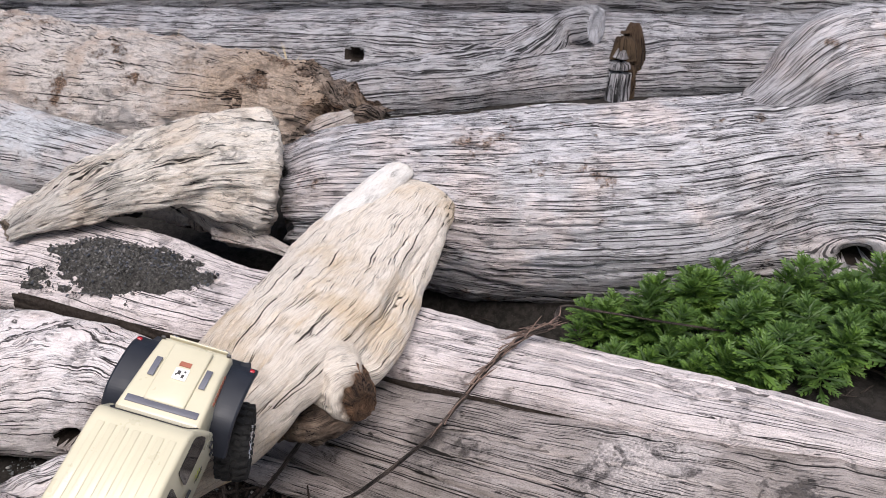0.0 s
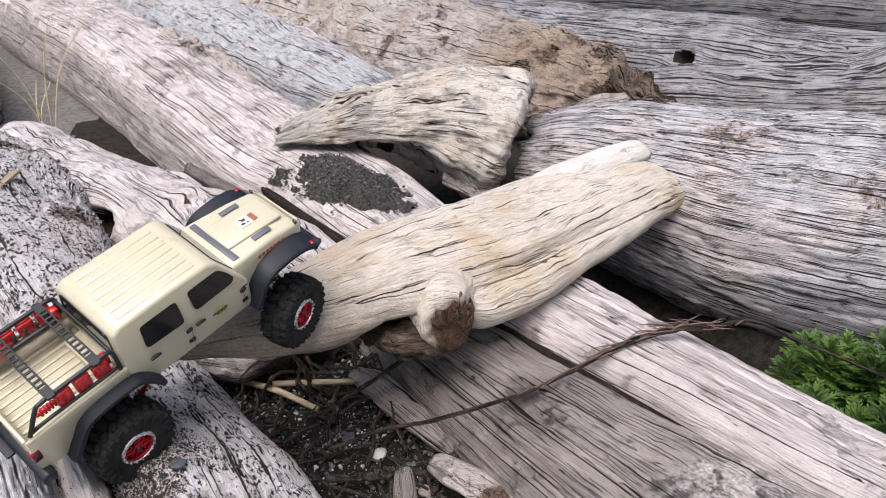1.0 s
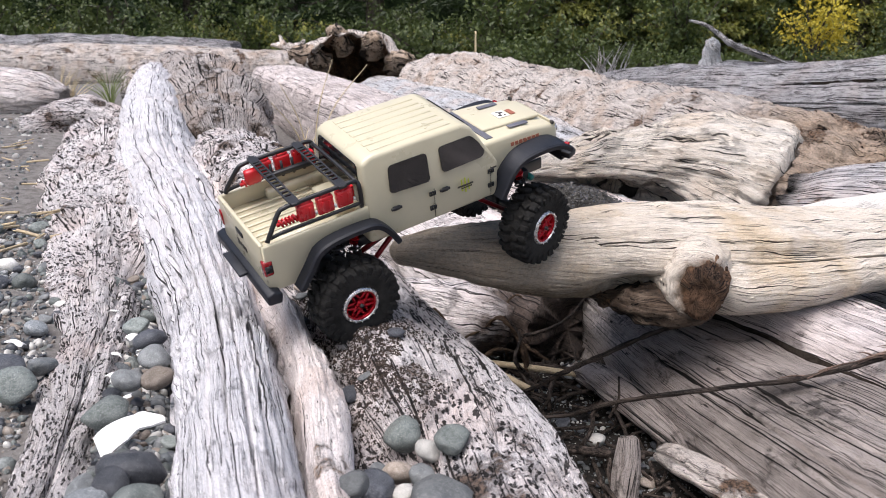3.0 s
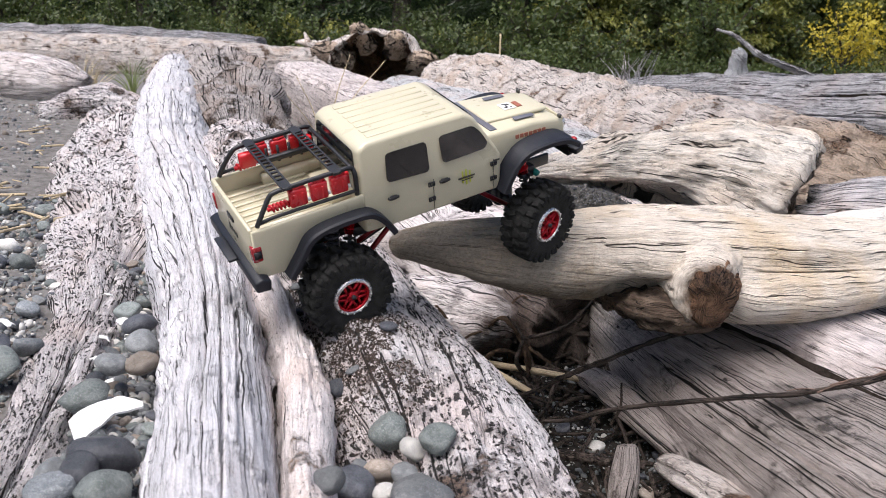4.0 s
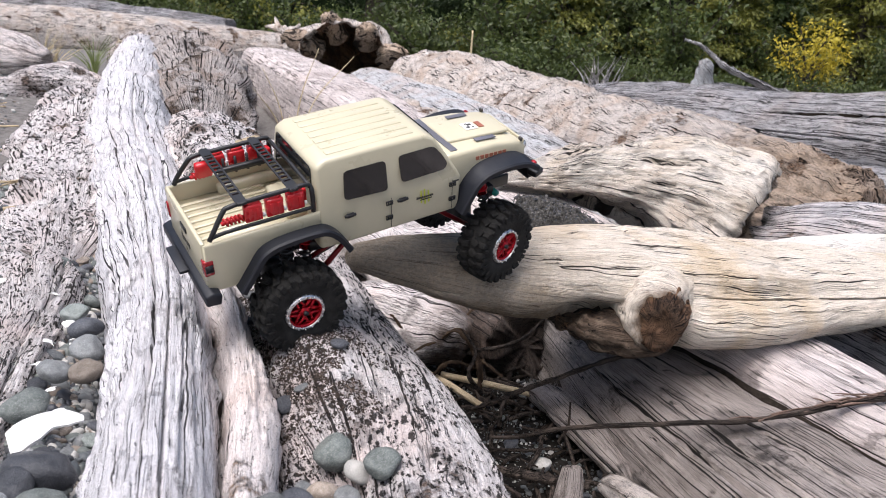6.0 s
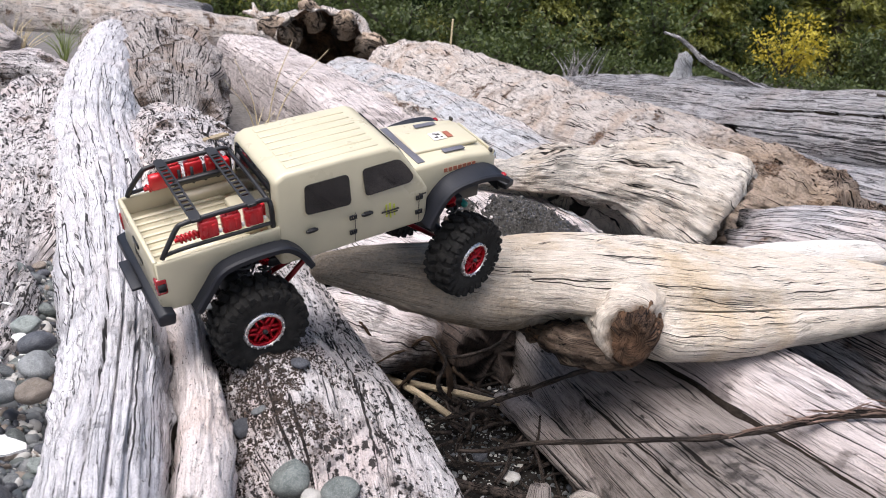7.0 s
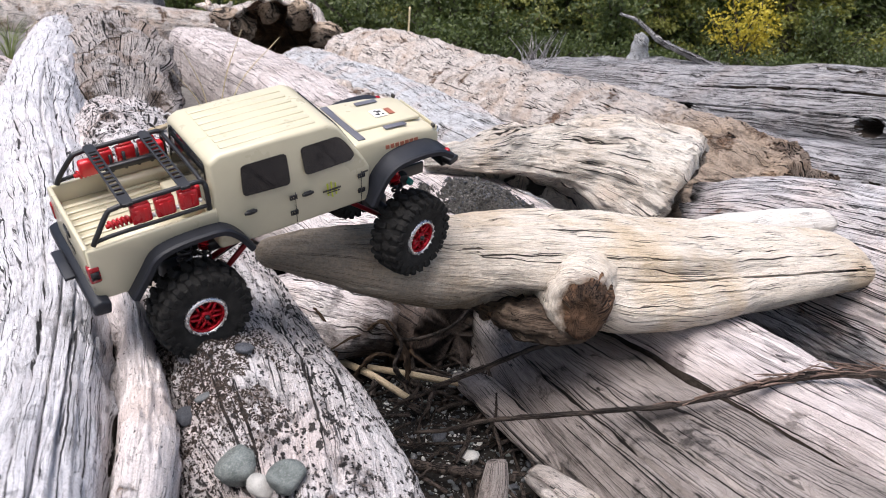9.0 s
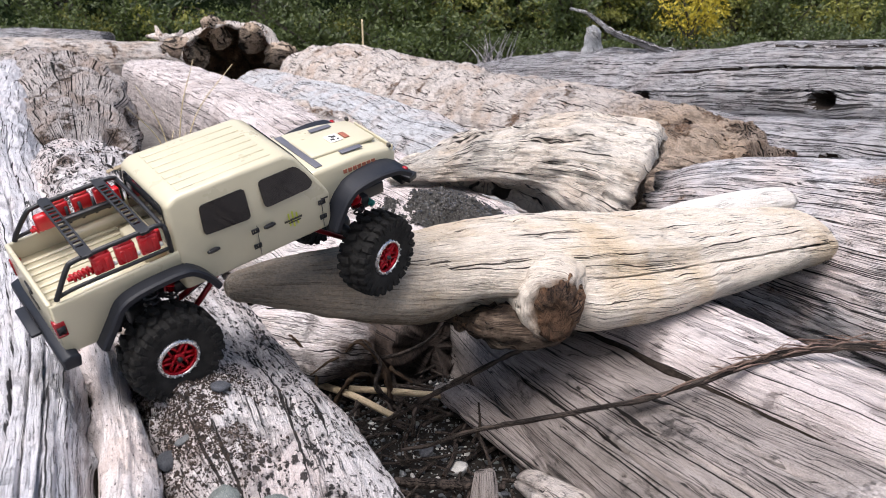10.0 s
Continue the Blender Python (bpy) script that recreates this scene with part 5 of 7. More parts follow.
            bm.faces.new((top[j], top[i], low[i], low[j]))
        return on_body(name, bm, mat, label, smooth=False, parent=parent)

    def wide(z):
        return hw if z <= zr[0] else hw + (0.0325 - hw) * (z - zr[0]) / (zr[1] - zr[0])

    for s in (-1, 1):
        for xs in (((0.0330, 0.0735), (0.0640, 0.0720), (0.0640, 0.0935), (0.0345, 0.0935)), ((0.0745, 0.0745), (0.1070, 0.0755), (0.1100, 0.0790), (0.1060, 0.0870), (0.1000, 0.0945), (0.0735, 0.0940))):
            pts = [(x, s * wide(z), z) for x, z in xs]
            pane("side_window", pts if s < 0 else pts[::-1], 0.0004, label="dark tinted side window")
    pane("windscreen", [(0.1160, -0.030, 0.0757), (0.1160, 0.030, 0.0757), (0.1022, 0.0265, 0.0988), (0.1022, -0.0265, 0.0988)], 0.0008, label="dark tinted windscreen")
    pane("rear_window", [(0.0145, 0.030, 0.070), (0.0145, -0.030, 0.070), (0.0158, -0.027, 0.0985), (0.0158, 0.027, 0.0985)], 0.0006, label="dark open rear window")
    # fender flares
    def flare(name, path, s, out0, out1, thick):
        bm = bmesh.new()
        rows = smooth_line([(x, z) for x, z in path], 36)
        d = np.gradient(rows, axis=0)
        d /= np.linalg.norm(d, axis=1, keepdims=True)
        nrm = np.stack([-d[:, 1], d[:, 0]], 1)
        ring_ = []
        for (x, z), (nx, nz) in zip(rows, nrm):
            o = [(out0, 0.0), (out1 - 0.0015, 0.0), (out1, -0.001), (out1, -thick * 1.7), (out1 - 0.0012, -thick * 1.8), (out1 - 0.0022, -thick), (out0, -thick)]
            ring_.append([bm.verts.new((x + nx * k, s * y, z + nz * k)) for y, k in o])
        m = len(ring_[0])
        for p, q in zip(ring_[:-1], ring_[1:]):
            for i in range(m):
                j = (i + 1) % m
                bm.faces.new((p[i], p[j], q[j], q[i]))
        bm.faces.new(ring_[0]), bm.faces.new(ring_[-1][::-1])
        bmesh.ops.recalc_face_normals(bm, faces=bm.faces[:])
        return on_body(name, bm, NAVY, "dark slate fender flare", smooth=False)

    for s in (-1, 1):
        flare("rear_fender", [(-0.043, 0.033), (-0.034, 0.046), (-0.026, 0.057), (-0.014, 0.0615), (0.006, 0.0625), (0.018, 0.0605), (0.027, 0.052), (0.034, 0.040)], s, 0.036, 0.0475, 0.0024)
        flare("front_fender", [(0.116, 0.040), (0.121, 0.050), (0.128, 0.061), (0.138, 0.0675), (0.156, 0.0695), (0.172, 0.0675), (0.183, 0.0610)], s, 0.026, 0.0480, 0.0024)
        # lamps
        bm = bmesh.new()
        box(bm, (-0.0572, s * 0.0362, 0.0530), (0.0064, 0.0056, 0.0118), bevel=0.0012)
        lamp = on_body("tail_lamp", bm, LAMP_RED, "red tail lamp")
        bm = bmesh.new()
        box(bm, (-0.0572, s * 0.0393, 0.0530), (0.0046, 0.0012, 0.0052))
        on_body("lamp_bezel", bm, BLACK, parent=lamp)
        bm = bmesh.new()
        box(bm, (0.1785, s * 0.0445, 0.0640), (0.003, 0.004, 0.003), bevel=0.0008)
        on_body("marker_lamp", bm, LAMP_RED, "small red marker lamp")
        # handles and hinges
        for x, z in ((0.036, 0.0615), (0.0745, 0.0615)):
            bm = bmesh.new()
            box(bm, (x, s * (hw + 0.0004), z), (0.0082, 0.0018, 0.0020), bevel=0.0006)
            box(bm, (x, s * (hw + 0.0002), z), (0.0052, 0.0012, 0.0036), bevel=0.0005)
            on_body("door_handle", bm, BLACK, "black door handle", parent=cab)
        for x, z in ((0.0645, 0.0620), (0.0645, 0.0500), (0.1135, 0.0620), (0.1135, 0.0500)):
            bm = bmesh.new()
            for dx, dz, lx, lz in ((0, 0.0013, 0.0050, 0.0006), (0, -0.0013, 0.0050, 0.0006), (-0.0022, 0, 0.0006, 0.0030), (0.0022, 0, 0.0006, 0.0030), (-0.0008, 0, 0.0008, 0.0014), (0.0010, 0, 0.0008, 0.0014)):
                box(bm, (x + dx, s * (hw + 0.0003), z + dz), (lx, 0.0010, lz))
            on_body("door_hinge", bm, BLACK, "dark outlined door hinge", parent=cab)
        # seams of the doors
        for x in (0.0660, 0.1135):
            bm = bmesh.new()
            box(bm, (x, s * (hw + 0.00005), 0.0535), (0.0003, 0.0003, 0.024))
            on_body("door_seam", bm, DECAL_DARK, parent=cab)
        # stickers: lime claws over two dark bars, and three bars before the wheel
        bm = bmesh.new()
        for k, (dx, h) in enumerate(((-0.0028, 0.0100), (0.0, 0.0125), (0.0030, 0.0095))):
            box(bm, (0.0915 + dx, s * (hw + 0.00015), 0.0590 - 0.0004 * k), (0.0010, 0.0003, h), (0, 4 * s, 0))
        on_body("lime_sticker", bm, DECAL_LIME, "lime claw-like sticker", smooth=False, parent=cab)
        bm = bmesh.new()
        box(bm, (0.0915, s * (hw + 0.0003), 0.0585), (0.0130, 0.0003, 0.0014))
        box(bm, (0.0925, s * (hw + 0.0003), 0.0565), (0.0090, 0.0003, 0.0008))
        for z, lx in ((0.0635, 0.0052), (0.0598, 0.0034), (0.0565, 0.0040)):
            box(bm, (0.1165, s * (hw - 0.0008), z), (lx, 0.0003, 0.0013))
        on_body("dark_sticker", bm, DECAL_DARK, "small dark sticker", smooth=False, parent=cab)
        # bonnet writing, as a row of small blocks
        bm = bmesh.new()
        for k in range(7):
            x = 0.1390 + 0.0040 * k
            box(bm, (x, s * (0.0299 - 0.00022 * k), 0.0715 - 0.00030 * k), (0.0028, 0.0016, 0.0028), (s * 9, 2, 0))
        on_body("bonnet_lettering", bm, DECAL_RUST, "rust-coloured lettering on the bonnet side", smooth=False, parent=hood)
        bm = bmesh.new()
        box(bm, (0.152, s * 0.0190, 0.0794), (0.017, 0.0046, 0.0008), (0, 3.6, 0), bevel=0.0003)
        on_body("bonnet_vent", bm, DECAL_GREY, "grey bonnet vent", parent=hood)
        bm = bmesh.new()
        box(bm, (0.1795, s * 0.0255, 0.0745), (0.002, 0.0035, 0.003), bevel=0.0006)
        on_body("bonnet_catch", bm, DECAL_DARK, parent=hood)
    bm = bmesh.new()
    box(bm, (0.1220, 0, 0.0803), (0.0055, 0.052, 0.0010), (0, 3.2, 0), bevel=0.0003)
    on_body("cowl_vent", bm, DECAL_GREY, "grey cowl strip below the windscreen", parent=hood)
    for nm, x, y, lx, ly, mat, lab in (("white_sticker", 0.1500, -0.001, 0.010, 0.010, DECAL_WHITE, "white sticker with dark marks"), ("rust_sticker", 0.1590, -0.001, 0.0040, 0.0085, DECAL_RUST, "small rust-coloured sticker")):
        bm = bmesh.new()
        box(bm, (x, y, 0.0808 - 0.062 * (x - 0.150)), (lx, ly, 0.0005), (0, 3.6, 0))
        st = on_body(nm, bm, mat, lab, smooth=False, parent=hood)
    bm = bmesh.new()
    for dx, dy, lx, ly in ((-0.0015, -0.002, 0.003, 0.002), (0.001, 0.0015, 0.0035, 0.0024), (-0.001, 0.003, 0.002, 0.0012), (0.0025, -0.0025, 0.0015, 0.0015)):
        box(bm, (0.150 + dx, -0.001 + dy, 0.0812 - 0.062 * dx), (lx, ly, 0.0004), (0, 3.6, 0))
    on_body("sticker_marks", bm, DECAL_DARK, smooth=False, parent=hood)
    # tailgate emblem and handle
    bm = bmesh.new()
    for k, (dy, h) in enumerate(((0.0066, 0.0050), (0.0025, 0.0032), (-0.0020, 0.0032), (-0.0062, 0.0040))):
        box(bm, (x0 - 0.0002, dy, 0.0500), (0.0006, 0.0030, h), bevel=0.0004)
    on_body("tailgate_emblem", bm, DECAL_DARK, "dark emblem", parent=gate)
    bm = bmesh.new()
    box(bm, (x0 - 0.0003, 0, 0.0610), (0.0012, 0.0110, 0.0040), bevel=0.0005)
    on_body("tailgate_handle", bm, BLACK, "black handle", parent=gate)
    # bumpers
    bm = bmesh.new()
    prism(bm, [(-0.0690, 0.0290), (-0.0600, 0.0280), (-0.0585, 0.0360), (-0.0640, 0.0385), (-0.0690, 0.0365)], 0.0455, bevel=0.0012, segs=2)
    for v in bm.verts:
        if abs(v.co.y) > 0.03:
            v.co.x += (abs(v.co.y) - 0.03) * 0.35
    box(bm, (-0.0672, 0, 0.0375), (0.006, 0.030, 0.0022), bevel=0.0006)
    on_body("rear_bumper", bm, NAVY, "dark slate stepped rear bumper")
    bm = bmesh.new()
    prism(bm, [(0.1830, 0.0420), (0.1930, 0.0440), (0.1935, 0.0500), (0.1830, 0.0520)], 0.034, bevel=0.0012, segs=2)
    for s in (-1, 1):
        box(bm, (0.188, s * 0.036, 0.0490), (0.010, 0.008, 0.0050), (0, 0, -s * 20), bevel=0.001)
    on_body("front_bumper", bm, BLACK, "black front bumper")
    bm = bmesh.new()
    box(bm, (0.1845, 0, 0.0645), (0.0016, 0.046, 0.014), bevel=0.0006)
    grille = on_body("grille", bm, PAINT)
    bm = bmesh.new()
    for k in range(7):
        box(bm, (0.1855, -0.0135 + 0.0045 * k, 0.0645), (0.0010, 0.0022, 0.0100), bevel=0.0003)
    on_body("grille_slots", bm, BLACK, parent=grille)
    for s in (-1, 1):
        bm = bmesh.new()
        bar(bm, (0.1840, s * 0.0195, 0.0655), (0.1868, s * 0.0195, 0.0655), 0.0042, 20)
        on_body("headlamp", bm, SILVER, "round headlamp", parent=grille)
    # rack over the bed
    for s in (-1, 1):
        bm = bmesh.new()
        y, yi = s * 0.0355, s * 0.0335
        pipe(bm, [(-0.0535, y, 0.071), (-0.0505, y, 0.0765), (-0.0425, yi, 0.0880), (-0.0385, yi, 0.0900), (-0.030, yi, 0.0907), (0.000, yi, 0.0912), (0.0085, yi, 0.0912), (0.0120, yi, 0.0895), (0.0125, y, 0.0850), (0.0125, y, 0.071)], 0.0016, 8, 60)
        pipe(bm, [(-0.0525, y, 0.0728), (-0.040, y, 0.0742), (-0.010, y, 0.0742), (0.0125, y, 0.0742)], 0.0013, 8, 20)
        on_body("rack_frame", bm, BLACK, "black tubular rack side")
        for k in range(3):
            bm = bmesh.new()
            x = -0.0250 + 0.0135 * k
            box(bm, (x, s * 0.0330, 0.0818), (0.0112, 0.0052, 0.0125), bevel=0.0012)
            box(bm, (x, s * 0.0330, 0.0888), (0.0062, 0.0034, 0.0022), bevel=0.0006)
            box(bm, (x + 0.0035, s * 0.0330, 0.0892), (0.0022, 0.0026, 0.0016), bevel=0.0004)
            for dx in (-0.0024, 0.0024):
                box(bm, (x + dx, s * 0.0358, 0.0815), (0.0022, 0.0008, 0.0080), bevel=0.0003)
            can = on_body("jerry_can", bm, RED, "red plastic jerry can")
            bm = bmesh.new()
            box(bm, (x + 0.0065, s * 0.0340, 0.0785), (0.0015, 0.0018, 0.0022))
            on_body("can_strap", bm, DECAL_WHITE, parent=can)
        bm = bmesh.new()
        coil(bm, (-0.042, s * 0.030, 0.0770), (-0.030, s * 0.030, 0.0775), 0.0022, 0.0009, 5)
        bar(bm, (-0.044, s * 0.030, 0.0768), (-0.030, s * 0.030, 0.0776), 0.0014)
        on_body("coil_tool", bm, RED, "red coiled tool")
        bm = bmesh.new()
        box(bm, (0.0075, s * 0.029, 0.0815), (0.006, 0.006, 0.011), bevel=0.0012)
        on_body("gear_box", bm, RED, "small red box")
    bm = bmesh.new()
    box(bm, (-0.0355, 0.0265, 0.0830), (0.0110, 0.0060, 0.0110), bevel=0.0018)
    on_body("red_pack", bm, RED, "red box at the rack's rear")
    bm = bmesh.new()
    box(bm, (-0.010, 0.0255, 0.0790), (0.034, 0.004, 0.004), bevel=0.001)
    for k in range(4):
        bar(bm, (-0.022 + 0.008 * k, 0.0275, 0.0745), (-0.022 + 0.008 * k, 0.0275, 0.0865), 0.0010)
    on_body("rack_clutter", bm, BLACK)
    for x in (-0.0315, 0.0010):
        bm = bmesh.new()
        # a strap with a row of round holes: rails and cross pieces
        for dx in (-0.0027, 0.0027):
            box(bm, (x + dx, 0, 0.0921), (0.0013, 0.0690, 0.0012), bevel=0.0003)
        for k in range(15):
            yk = -0.0336 + 0.0048 * k
            box(bm, (x, yk, 0.0921), (0.0050, 0.0016 if 2 <= k <= 12 else 0.0048, 0.0011))
        for s in (-1, 1):
            box(bm, (x, s * 0.0345, 0.0914), (0.0056, 0.0040, 0.0024), bevel=0.0006)
            bar(bm, (x, s * 0.0352, 0.0918), (x, s * 0.0372, 0.0918), 0.0008, 6)
        on_body("rack_strap", bm, BLACK, "black perforated cross strap", smooth=False)
    bm = bmesh.new()
    pipe(bm, [(0.0120, -0.0335, 0.0893), (0.0123, 0, 0.0897), (0.0120, 0.0335, 0.0893)], 0.0014, 8, 12)
    on_body("rack_crossbar", bm, BLACK)
    return tagged(truck, "tan toy crawler truck with red wheels climbing onto the driftwood", "toy truck")


# the truck climbs with its nose up, its beach side low and its front wheels turned a little left
build_truck(pose(-0.1027, 0.5273, 0.1765, 15.97, -13.43, 31.87), Matrix.Diagonal((1.0, 1.0, 0.948, 1)), pose(-0.0055, 0, 0.0027, -2.3, 0, 0), pose(0.151, 0, -0.0007, -1.7, 0, 0), 13.5)

# ---- pebbles, sand and gravel ----
STONES = [speckled("slate_stone", (0.038, 0.042, 0.052), (0.072, 0.077, 0.090), (0.17, 0.17, 0.18), 1.6, 0.5, 0.0006, random_tone=0.35),
          speckled("grey_green_stone", (0.095, 0.112, 0.106), (0.175, 0.195, 0.186), (0.38, 0.40, 0.385), 1.6, 0.55, 0.0006, random_tone=0.4),
          speckled("mid_grey_stone", (0.12, 0.128, 0.132), (0.19, 0.20, 0.203), (0.33, 0.33, 0.33), 1.6, 0.6, 0.0006, random_tone=0.35),
          speckled("brown_grey_stone", (0.19, 0.155, 0.125), (0.30, 0.25, 0.21), (0.44, 0.40, 0.36), 1.6, 0.65, 0.0006, random_tone=0.35),
          speckled("pale_stone", (0.46, 0.45, 0.42), (0.60, 0.58, 0.55), (0.75, 0.73, 0.70), 1.6, 0.6, 0.0006, random_tone=0.25),
          speckled("banded_stone", (0.10, 0.115, 0.125), (0.19, 0.205, 0.215), (0.50, 0.505, 0.51), 1.2, 0.5, 0.0006, random_tone=0.3)]
SHELL = speckled("chalky_shell", (0.80, 0.79, 0.77), (0.86, 0.85, 0.83), (0.70, 0.68, 0.65), 70, 0.5, 0.0003)
bm = bmesh.new()
bmesh.ops.create_icosphere(bm, subdivisions=3, radius=1.0)
ICO_V = np.array([v.co[:] for v in bm.verts])
ICO_F = np.array([[v.index for v in f.verts] for f in bm.faces])
bm.free()
bm = bmesh.new()
bmesh.ops.create_icosphere(bm, subdivisions=1, radius=1.0)
GRIT_V = np.array([v.co[:] for v in bm.verts])
GRIT_F = np.array([[v.index for v in f.verts] for f in bm.faces])
bm.free()


def stone_mesh(k, mat):
    """A water-worn stone with a few flattened sides."""
    r = np.random.RandomState(k)
    v = ICO_V * (1 + 0.30 * fbm(ICO_V * 0.9 + k * 5.1, 2, k))[:, None]
    for j in range(5):
        n = r.normal(size=3)
        n /= np.linalg.norm(n)
        over = v @ n - r.uniform(0.62, 0.86)
        v = v - np.clip(over, 0, None)[:, None] * n * 0.8
    return mesh_of("pebble", v, ICO_F, [mat])


deps = bpy.context.evaluated_depsgraph_get()
deps.update()


def drop_on(x, y, ob, top=0.4):
    """The height at which a grain let fall at x, y comes to rest on ob."""
    hit, place, nrm, idx = ob.ray_cast(Vector((x, y, top)), Vector((0, 0, -1)))
    return place.z if hit else None



rng = random.Random(11)
STONE_MESH = [[stone_mesh(k + 10 * m, mat) for k in range(3)] for m, mat in enumerate(STONES)]
STONE_WORD = ["dark slate", "grey green", "mid grey", "brownish grey", "pale cream", "banded dark grey"]


def pebble(x, y, z, size, kind, flat=0.6, long=1.2, on="in the gravel", turn=None):
    ob = new("pebble", STONE_MESH[kind][rng.randrange(3)])
    ob.matrix_basis = pose(x, y, z, rng.uniform(-18, 18), rng.uniform(-18, 18), rng.uniform(0, 180) if turn is None else turn) @ Matrix.Diagonal((size * long, size, size * flat, 1))
    return tagged(ob, f"smooth {STONE_WORD[kind]} beach pebble {on}", "pebble", "beach pebbles")


# the larger ones lie where the tide left them
BIG = []
for x, y, z, s, k in ((-0.186, 0.355, 0.118, 0.0165, 0), (-0.196, 0.322, 0.117, 0.0115, 5), (-0.170, 0.322, 0.118, 0.0125, 1), (-0.303, 0.452, 0.118, 0.014, 1), (-0.325, 0.478, 0.117, 0.015, 0), (-0.226, 0.414, 0.118, 0.014, 1),
                      (-0.214, 0.466, 0.118, 0.0095, 3), (-0.233, 0.463, 0.118, 0.010, 2), (-0.227, 0.499, 0.118, 0.012, 2), (-0.188, 0.334, 0.122, 0.009, 0), (-0.302, 0.487, 0.117, 0.010, 5), (-0.207, 0.340, 0.116, 0.008, 2), (-0.245, 0.535, 0.117, 0.012, 0), (-0.265, 0.56, 0.117, 0.010, 1)):
    pebble(x, y, z, s, k, 0.72, 1.2)
    BIG.append((x, y, s))
for x, y, z, s, k in ((-0.021, 0.338, 0.112, 0.0195, 2), (-0.046, 0.408, 0.110, 0.0125, 1), (-0.029, 0.392, 0.112, 0.009, 4), (-0.016, 0.384, 0.113, 0.0105, 1), (-0.033, 0.374, 0.116, 0.0085, 2), (-0.057, 0.359, 0.110, 0.011, 0), (-0.050, 0.329, 0.112, 0.0115, 1),
                      (-0.062, 0.344, 0.110, 0.007, 0), (-0.042, 0.357, 0.117, 0.006, 4), (-0.046, 0.377, 0.110, 0.009, 3), (-0.057, 0.379, 0.109, 0.006, 2), (-0.035, 0.315, 0.113, 0.009, 1), (-0.066, 0.322, 0.109, 0.009, 2), (-0.028, 0.300, 0.110, 0.012, 3)):
    pebble(x, y, min(0.126, max(drop_on(x, y, pitted_log) or 0.1, drop_on(x, y, splinter_log) or 0.1)) + s * 0.42, s, k, 0.78, 1.1, "in a rotted hollow of the log")
for x, y, z, s, k in ((-0.054, 0.476, 0.134, 0.0050, 0), (-0.081, 0.442, 0.136, 0.0059, 0), (-0.133, 0.558, 0.143, 0.0055, 0), (-0.143, 0.600, 0.148, 0.0048, 3), (-0.138, 0.585, 0.147, 0.0046, 2), (-0.072, 0.446, 0.134, 0.0045, 2), (-0.139, 0.570, 0.143, 0.004, 1)):
    pebble(x, y, (drop_on(x, y, pitted_log) or z) + s * 0.45, s, k, 0.62, 1.2, "on the pitted log")


def bed_spot():
    """A place in the pebble bed, between the white log and the plank or beyond the plank."""
    y = 0.26 + 0.75 * rng.random() ** 1.4
    if rng.random() < 0.62:
        lo, hi = -0.215 - 0.40 * (y - 0.36), -0.165 - 0.40 * (y - 0.36)
    else:
        lo, hi = -0.50 - 0.45 * (y - 0.36), -0.262 - 0.36 * (y - 0.36)
    return rng.uniform(lo, hi), y


laid = []
for k in range(4000):
    if len(laid) >= 300:
        break
    x, y = bed_spot()
    s = (0.0115 if len(laid) < 22 else 0.0085 if len(laid) < 90 else 0.0055) * rng.uniform(0.72, 1.1) * (1 + 0.5 * max(0, y - 0.6))
    if any((x - u) ** 2 + (y - w) ** 2 < (0.92 * (s + q)) ** 2 for u, w, q in laid + BIG):
        continue
    laid.append((x, y, s))
    pebble(x, y, float(ground_height(np.array(x), np.array(y))) + s * 0.45 + 0.001, s, rng.choices(range(6), (4, 4.5, 5, 2.5, 1.8, 3))[0], rng.uniform(0.55, 0.85), rng.uniform(1.0, 1.4))
for k in range(34):
    # stones on the dark floor of the gap
    x, y = rng.uniform(0.055, 0.165), rng.uniform(0.42, 0.78)
    s = 0.003 + 0.006 * rng.random() ** 2
    pebble(x, y, float(ground_height(np.array(x), np.array(y))) + s * 0.45, s, rng.choices(range(6), (5, 3, 3, 2, 1.2, 2))[0], 0.65, 1.2, "on the gravel in the gap")


def scatter(name, spots, sizes, mats, seed, label, cat, base=(GRIT_V, GRIT_F), rough=0.18):
    """One mesh of many small grains."""
    r = np.random.RandomState(seed)
    n = len(spots)
    bv, bf = base
    q = r.normal(size=(n, 4))
    q /= np.linalg.norm(q, axis=1, keepdims=True)
    w, x, y, z = q.T
    R = np.stack([1 - 2 * (y * y + z * z), 2 * (x * y - z * w), 2 * (x * z + y * w), 2 * (x * y + z * w), 1 - 2 * (x * x + z * z), 2 * (y * z - x * w), 2 * (x * z - y * w), 2 * (y * z + x * w), 1 - 2 * (x * x + y * y)], 1).reshape(n, 3, 3)
    local = bv[None] * (sizes[:, None, None] * (1 + 0.35 * r.normal(size=(n, 1, 3)))) * (1 + rough * r.normal(size=(n, len(bv), 1)))
    V = np.einsum("nij,nvj->nvi", R, local) + spots[:, None]
    F = (bf[None] + (np.arange(n) * len(bv))[:, None, None]).reshape(-1, 3)
    slots = np.repeat(r.randint(0, len(mats), n), len(bf))
    ob = new(name, mesh_of(name, V.reshape(-1, 3), F, mats, slots=slots, smooth=False))
    return tagged(ob, label, cat, kind="stuff")


r2 = np.random.RandomState(5)
n = 24000
sp = np.array([bed_spot() for _ in range(n)])
sp = np.column_stack([sp, ground_height(sp[:, 0], sp[:, 1])])
scatter("gravel", sp, 0.0011 + 0.0022 * r2.rand(n) ** 3, STONES, 3, "fine grey beach gravel between the logs", "gravel")
n = 4200
sp = np.array([bed_spot() for _ in range(n)])
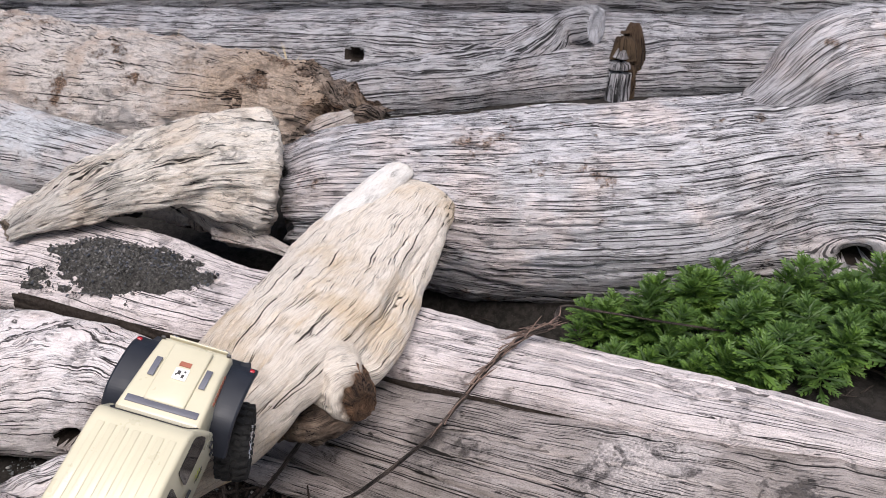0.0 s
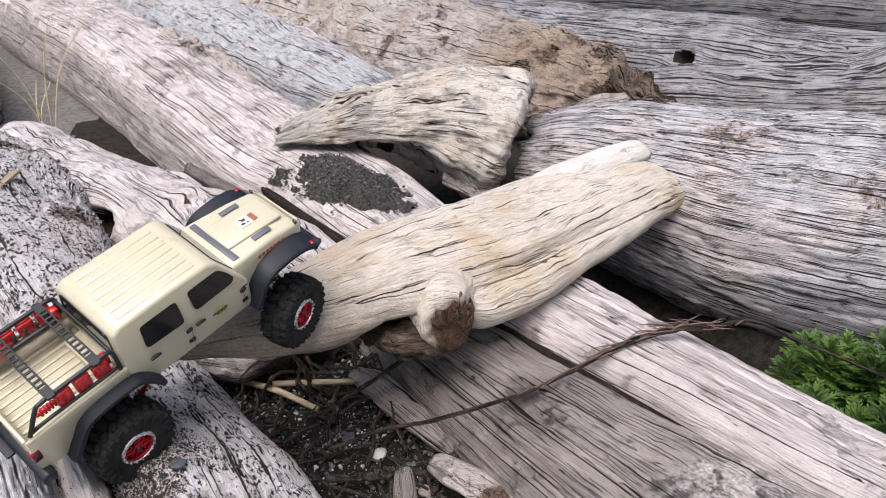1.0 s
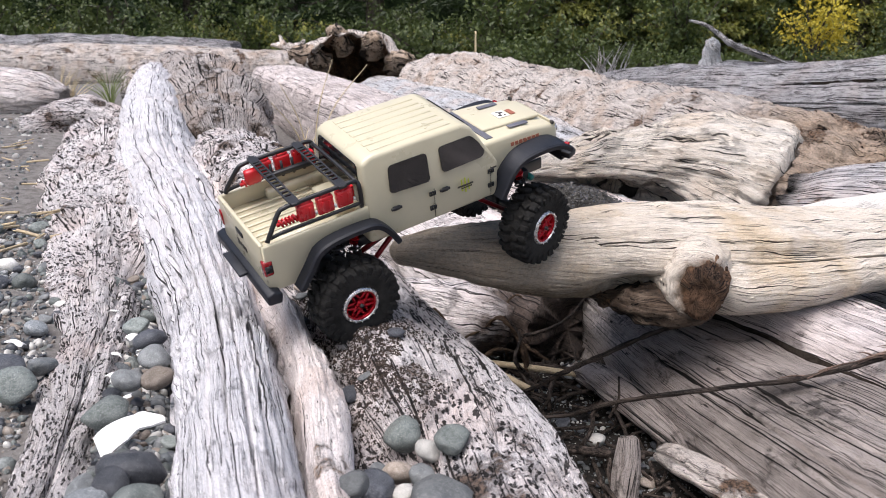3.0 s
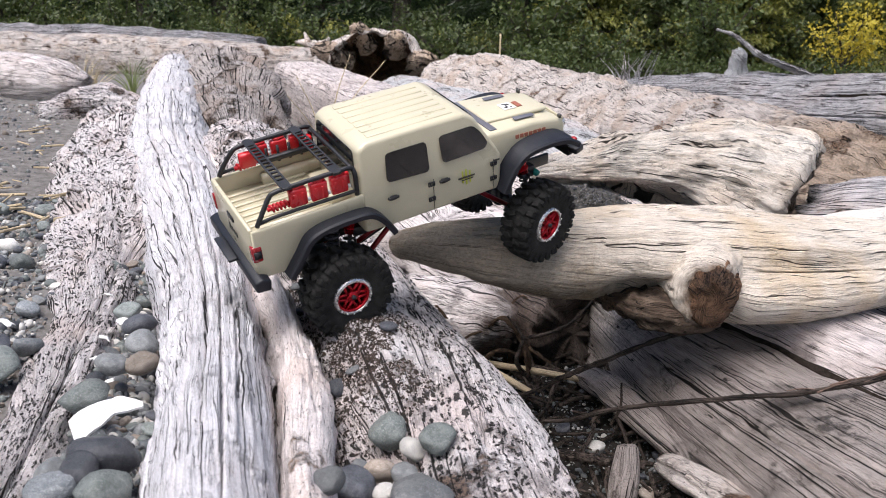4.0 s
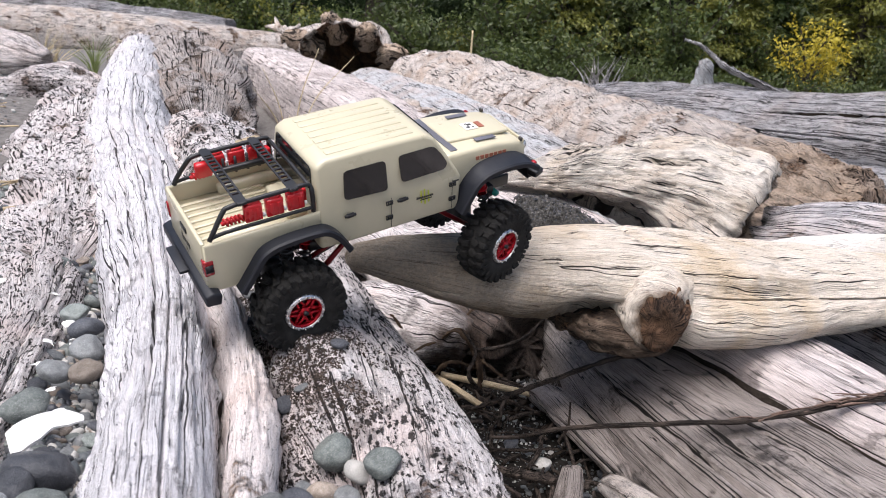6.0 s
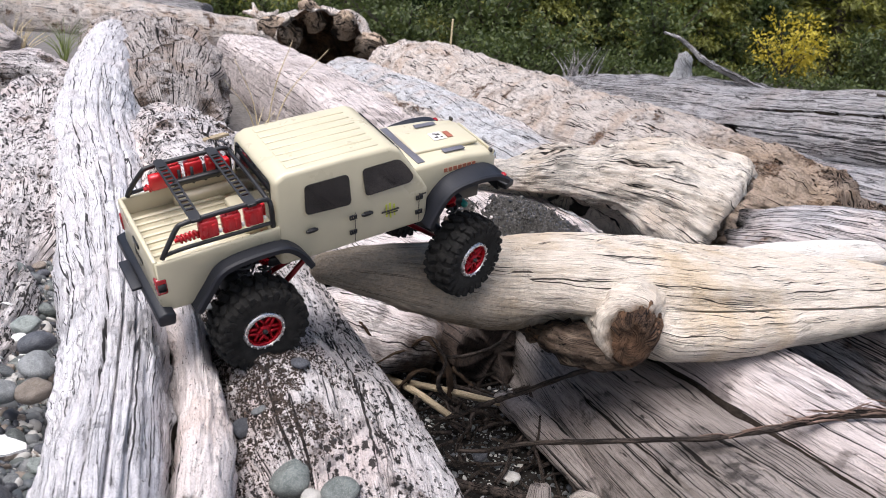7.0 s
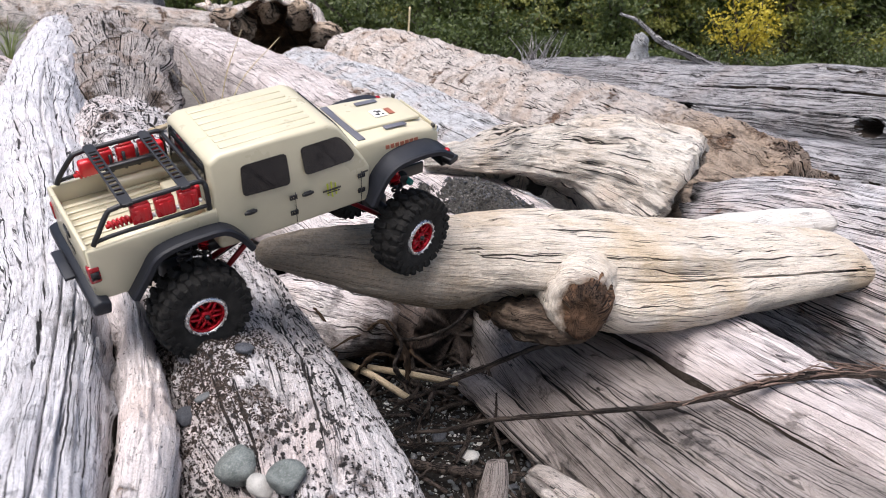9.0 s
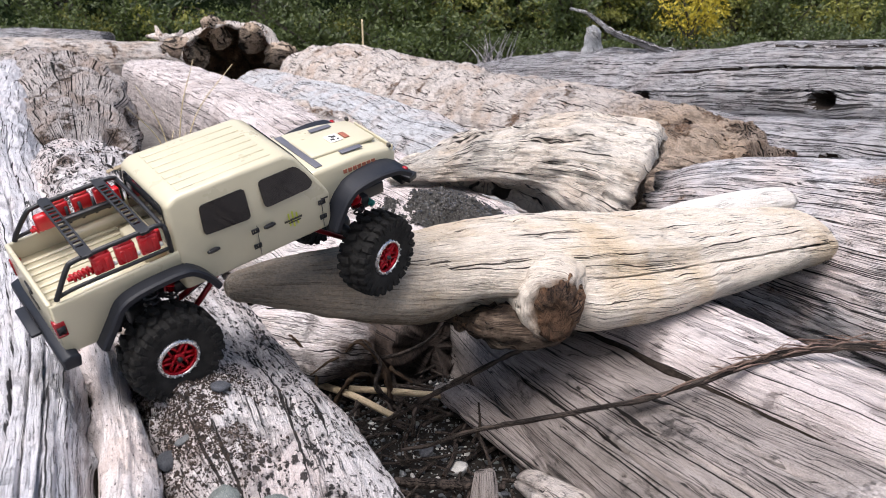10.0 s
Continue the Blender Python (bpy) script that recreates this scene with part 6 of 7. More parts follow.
sp = np.column_stack([sp, ground_height(sp[:, 0], sp[:, 1]) + 0.001])
bm = bmesh.new()
bmesh.ops.create_icosphere(bm, subdivisions=2, radius=1.0)
MID_V = np.array([v.co[:] for v in bm.verts])
MID_F = np.array([[v.index for v in f.verts] for f in bm.faces])
bm.free()
gravel2 = scatter("gravel", sp, 0.0018 + 0.0030 * r2.rand(n) ** 2, STONES, 31, "small rounded grey pebbles between the logs", "gravel", base=(MID_V, MID_F), rough=0.04)
gravel2.data.polygons.foreach_set("use_smooth", np.ones(len(gravel2.data.polygons), bool))
n = 15000
sp = np.column_stack([r2.uniform(-0.10, 0.24, n), r2.uniform(0.25, 0.95, n)])
sp = np.column_stack([sp, ground_height(sp[:, 0], sp[:, 1])])
scatter("gravel", sp, 0.0006 + 0.0024 * r2.rand(n) ** 4, STONES[:3] + [STONES[2], STONES[4]], 4, "dark grit and small stones in the gap", "gravel")
n = 9000
sp = np.column_stack([r2.uniform(-1.5, -0.40, n), r2.uniform(0.45, 2.6, n)])
sp = sp[sp[:, 0] < -0.36 - 0.45 * (sp[:, 1] - 0.45)]
sp = np.column_stack([sp, ground_height(sp[:, 0], sp[:, 1])])
scatter("gravel", sp, 0.0012 + 0.0050 * r2.rand(len(sp)) ** 4, STONES, 8, "scattered small stones on the grey sand", "gravel", base=(MID_V, MID_F), rough=0.05)
# crumbs of sand caught on the pitted log's rotten top
n = 26000
a = r2.rand(n)
cx, cy = -0.055 - 0.085 * a + 0.024 * r2.normal(size=n), 0.42 + 0.22 * a + 0.02 * r2.normal(size=n)
keep = fbm(stack(cx * 26, cy * 26, 0 * cx), 3, 41) > 0.07 - 0.40 * np.exp(-(((cx + 0.10) / 0.03) ** 2 + ((cy - 0.50) / 0.05) ** 2))
cx, cy = cx[keep], cy[keep]
tops = [drop_on(x, y, pitted_log) for x, y in zip(cx, cy)]
ok = [i for i, t in enumerate(tops) if t is not None]
GRIT_DARK = [speckled("brown_grit", (0.03, 0.021, 0.016), (0.075, 0.052, 0.04), (0.16, 0.12, 0.10), 300, 0.9)]
scatter("sand", np.array([(cx[i], cy[i], tops[i]) for i in ok]), 0.0003 + 0.0006 * r2.rand(len(ok)) ** 3, GRIT_DARK, 6, "dark sand and crumbs caught on the pitted log", "sand")
# the mound of dark sand on the long flattened log
mu, mv = np.meshgrid(np.linspace(-1, 1, 90), np.linspace(-1, 1, 70), indexing="xy")
mr = np.sqrt(mu**2 + mv**2) + 0.45 * fbm(stack(mu * 2.6, mv * 2.6, 0 * mu), 4, 12)
ca, sa = math.cos(radians(-62)), math.sin(radians(-62))
mx, my = 0.168 + ca * mu * 0.135 - sa * mv * 0.062, 1.050 + sa * mu * 0.135 + ca * mv * 0.062
mz = 0.095 + 0.037 * np.clip(1 - mr**2, -0.4, 1) + 0.006 * fbm(stack(mx * 60, my * 60, 0 * mx), 3, 13) + 0.003 * fbm(stack(mx * 220, my * 220, 0 * mx), 2, 14)
mi = np.arange(mu.size).reshape(mu.shape)
mf = np.stack([mi[:-1, :-1], mi[:-1, 1:], mi[1:, 1:], mi[1:, :-1]], -1).reshape(-1, 4)
DARK_SAND = speckled("damp_dark_sand", (0.030, 0.028, 0.026), (0.085, 0.08, 0.072), (0.30, 0.28, 0.26), 240, 0.95, 0.002, 0.2)
tagged(new("sand_mound", mesh_of("sand_mound", stack(mx, my, mz).reshape(-1, 3), mf, [DARK_SAND])), "small mound of dark crumbly sand on the flattened log", "sand")
sel = r2.randint(0, mu.size, 5200)
pts = stack(mx, my, mz).reshape(-1, 3)[sel] + r2.normal(size=(5200, 3)) * (0.004, 0.004, 0.0008)
scatter("sand", pts[pts[:, 2] > 0.094], 0.0006 + 0.0014 * r2.rand(int((pts[:, 2] > 0.094).sum())) ** 2, [DARK_SAND, STONES[0], SAND], 7, "loose dark grains on the sand mound", "sand")

# a broken white shell
bm = bmesh.new()
rim = [(-2.4, 0.0), (-1.9, 0.45), (-0.5, 0.8), (0.25, 0.95), (0.45, 1.9), (1.0, 1.2), (2.2, 0.75), (2.35, 0.3), (1.6, -0.2), (0.8, -0.4), (0.2, -0.95), (-0.9, -1.4), (-1.6, -1.45), (-2.0, -0.7)]
bm.faces.new([bm.verts.new((x * 0.0085, y * 0.0095, 0)) for x, y in rim])
bmesh.ops.triangulate(bm, faces=bm.faces[:])
bmesh.ops.subdivide_edges(bm, edges=bm.edges[:], cuts=3, use_grid_fill=True)
for vtx in bm.verts:
    vtx.co.z = 0.006 - 14 * (vtx.co.x - 0.004) ** 2 - 30 * vtx.co.y**2
made = bmesh.ops.extrude_face_region(bm, geom=bm.faces[:])
bmesh.ops.translate(bm, verts=[g for g in made["geom"] if isinstance(g, bmesh.types.BMVert)], vec=(0, 0, -0.0016))
bmesh.ops.recalc_face_normals(bm, faces=bm.faces[:])
me = bpy.data.meshes.new("shell_fragment")
bm.to_mesh(me), bm.free()
me.materials.append(SHELL)
shell = new("shell_fragment", me)
shell.matrix_basis = pose(-0.199, 0.384, 0.124, 20, -4, 8) 
tagged(shell, "broken chalk white shell fragment on the pebbles", "shell")
for x, y, s in ((-0.225, 0.44, 0.006), (-0.245, 0.47, 0.007), (-0.238, 0.505, 0.0075), (-0.26, 0.51, 0.008), (-0.222, 0.405, 0.005), (-0.36, 0.42, 0.011), (-0.262, 0.545, 0.007), (-0.30, 0.60, 0.006), (-0.245, 0.515, 0.006), (-0.345, 0.53, 0.009), (-0.27, 0.575, 0.005)):
    c = new("shell_fragment", shell.data)
    c.matrix_basis = pose(x, y, 0.116, rng.uniform(-30, 30), rng.uniform(-30, 30), rng.uniform(0, 360)) @ Matrix.Diagonal((s / 0.026, s / 0.02, s / 0.026, 1))
    tagged(c, "small white shell chip among pebbles", "shell")

# ---- sticks and twigs ----
CANE = driftwood("dry_cane", (0.60, 0.49, 0.33), (0.48, 0.37, 0.23), (0.22, 0.15, 0.09), tint=(0.50, 0.40, 0.27), checks=0.3, grey=0.4)
TWIG = driftwood("dark_twig_bark", (0.11, 0.084, 0.07), (0.06, 0.046, 0.038), (0.03, 0.022, 0.018), tint=(0.13, 0.10, 0.08), checks=0.8, check_scale=300, relief=0.001)
FRAYED = driftwood("frayed_reddish_bark", (0.34, 0.235, 0.19), (0.20, 0.13, 0.10), (0.06, 0.04, 0.03), tint=(0.28, 0.18, 0.14), checks=0.8, check_scale=300, relief=0.001)
STRAW = plain("pale_straw", (0.58, 0.47, 0.29), 0.7, vary=0.25, scale=200)
for pts, rad in (([(-0.03, 0.775, 0.006), (0.02, 0.73, 0.008), (0.062, 0.683, 0.006)], 0.0036), ([(0.020, 0.735, 0.012), (0.065, 0.722, 0.012), (0.117, 0.710, 0.010)], 0.0034)):
    tagged(rod("cane_stick", pts, [rad * 0.95, rad, rad * 0.9], CANE, 10, 3, 0.06, 24), "broken dry yellow cane stick on the gravel", "stick", "cane sticks")
for nm, pts, rad, lab in (
    ("twig", [(0.050, 0.665, 0.012), (0.062, 0.650, 0.026), (0.085, 0.640, 0.045), (0.115, 0.640, 0.060), (0.170, 0.647, 0.083), (0.215, 0.645, 0.097)], [0.0017, 0.0020, 0.0023, 0.0023, 0.0021, 0.0017], "bent dark bare twig leaning under the tan branch"),
    ("twig", [(0.062, 0.602, 0.020), (0.085, 0.606, 0.020), (0.110, 0.596, 0.034), (0.137, 0.573, 0.053), (0.156, 0.560, 0.063), (0.208, 0.551, 0.075), (0.248, 0.550, 0.081), (0.296, 0.556, 0.090), (0.353, 0.560, 0.105), (0.401, 0.557, 0.112), (0.434, 0.545, 0.114), (0.52, 0.59, 0.075), (0.585, 0.575, 0.040), (0.66, 0.48, 0.022), (0.74, 0.36, 0.010)], [0.0013, 0.0017, 0.0019, 0.0019, 0.0019, 0.0020, 0.0021, 0.0024, 0.0030, 0.0034, 0.0028, 0.0020, 0.0018, 0.0016, 0.0011], "long frayed dark twig lying over the flattened log"),
    ("twig", [(0.02, 0.80, 0.02), (0.06, 0.765, 0.03), (0.10, 0.755, 0.05), (0.125, 0.765, 0.075)], [0.0018, 0.002, 0.0018, 0.0012], "small dark twig in the gap"),
    ("twig", [(-0.05, 0.79, 0.018), (0.0, 0.775, 0.020), (0.05, 0.772, 0.022)], [0.003, 0.0032, 0.0028], "short grey stick in the gap"),
    ("twig", [(0.055, 0.575, 0.008), (0.10, 0.560, 0.011), (0.14, 0.552, 0.012)], [0.0035, 0.0042, 0.003], "thick dark stick on the gravel"),
    ("twig", [(0.125, 0.62, 0.012), (0.130, 0.615, 0.03), (0.128, 0.61, 0.055)], [0.0014, 0.0012, 0.0008], "thin upright twig in the gap"),
    ("twig", [(0.06, 0.70, 0.012), (0.045, 0.69, 0.035), (0.05, 0.70, 0.055), (0.035, 0.705, 0.075)], [0.0022, 0.002, 0.0016, 0.001], "small dark twig in the gap"),
):
    pts = [(x, y, max(z, max(drop_on(x, y, beam_log) or -1, drop_on(x, y, beam_half) or -1) + 0.8 * r_)) if 0.16 < x < 0.46 else (x, y, z) for (x, y, z), r_ in zip(pts, rad)]
    tw = rod(nm, pts, rad, TWIG, 9, 5, 0.30, 140)
    tagged(tw, lab, "twig", "bare twigs")
    if len(pts) > 10:
        # loose fibres peel from its thick end
        for k in range(70):
            i = rng.choice((6, 7, 7, 8, 8, 9, 9, 9, 10))
            p, q = Vector(pts[i]), Vector(pts[i + 1])
            run = (q - p).normalized()
            p = p + (q - p) * rng.random() + Vector((rng.uniform(-0.003, 0.003), rng.uniform(-0.003, 0.003), rng.uniform(0.0, 0.004)))
            d = run * rng.choice((-1, 1)) * rng.uniform(0.012, 0.040) + Vector((rng.uniform(-0.004, 0.004), rng.uniform(-0.007, 0.007), rng.uniform(-0.002, 0.006)))
            rod("bark_fibre", [p, p + d * 0.5 + Vector((0, 0, 0.001)), p + d], [0.0009, 0.0007, 0.0003], FRAYED, 5, k, 0.1, 8, parent=tw)
# litter of small sticks and bark in the gap
LV, LF = [], []
for k in range(420):
    x, y = rng.uniform(-0.06, 0.19), rng.uniform(0.36, 0.86)
    ln, an = rng.uniform(0.012, 0.055), rng.uniform(0, math.pi)
    z = float(ground_height(np.array(x), np.array(y))) + rng.uniform(0.001, 0.014)
    d = Vector((math.cos(an), math.sin(an), rng.uniform(-0.3, 0.35))) * ln
    P, f, caps = tube([(x, y, z), (x + d.x * 0.5 + rng.uniform(-0.004, 0.004), y + d.y * 0.5, z + d.z * 0.5 + 0.002), (x + d.x, y + d.y, max(z + d.z, 0.0))], [rng.uniform(0.0006, 0.0022)] * 3, 6, k, 0.15, 8)
    o = sum(len(p) for p in LV)
    LV.append(P), LF.append(np.vstack([f + o]))
for k in range(160):
    x, y = rng.uniform(0.40, 0.95), rng.uniform(0.25, 0.85)
    ln, an = rng.uniform(0.015, 0.07), rng.uniform(0, math.pi)
    z = float(ground_height(np.array(x), np.array(y))) + rng.uniform(0.001, 0.012)
    d = Vector((math.cos(an), math.sin(an), rng.uniform(-0.2, 0.3))) * ln
    P, f, caps = tube([(x, y, z), (x + d.x * 0.5 + rng.uniform(-0.004, 0.004), y + d.y * 0.5, z + d.z * 0.5 + 0.002), (x + d.x, y + d.y, z + d.z)], [rng.uniform(0.0006, 0.0020)] * 3, 6, k, 0.15, 8)
    o = sum(len(p) for p in LV)
    LV.append(P), LF.append(np.vstack([f + o]))
litter = new("twig_litter", mesh_of("twig_litter", np.vstack(LV), np.vstack(LF), [TWIG], uv=np.random.RandomState(2).rand(np.vstack(LF).size, 2) * 0.02))
tagged(litter, "tangle of dark twigs and bark in the gap between logs", "twigs", kind="stuff")
for rows, mat, sd, lab in (
    ([(0.285, 0.36, 0.008, 0.015, 0.010), (0.232, 0.44, 0.012, 0.0175, 0.011), (0.196, 0.50, 0.013, 0.0165, 0.011), (0.166, 0.548, 0.012, 0.0145, 0.009), (0.157, 0.562, 0.010, 0.011, 0.007)], WOOD_F, 81, "pale broken plank lying on the gravel"),
    ([(0.114, 0.510, -0.012, 0.010, 0.007), (0.118, 0.520, 0.020, 0.011, 0.008), (0.119, 0.527, 0.042, 0.008, 0.006)], WOOD_C, 82, "short upright splinter of grey wood"),
    ([(0.112, 0.722, 0.010, 0.010, 0.010), (0.128, 0.690, 0.016, 0.018, 0.012), (0.150, 0.640, 0.015, 0.018, 0.012), (0.172, 0.592, 0.008, 0.012, 0.010), (0.180, 0.575, 0.002, 0.006, 0.006)], WOOD_C, 92, "low grey slab of wood beside the split log"),
    ([(0.070, 0.455, -0.01, 0.008, 0.006), (0.085, 0.470, 0.008, 0.008, 0.006), (0.105, 0.478, 0.012, 0.006, 0.005)], WOOD_F, 83, "thin brown piece of broken wood"),
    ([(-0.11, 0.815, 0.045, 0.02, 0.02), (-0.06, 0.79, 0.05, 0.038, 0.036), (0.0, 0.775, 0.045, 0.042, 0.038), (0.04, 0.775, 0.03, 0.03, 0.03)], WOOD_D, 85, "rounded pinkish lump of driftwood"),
    ([(0.33, 1.10, 0.07, 0.012, 0.010), (0.375, 1.055, 0.055, 0.018, 0.010), (0.41, 1.02, 0.03, 0.012, 0.008)], WOOD_F, 88, "loose wood shard under the stump"),
):
    tagged(log("wood_piece", rows, mat, ring=70, step=0.0025, seed=sd, lump=(22, 0.28), ridge=(160, 0.001), groove=(60, 0.003, 0.08), ends=(0.006, 0.006)), lab, "wood piece")
# gnarled roots under the tan branch
tangle = tagged(new("root_tangle"), "gnarled dark brown roots in the gap under the tan branch", "roots")
rr4 = random.Random(41)
for k in range(11):
    x, y = rr4.uniform(-0.06, 0.10), rr4.uniform(0.70, 0.84)
    hgt, lx, ly = rr4.uniform(0.02, 0.085), rr4.uniform(-0.05, 0.05), rr4.uniform(-0.05, 0.03)
    r0 = rr4.uniform(0.0010, 0.0030)
    rod("root", [(x, y, -0.01), (x + lx * 0.3 + rr4.uniform(-0.012, 0.012), y + ly * 0.3, hgt * 0.5), (x + lx * 0.7, y + ly * 0.8 + rr4.uniform(-0.01, 0.01), hgt), (x + lx * 1.3, y + ly * 1.3, hgt * rr4.uniform(0.3, 1.0))], [r0, r0 * 0.9, r0 * 0.7, r0 * 0.35], DARK_ROT, 10, k, 0.7, 60, parent=tangle)
# chips and splinters lying on the pale logs
for x, y, ln, wd, an, ob, mat in ((-0.252, 1.012, 0.055, 0.010, 72, pitted_log, CANE), (-0.093, 0.501, 0.030, 0.010, 60, pitted_log, WOOD_B), (-0.105, 0.48, 0.035, 0.004, 110, pitted_log, CANE), (-0.075, 0.52, 0.020, 0.004, 20, pitted_log, WOOD_C), (-0.29, 1.08, 0.03, 0.006, 100, pitted_log, WOOD_F)):
    z = drop_on(x, y, ob)
    if z is None:
        continue
    bm = bmesh.new()
    box(bm, (0, 0, 0), (ln, wd, wd * 0.35), bevel=wd * 0.08)
    for vtx in bm.verts:
        vtx.co.y *= 1 - 0.5 * max(0, vtx.co.x / ln) + 0.2 * math.sin(vtx.co.x * 300)
        vtx.co.z += 0.0012 * math.sin(vtx.co.x * 170 + vtx.co.y * 200)
    me = bpy.data.meshes.new("wood_splinter")
    bm.to_mesh(me), bm.free()
    me.uv_layers.new(name="grain")
    me.materials.append(mat)
    ob2 = new("wood_splinter", me)
    ob2.matrix_basis = pose(x, y, z + wd * 0.2, 4, -5, an)
    tagged(ob2, "thin pale wood splinter on the pitted log", "wood splinter", "splinters")
# straw litter on the sand
SV, SF = [], []
for k in range(80):
    if k < 45:
        y = 0.62 + 0.40 * rng.random()
        x = -0.45 - 0.42 * (y - 0.62) + rng.uniform(-0.10, 0.06)
    else:
        y = rng.uniform(0.8, 1.7)
        x = -0.55 - 0.5 * (y - 0.8) + rng.uniform(-0.2, 0.10)
    ln, an = rng.uniform(0.015, 0.06), rng.uniform(0, math.pi)
    z = float(ground_height(np.array(x), np.array(y))) + rng.uniform(0.002, 0.014)
    d = Vector((math.cos(an), math.sin(an), rng.uniform(-0.15, 0.2))) * ln
    P, f, caps = tube([(x, y, z), (x + d.x * 0.5, y + d.y * 0.5, z + d.z * 0.5), (x + d.x, y + d.y, z + d.z)], [rng.uniform(0.0008, 0.0024)] * 3, 6, k, 0.1, 6)
    o = sum(len(p) for p in SV)
    SV.append(P), SF.append(f + o)
tagged(new("straw_litter", mesh_of("straw_litter", np.vstack(SV), np.vstack(SF), [CANE], uv=np.random.RandomState(3).rand(np.vstack(SF).size, 2) * 0.02)), "dry straw and reed litter on the sand", "straw", kind="stuff")


def tuft(x, y, z, count, height, spread, mat, seed, label):
    """Blades of dry grass from one root."""
    r = random.Random(seed)
    top = new("grass_tuft")
    top.matrix_basis = pose(x, y, z)
    for k in range(count):
        a, h, lean = r.uniform(0, 2 * math.pi), height * r.uniform(0.6, 1.1), spread * r.uniform(0.3, 1.0)
        dx, dy = math.cos(a) * lean, math.sin(a) * lean
        rod("blade", [(0, 0, 0), (dx * 0.35, dy * 0.35, h * 0.6), (dx, dy, h)], [0.0016, 0.0013, 0.0005], mat, 5, k, 0, 10, parent=top)
    return tagged(top, label, "grass")


tuft(-0.31, 1.60, 0.03, 4, 0.24, 0.16, STRAW, 2, "dry straw blades growing between the logs")
tuft(-0.345, 1.68, 0.03, 2, 0.16, 0.10, STRAW, 4, "dry straw blades growing between the logs")
tuft(0.80, 2.05, 0.0, 9, 0.10, 0.07, STRAW, 6, "thin dry grass beside the dark grey log")
tuft(0.95, 1.75, 0.0, 7, 0.09, 0.06, STRAW, 8, "thin dry grass beside the dark grey log")
GREEN_GRASS = plain("olive_grass", (0.16, 0.20, 0.06), 0.7, vary=0.3, scale=40)
for k, (x, y) in enumerate(((-1.30, 2.62), (-1.22, 2.75), (-1.42, 2.80), (-1.33, 3.0), (-1.15, 2.95))):
    tuft(x, y, 0.07, 14, 0.14, 0.10, GREEN_GRASS if k % 2 else STRAW, 20 + k, "wild grass growing through the driftwood")

# ---- green plant ----
def leaf_material(name, a, b, c):
    m, nd, ln, bsdf = nodes_of(name)
    tr = m.node_tree
    geo = nd.new("ShaderNodeNewGeometry").outputs["Random Per Island"]
    ob = nd.new("ShaderNodeObjectInfo").outputs["Random"]
    col = blend(tr, span(tr, geo, 0.0, 1.0), a, b)
    col = blend(tr, calc(tr, "MULTIPLY", ob, 0.6), col, c)
    sock(bsdf, col, "Base Color")
    bsdf.inputs["Roughness"].default_value = 0.55
    tl = nd.new("ShaderNodeBsdfTranslucent")
    sock(tl, col, "Color")
    mix = nd.new("ShaderNodeMixShader")
    mix.inputs[0].default_value = 0.3
    ln.new(bsdf.outputs[0], mix.inputs[1]), ln.new(tl.outputs[0], mix.inputs[2])
    ln.new(mix.outputs[0], nd["Material Output"].inputs[0])
    return m


LEAF = leaf_material("fresh_green_leaf", (0.055, 0.115, 0.018), (0.15, 0.26, 0.04), (0.035, 0.08, 0.02))
STEM = plain("pale_green_stem", (0.20, 0.24, 0.10), 0.6)


def shoot_mesh(seed):
    """A leafy shoot: whorls of deeply cut leaves round a stem."""
    r = random.Random(seed)
    V, F = [], []

    def lobe(p, d, n, ln, wd):
        s = d.cross(n).normalized() * wd
        i = len(V)
        V.extend([p, p + d * ln * 0.5 + s + n * ln * 0.06, p + d * ln, p + d * ln * 0.5 - s + n * ln * 0.06])
        F.append((i, i + 1, i + 2)), F.append((i, i + 2, i + 3))

    H = 0.075
    for ring_, (z, count, size, tilt) in enumerate(((0.030, 7, 0.034, -5), (0.045, 7, 0.034, 8), (0.058, 7, 0.030, 22), (0.068, 6, 0.024, 42), (0.075, 5, 0.015, 62))):
        for k in range(count):
            a = 2 * math.pi * (k + 0.5 * (ring_ % 2) + r.uniform(-0.15, 0.15)) / count
            t = radians(tilt + r.uniform(-12, 12))
            d = Vector((math.cos(a) * math.cos(t), math.sin(a) * math.cos(t), math.sin(t)))
            n = Vector((-math.cos(a) * math.sin(t), -math.sin(a) * math.sin(t), math.cos(t)))
            s = d.cross(n)
            p = Vector((0, 0, z))
            L = size * r.uniform(0.85, 1.15)
            lobe(p, d, n, L, L * 0.10)
            for f in (0.38, 0.58, 0.78):
                for sg in (-1, 1):
                    dd = (d * 0.75 + s * sg * 0.62).normalized()
                    lobe(p + d * L * f, dd, n, L * (0.50 - 0.28 * f), L * 0.065)
    me = bpy.data.meshes.new("shoot")
    me.from_pydata([v[:] for v in V], [], F)
    me.materials.append(LEAF)
    return me


SHOOTS = [shoot_mesh(k) for k in range(5)]
plant = tagged(new("green_plant"), "low bushy green plant with deeply cut leaves beside the logs", "plant")
plant.matrix_basis = pose(0.815, 0.435, -0.066)
made = 0
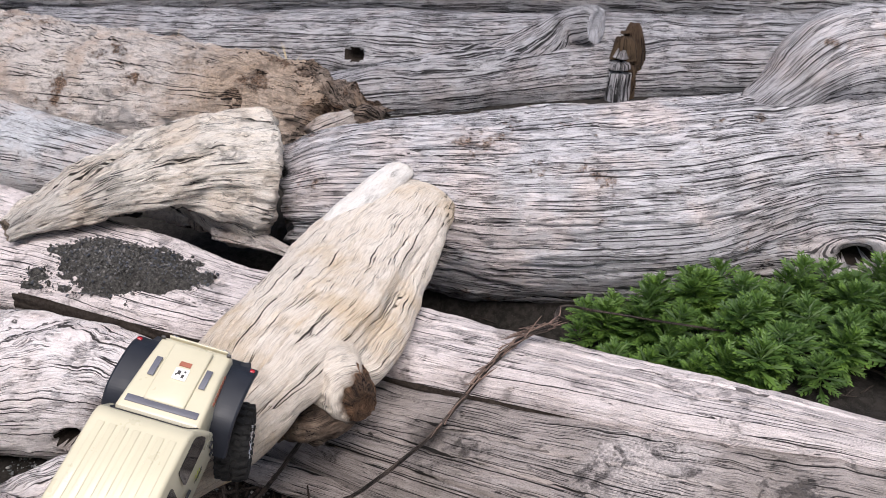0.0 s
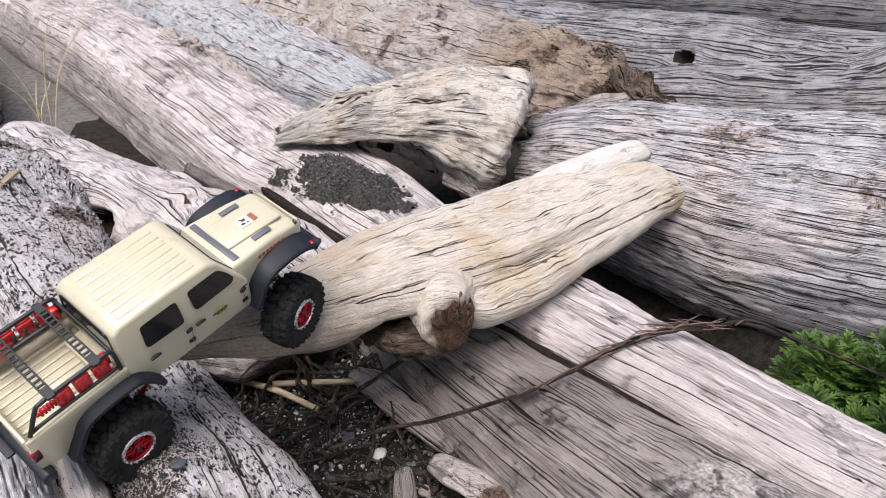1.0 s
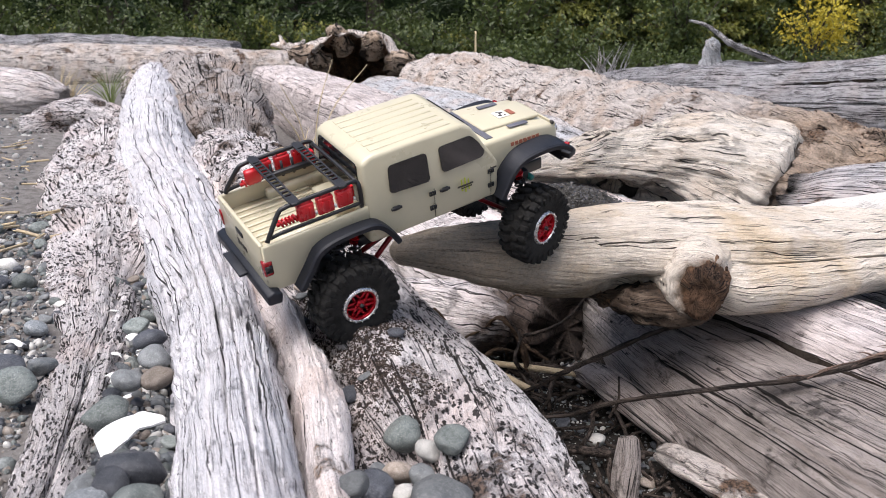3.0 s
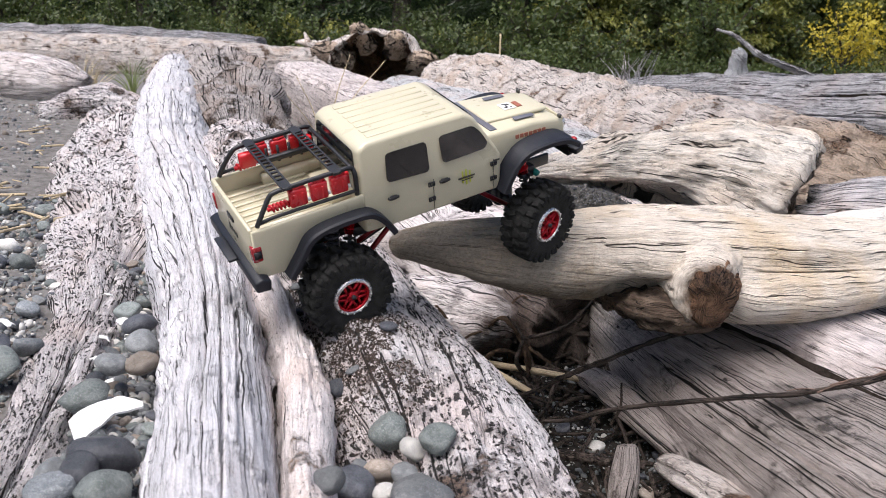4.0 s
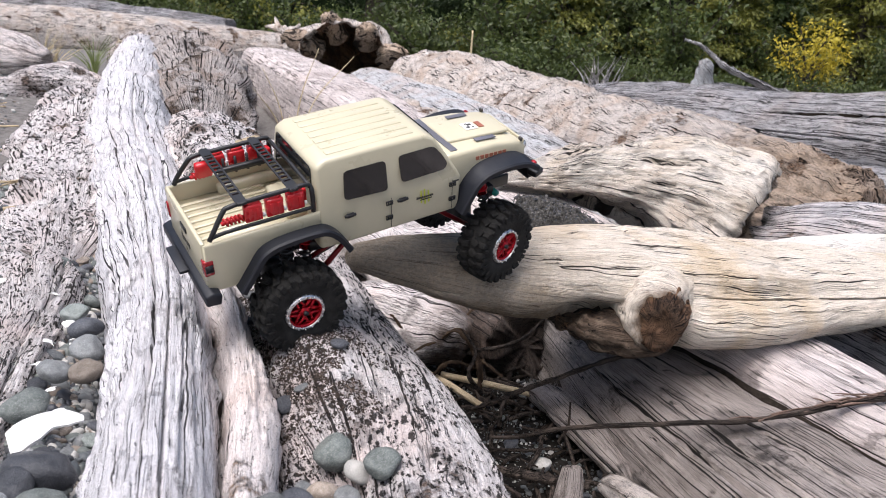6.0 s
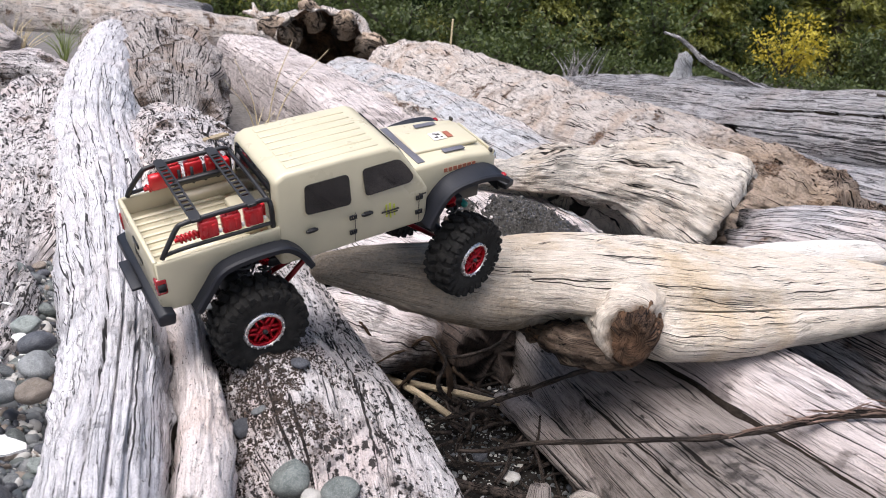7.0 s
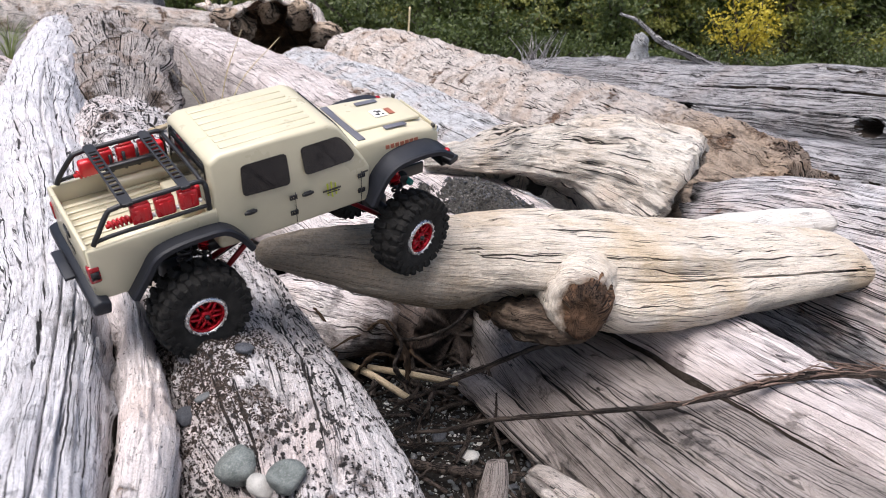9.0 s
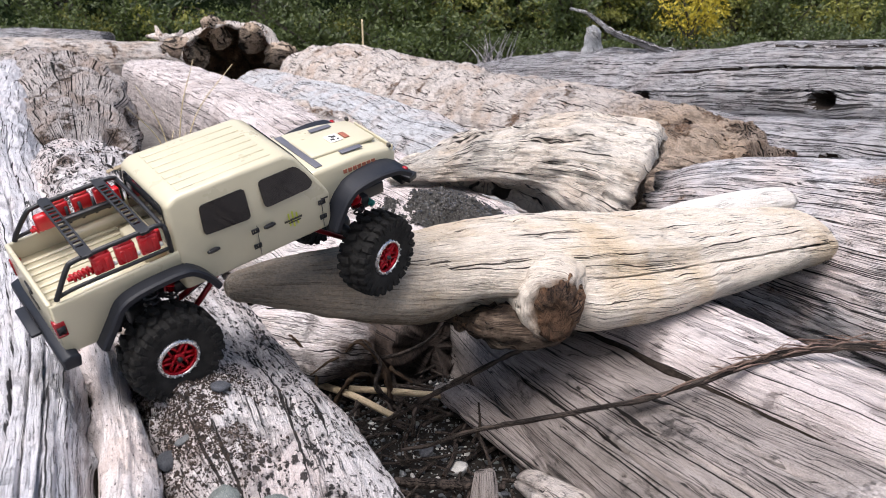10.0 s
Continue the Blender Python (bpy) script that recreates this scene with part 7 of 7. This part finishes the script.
while made < 130:
    x, y = rng.uniform(0.55, 1.16), rng.uniform(0.10, 0.68)
    u = (x - 0.60) * 0.69 + (y - 0.62) * -0.72
    w = (x - 0.60) * 0.72 + (y - 0.62) * 0.69
    if not (-0.02 < u < 0.62 and -0.13 < w < 0.03 + 0.03 * u):
        continue
    made += 1
    sh = new("shoot", SHOOTS[rng.randrange(5)])
    sh.parent = plant
    rise = 0.050 * min(1, max(0, u / 0.18)) * (1 - 0.75 * max(0, min(1, (-0.04 - w) / 0.16)))
    k = rng.uniform(0.8, 1.15)
    sh.matrix_basis = pose(x - 0.8, y - 0.45, rng.uniform(-0.025, 0.0) + rise, rng.uniform(-16, 16), rng.uniform(-16, 16), rng.uniform(0, 360)) @ Matrix.Scale(k, 4)
for k in range(34):
    x, y = rng.uniform(0.56, 0.90), rng.uniform(0.15, 0.55)
    an = rng.uniform(-1.3, 0.3)
    ln = rng.uniform(0.05, 0.16)
    rod("dry_stem", [(x - 0.8, y - 0.45, 0.01), (x - 0.8 + ln * 0.5 * math.cos(an), y - 0.45 + ln * 0.5 * math.sin(an), rng.uniform(0.01, 0.05)), (x - 0.8 + ln * math.cos(an), y - 0.45 + ln * math.sin(an), rng.uniform(0.0, 0.05))], [0.0016, 0.0014, 0.0008], STRAW if k % 2 else STEM, 5, k, 0, 10, parent=plant)

# ---- root wad, dead branch, far stump ----
wad = tagged(new("root_wad"), "dark upturned root crown of a driftwood tree", "root")
wad.matrix_basis = pose(-0.47, 3.75, 0.0) @ Matrix.Scale(1.3, 4)
core = log("trunk_end", [(-0.16, 0.75, 0.06, 0.14, 0.13), (-0.08, 0.35, 0.08, 0.17, 0.15), (-0.02, 0.10, 0.09, 0.19, 0.17), (0.02, -0.05, 0.08, 0.20, 0.17)], WOOD_F, ring=140, step=0.012, seed=93, lump=(7, 0.3), ridge=(40, 0.006), groove=(14, 0.01, 0.04), ends=(0.02, 0.10), end_mat=WOOD_ROT, cave=(0, 0.22))
core.parent = wad
for k, (a, R) in enumerate(((0.5, 0.24), (1.2, 0.22), (1.9, 0.25), (2.6, 0.27), (3.3, 0.24), (-0.2, 0.22))):
    c, s = math.cos(a), math.sin(a)
    rod("root", [(c * 0.15, 0.05, 0.08 + s * 0.13), (c * R * 0.85, rng.uniform(-0.08, 0.0), 0.08 + s * R * 0.75), (c * R * 1.0, rng.uniform(-0.12, 0.0), 0.06 + s * R * 0.85)], [0.045, 0.03, 0.012], TORN, 9, k, 0.35, 30, parent=wad)
branch = rod("dead_branch", [(1.245, 4.35, 0.40), (1.33, 4.33, 0.375), (1.40, 4.32, 0.33), (1.46, 4.3, 0.285), (1.58, 4.3, 0.235), (1.78, 4.3, 0.17), (2.0, 4.3, 0.12)], [0.006, 0.009, 0.013, 0.015, 0.018, 0.024, 0.03], WOOD_H, 12, 3, 0.35, 60)
tagged(branch, "curved bleached dead branch standing out of the pile", "branch")
knob = log("driftwood_root", [(1.40, 4.42, 0.10, 0.08, 0.08), (1.40, 4.40, 0.20, 0.055, 0.05), (1.39, 4.38, 0.26, 0.05, 0.045), (1.37, 4.37, 0.29, 0.03, 0.03)], WOOD_G, ring=70, step=0.01, seed=95, lump=(12, 0.35), groove=(20, 0.012, 0.1))
tagged(knob, "knobbly bleached root end on the far log", "root")
stub = tagged(new("far_stump"), "small far stump with broken roots", "stump")
stub.matrix_basis = pose(-1.12, 5.6, 0.08)
s0 = log("stump_body", [(0, 0, 0.0, 0.10, 0.10), (0.01, 0, 0.10, 0.08, 0.08), (0.0, 0, 0.17, 0.06, 0.05)], WOOD_F, ring=60, step=0.02, seed=97, lump=(9, 0.35), groove=(16, 0.015, 0.1))
s0.parent = stub
for k in range(6):
    a = 0.4 + k * 0.9
    rod("root", [(0, 0, 0.10), (0.10 * math.cos(a), 0.05 * math.sin(a), 0.16), (0.19 * math.cos(a), 0.08, 0.17 + 0.06 * math.sin(a * 2))], [0.03, 0.022, 0.008], WOOD_F, 8, k, 0.25, 20, parent=stub)
pole = rod("thin_pole", [(0.15, 6.0, -0.05), (0.152, 6.0, 0.18), (0.15, 6.0, 0.345)], [0.009, 0.008, 0.006], STRAW, 8, 1, 0.1, 12)
tagged(pole, "thin pale upright stick behind the logs", "stick")
for k in range(22):
    # bare grey twigs of a dead shrub
    x, a = 0.98 + rng.uniform(-0.10, 0.10), rng.uniform(-0.7, 0.7)
    h = rng.uniform(0.14, 0.26)
    if k == 0:
        dead = tagged(new("dead_shrub"), "small grey leafless shrub behind the logs", "shrub")
        dead.matrix_basis = pose(0.0, 5.2, 0.02)
    rod("twig", [(x, 0, 0.02), (x + a * h * 0.4, rng.uniform(-0.05, 0.05), h * 0.6), (x + a * h, rng.uniform(-0.08, 0.08), h)], [0.006, 0.004, 0.0015], WOOD_H, 5, k, 0.1, 14, parent=dead)

# ---- woods ----
DARK_LEAF = leaf_material("dark_conifer_leaf", (0.018, 0.036, 0.011), (0.050, 0.080, 0.022), (0.026, 0.044, 0.014))
MID_LEAF = leaf_material("shrub_leaf", (0.034, 0.056, 0.013), (0.095, 0.125, 0.028), (0.045, 0.06, 0.016))
LIGHT_LEAF = leaf_material("olive_shrub_leaf", (0.11, 0.125, 0.024), (0.25, 0.25, 0.045), (0.12, 0.13, 0.03))
YELLOW_LEAF = leaf_material("yellow_broom_leaf", (0.42, 0.34, 0.025), (0.66, 0.52, 0.04), (0.36, 0.31, 0.04))
BARK = driftwood("dark_tree_bark", (0.10, 0.085, 0.07), (0.06, 0.05, 0.042), (0.02, 0.016, 0.014), tint=(0.09, 0.085, 0.06), checks=0.9, check_scale=40, relief=0.01)


def crown_mesh(name, spots, sizes, mat, seed, wide=0.3, lean=None):
    """Many small folded leaves at the given spots; lean turns them along their limbs."""
    r = np.random.RandomState(seed)
    n = len(spots)
    d = r.normal(size=(n, 3))
    d[:, 2] -= 0.2
    if lean is not None:
        d = d * 0.55 + lean
    d /= np.linalg.norm(d, axis=1, keepdims=True)
    s = np.cross(d, r.normal(size=(n, 3)))
    s /= np.linalg.norm(s, axis=1, keepdims=True)
    nn = np.cross(d, s)
    L = sizes[:, None]
    a, b = spots, spots + d * L
    m1, m2 = spots + d * L * 0.5 + s * L * wide + nn * L * 0.1, spots + d * L * 0.5 - s * L * wide + nn * L * 0.1
    V = np.stack([a, m1, b, m2], 1).reshape(-1, 3)
    i = np.arange(n)[:, None] * 4
    F = np.vstack([i + (0, 1, 2), i + (0, 2, 3)])
    return mesh_of(name, V, F, [mat], smooth=False)


def bush(seed, height, width, leaves, size, mat, limbs=11, start=0.25):
    """A shrub of several leaning limbs, each with clumps of leaves."""
    r = np.random.RandomState(seed)
    rr = random.Random(seed)
    top = new("shrub")
    spots = []
    for k in range(limbs):
        a, h, w = rr.uniform(0, 2 * math.pi), height * rr.uniform(0.55, 1.0), width * rr.uniform(0.3, 1.0)
        e = np.array([math.cos(a) * w, math.sin(a) * w, h])
        rod("limb", [(0, 0, 0), (e[0] * 0.3, e[1] * 0.3, h * 0.5), tuple(e)], [0.022, 0.014, 0.004], BARK, 6, k, 0.1, 12, parent=top)
        for j in range(7):
            t = start + (1 - start) * j / 6
            c = np.array([e[0] * (0.3 + 0.7 * t) * t, e[1] * (0.3 + 0.7 * t) * t, h * t])
            m = leaves // (7 * limbs)
            spots.append(c + r.normal(size=(m, 3)) * (0.12 * width + 0.03) * (1.1 - 0.3 * t))
    spots = np.vstack(spots)
    spots = spots[spots[:, 2] > 0.01]
    ob = new("crown", crown_mesh("crown", spots, size * (0.6 + 0.8 * r.rand(len(spots))), mat, seed))
    ob.parent = top
    return top


def conifer(seed, height, width, size, mat=None):
    r = np.random.RandomState(seed)
    rr = random.Random(seed)
    top = new("conifer")
    rod("trunk", [(0, 0, -0.1), (0.02, 0, height * 0.5), (0, 0.02, height)], [height * 0.03, height * 0.02, 0.01], BARK, 10, seed, 0.08, 30, parent=top)
    spots, along_limb = [], []
    for k in range(46):
        z = height * (0.03 + 0.95 * (k / 46) ** 0.9)
        ln = width * (1 - z / height) ** 0.8 * rr.uniform(0.75, 1.1) + 0.05
        a = k * 2.4 + rr.uniform(-0.3, 0.3)
        e = (math.cos(a) * ln, math.sin(a) * ln, z - 0.18 * ln)
        rod("limb", [(0, 0, z), (e[0] * 0.5, e[1] * 0.5, z + 0.02), e], [0.018, 0.010, 0.003], BARK, 5, k, 0, 8, parent=top)
        t = r.rand(230) ** 0.7
        p = np.stack([e[0] * t, e[1] * t, z - 0.18 * ln * t * t], 1) + r.normal(size=(230, 3)) * (0.10, 0.10, 0.035)
        spots.append(p)
        along_limb.append(np.tile((math.cos(a), math.sin(a), -0.35), (230, 1)))
    spots = np.vstack(spots)
    ob = new("crown", crown_mesh("crown", spots, size * (0.6 + 0.8 * r.rand(len(spots))), mat or DARK_LEAF, seed, 0.17, np.vstack(along_limb)))
    ob.parent = top
    return top


def plant_row(protos, label, cat, group, spots):
    for k, (x, y, z, s) in enumerate(spots):
        m = pose(x, y, z, 0, 0, rng.uniform(0, 360))
        ob = protos[k % len(protos)]
        if k < len(protos):
            ob.matrix_basis = m
            ob.scale = (s, s, s)
        else:
            ob = copy_thing(ob, m)
            ob.scale = (s, s, s)
        tagged(ob, label, cat, group)


plant_row([conifer(201, 5.0, 1.7, 0.11), conifer(202, 4.2, 1.5, 0.11), conifer(203, 5.6, 1.9, 0.12)], "dark green conifer at the edge of the woods", "tree", "conifers",
          [(-9 + 1.55 * k + rng.uniform(-0.5, 0.5), 12.5 + rng.uniform(-0.8, 1.6), -0.2, rng.uniform(0.9, 1.25)) for k in range(13)])
plant_row([bush(211, 0.9, 0.55, 2600, 0.055, MID_LEAF), bush(212, 1.1, 0.6, 2600, 0.06, MID_LEAF), bush(213, 0.8, 0.6, 2600, 0.05, LIGHT_LEAF)], "leafy green shrub in front of the woods", "shrub", "woodland shrubs",
          [(-7.5 + 0.52 * k + rng.uniform(-0.25, 0.25), 9.6 + rng.uniform(-0.6, 1.4), -0.2 + rng.uniform(-0.1, 0.05), rng.uniform(0.7, 1.15)) for k in range(32)])
plant_row([bush(231, 0.5, 0.5, 2200, 0.05, MID_LEAF), bush(232, 0.42, 0.55, 2200, 0.045, MID_LEAF)], "low dark undergrowth behind the driftwood", "shrub", "undergrowth",
          [(-6.5 + 0.62 * k + rng.uniform(-0.2, 0.2), 7.2 + rng.uniform(-0.35, 0.7), -0.08, rng.uniform(0.7, 1.0)) for k in range(24) if not 13 < k < 18])
plant_row([bush(221, 0.74, 0.46, 1300, 0.042, YELLOW_LEAF, 7, 0.5)], "bright yellow green shrub", "shrub", "", [(3.95, 8.9, -0.02, 1.0)])
plant_row([conifer(241, 2.6, 1.0, 0.09, LIGHT_LEAF), conifer(242, 2.1, 0.9, 0.08, MID_LEAF)], "young yellow green conifer before the dark woods", "tree", "young conifers",
          [(1.6 + 0.95 * k + rng.uniform(-0.3, 0.3), 10.6 + rng.uniform(-0.4, 0.8), -0.2, rng.uniform(0.8, 1.2)) for k in range(8)])
plant_row([bush(251, 0.34, 0.42, 1800, 0.04, MID_LEAF)], "low green undergrowth close behind the driftwood", "shrub", "near undergrowth",
          [(0.5 + 0.42 * k + rng.uniform(-0.1, 0.1), 6.3 + rng.uniform(-0.3, 0.4), -0.06, rng.uniform(0.6, 0.9)) for k in range(10)])
# the depth of the woods
bx = np.linspace(-40, 40, 81)
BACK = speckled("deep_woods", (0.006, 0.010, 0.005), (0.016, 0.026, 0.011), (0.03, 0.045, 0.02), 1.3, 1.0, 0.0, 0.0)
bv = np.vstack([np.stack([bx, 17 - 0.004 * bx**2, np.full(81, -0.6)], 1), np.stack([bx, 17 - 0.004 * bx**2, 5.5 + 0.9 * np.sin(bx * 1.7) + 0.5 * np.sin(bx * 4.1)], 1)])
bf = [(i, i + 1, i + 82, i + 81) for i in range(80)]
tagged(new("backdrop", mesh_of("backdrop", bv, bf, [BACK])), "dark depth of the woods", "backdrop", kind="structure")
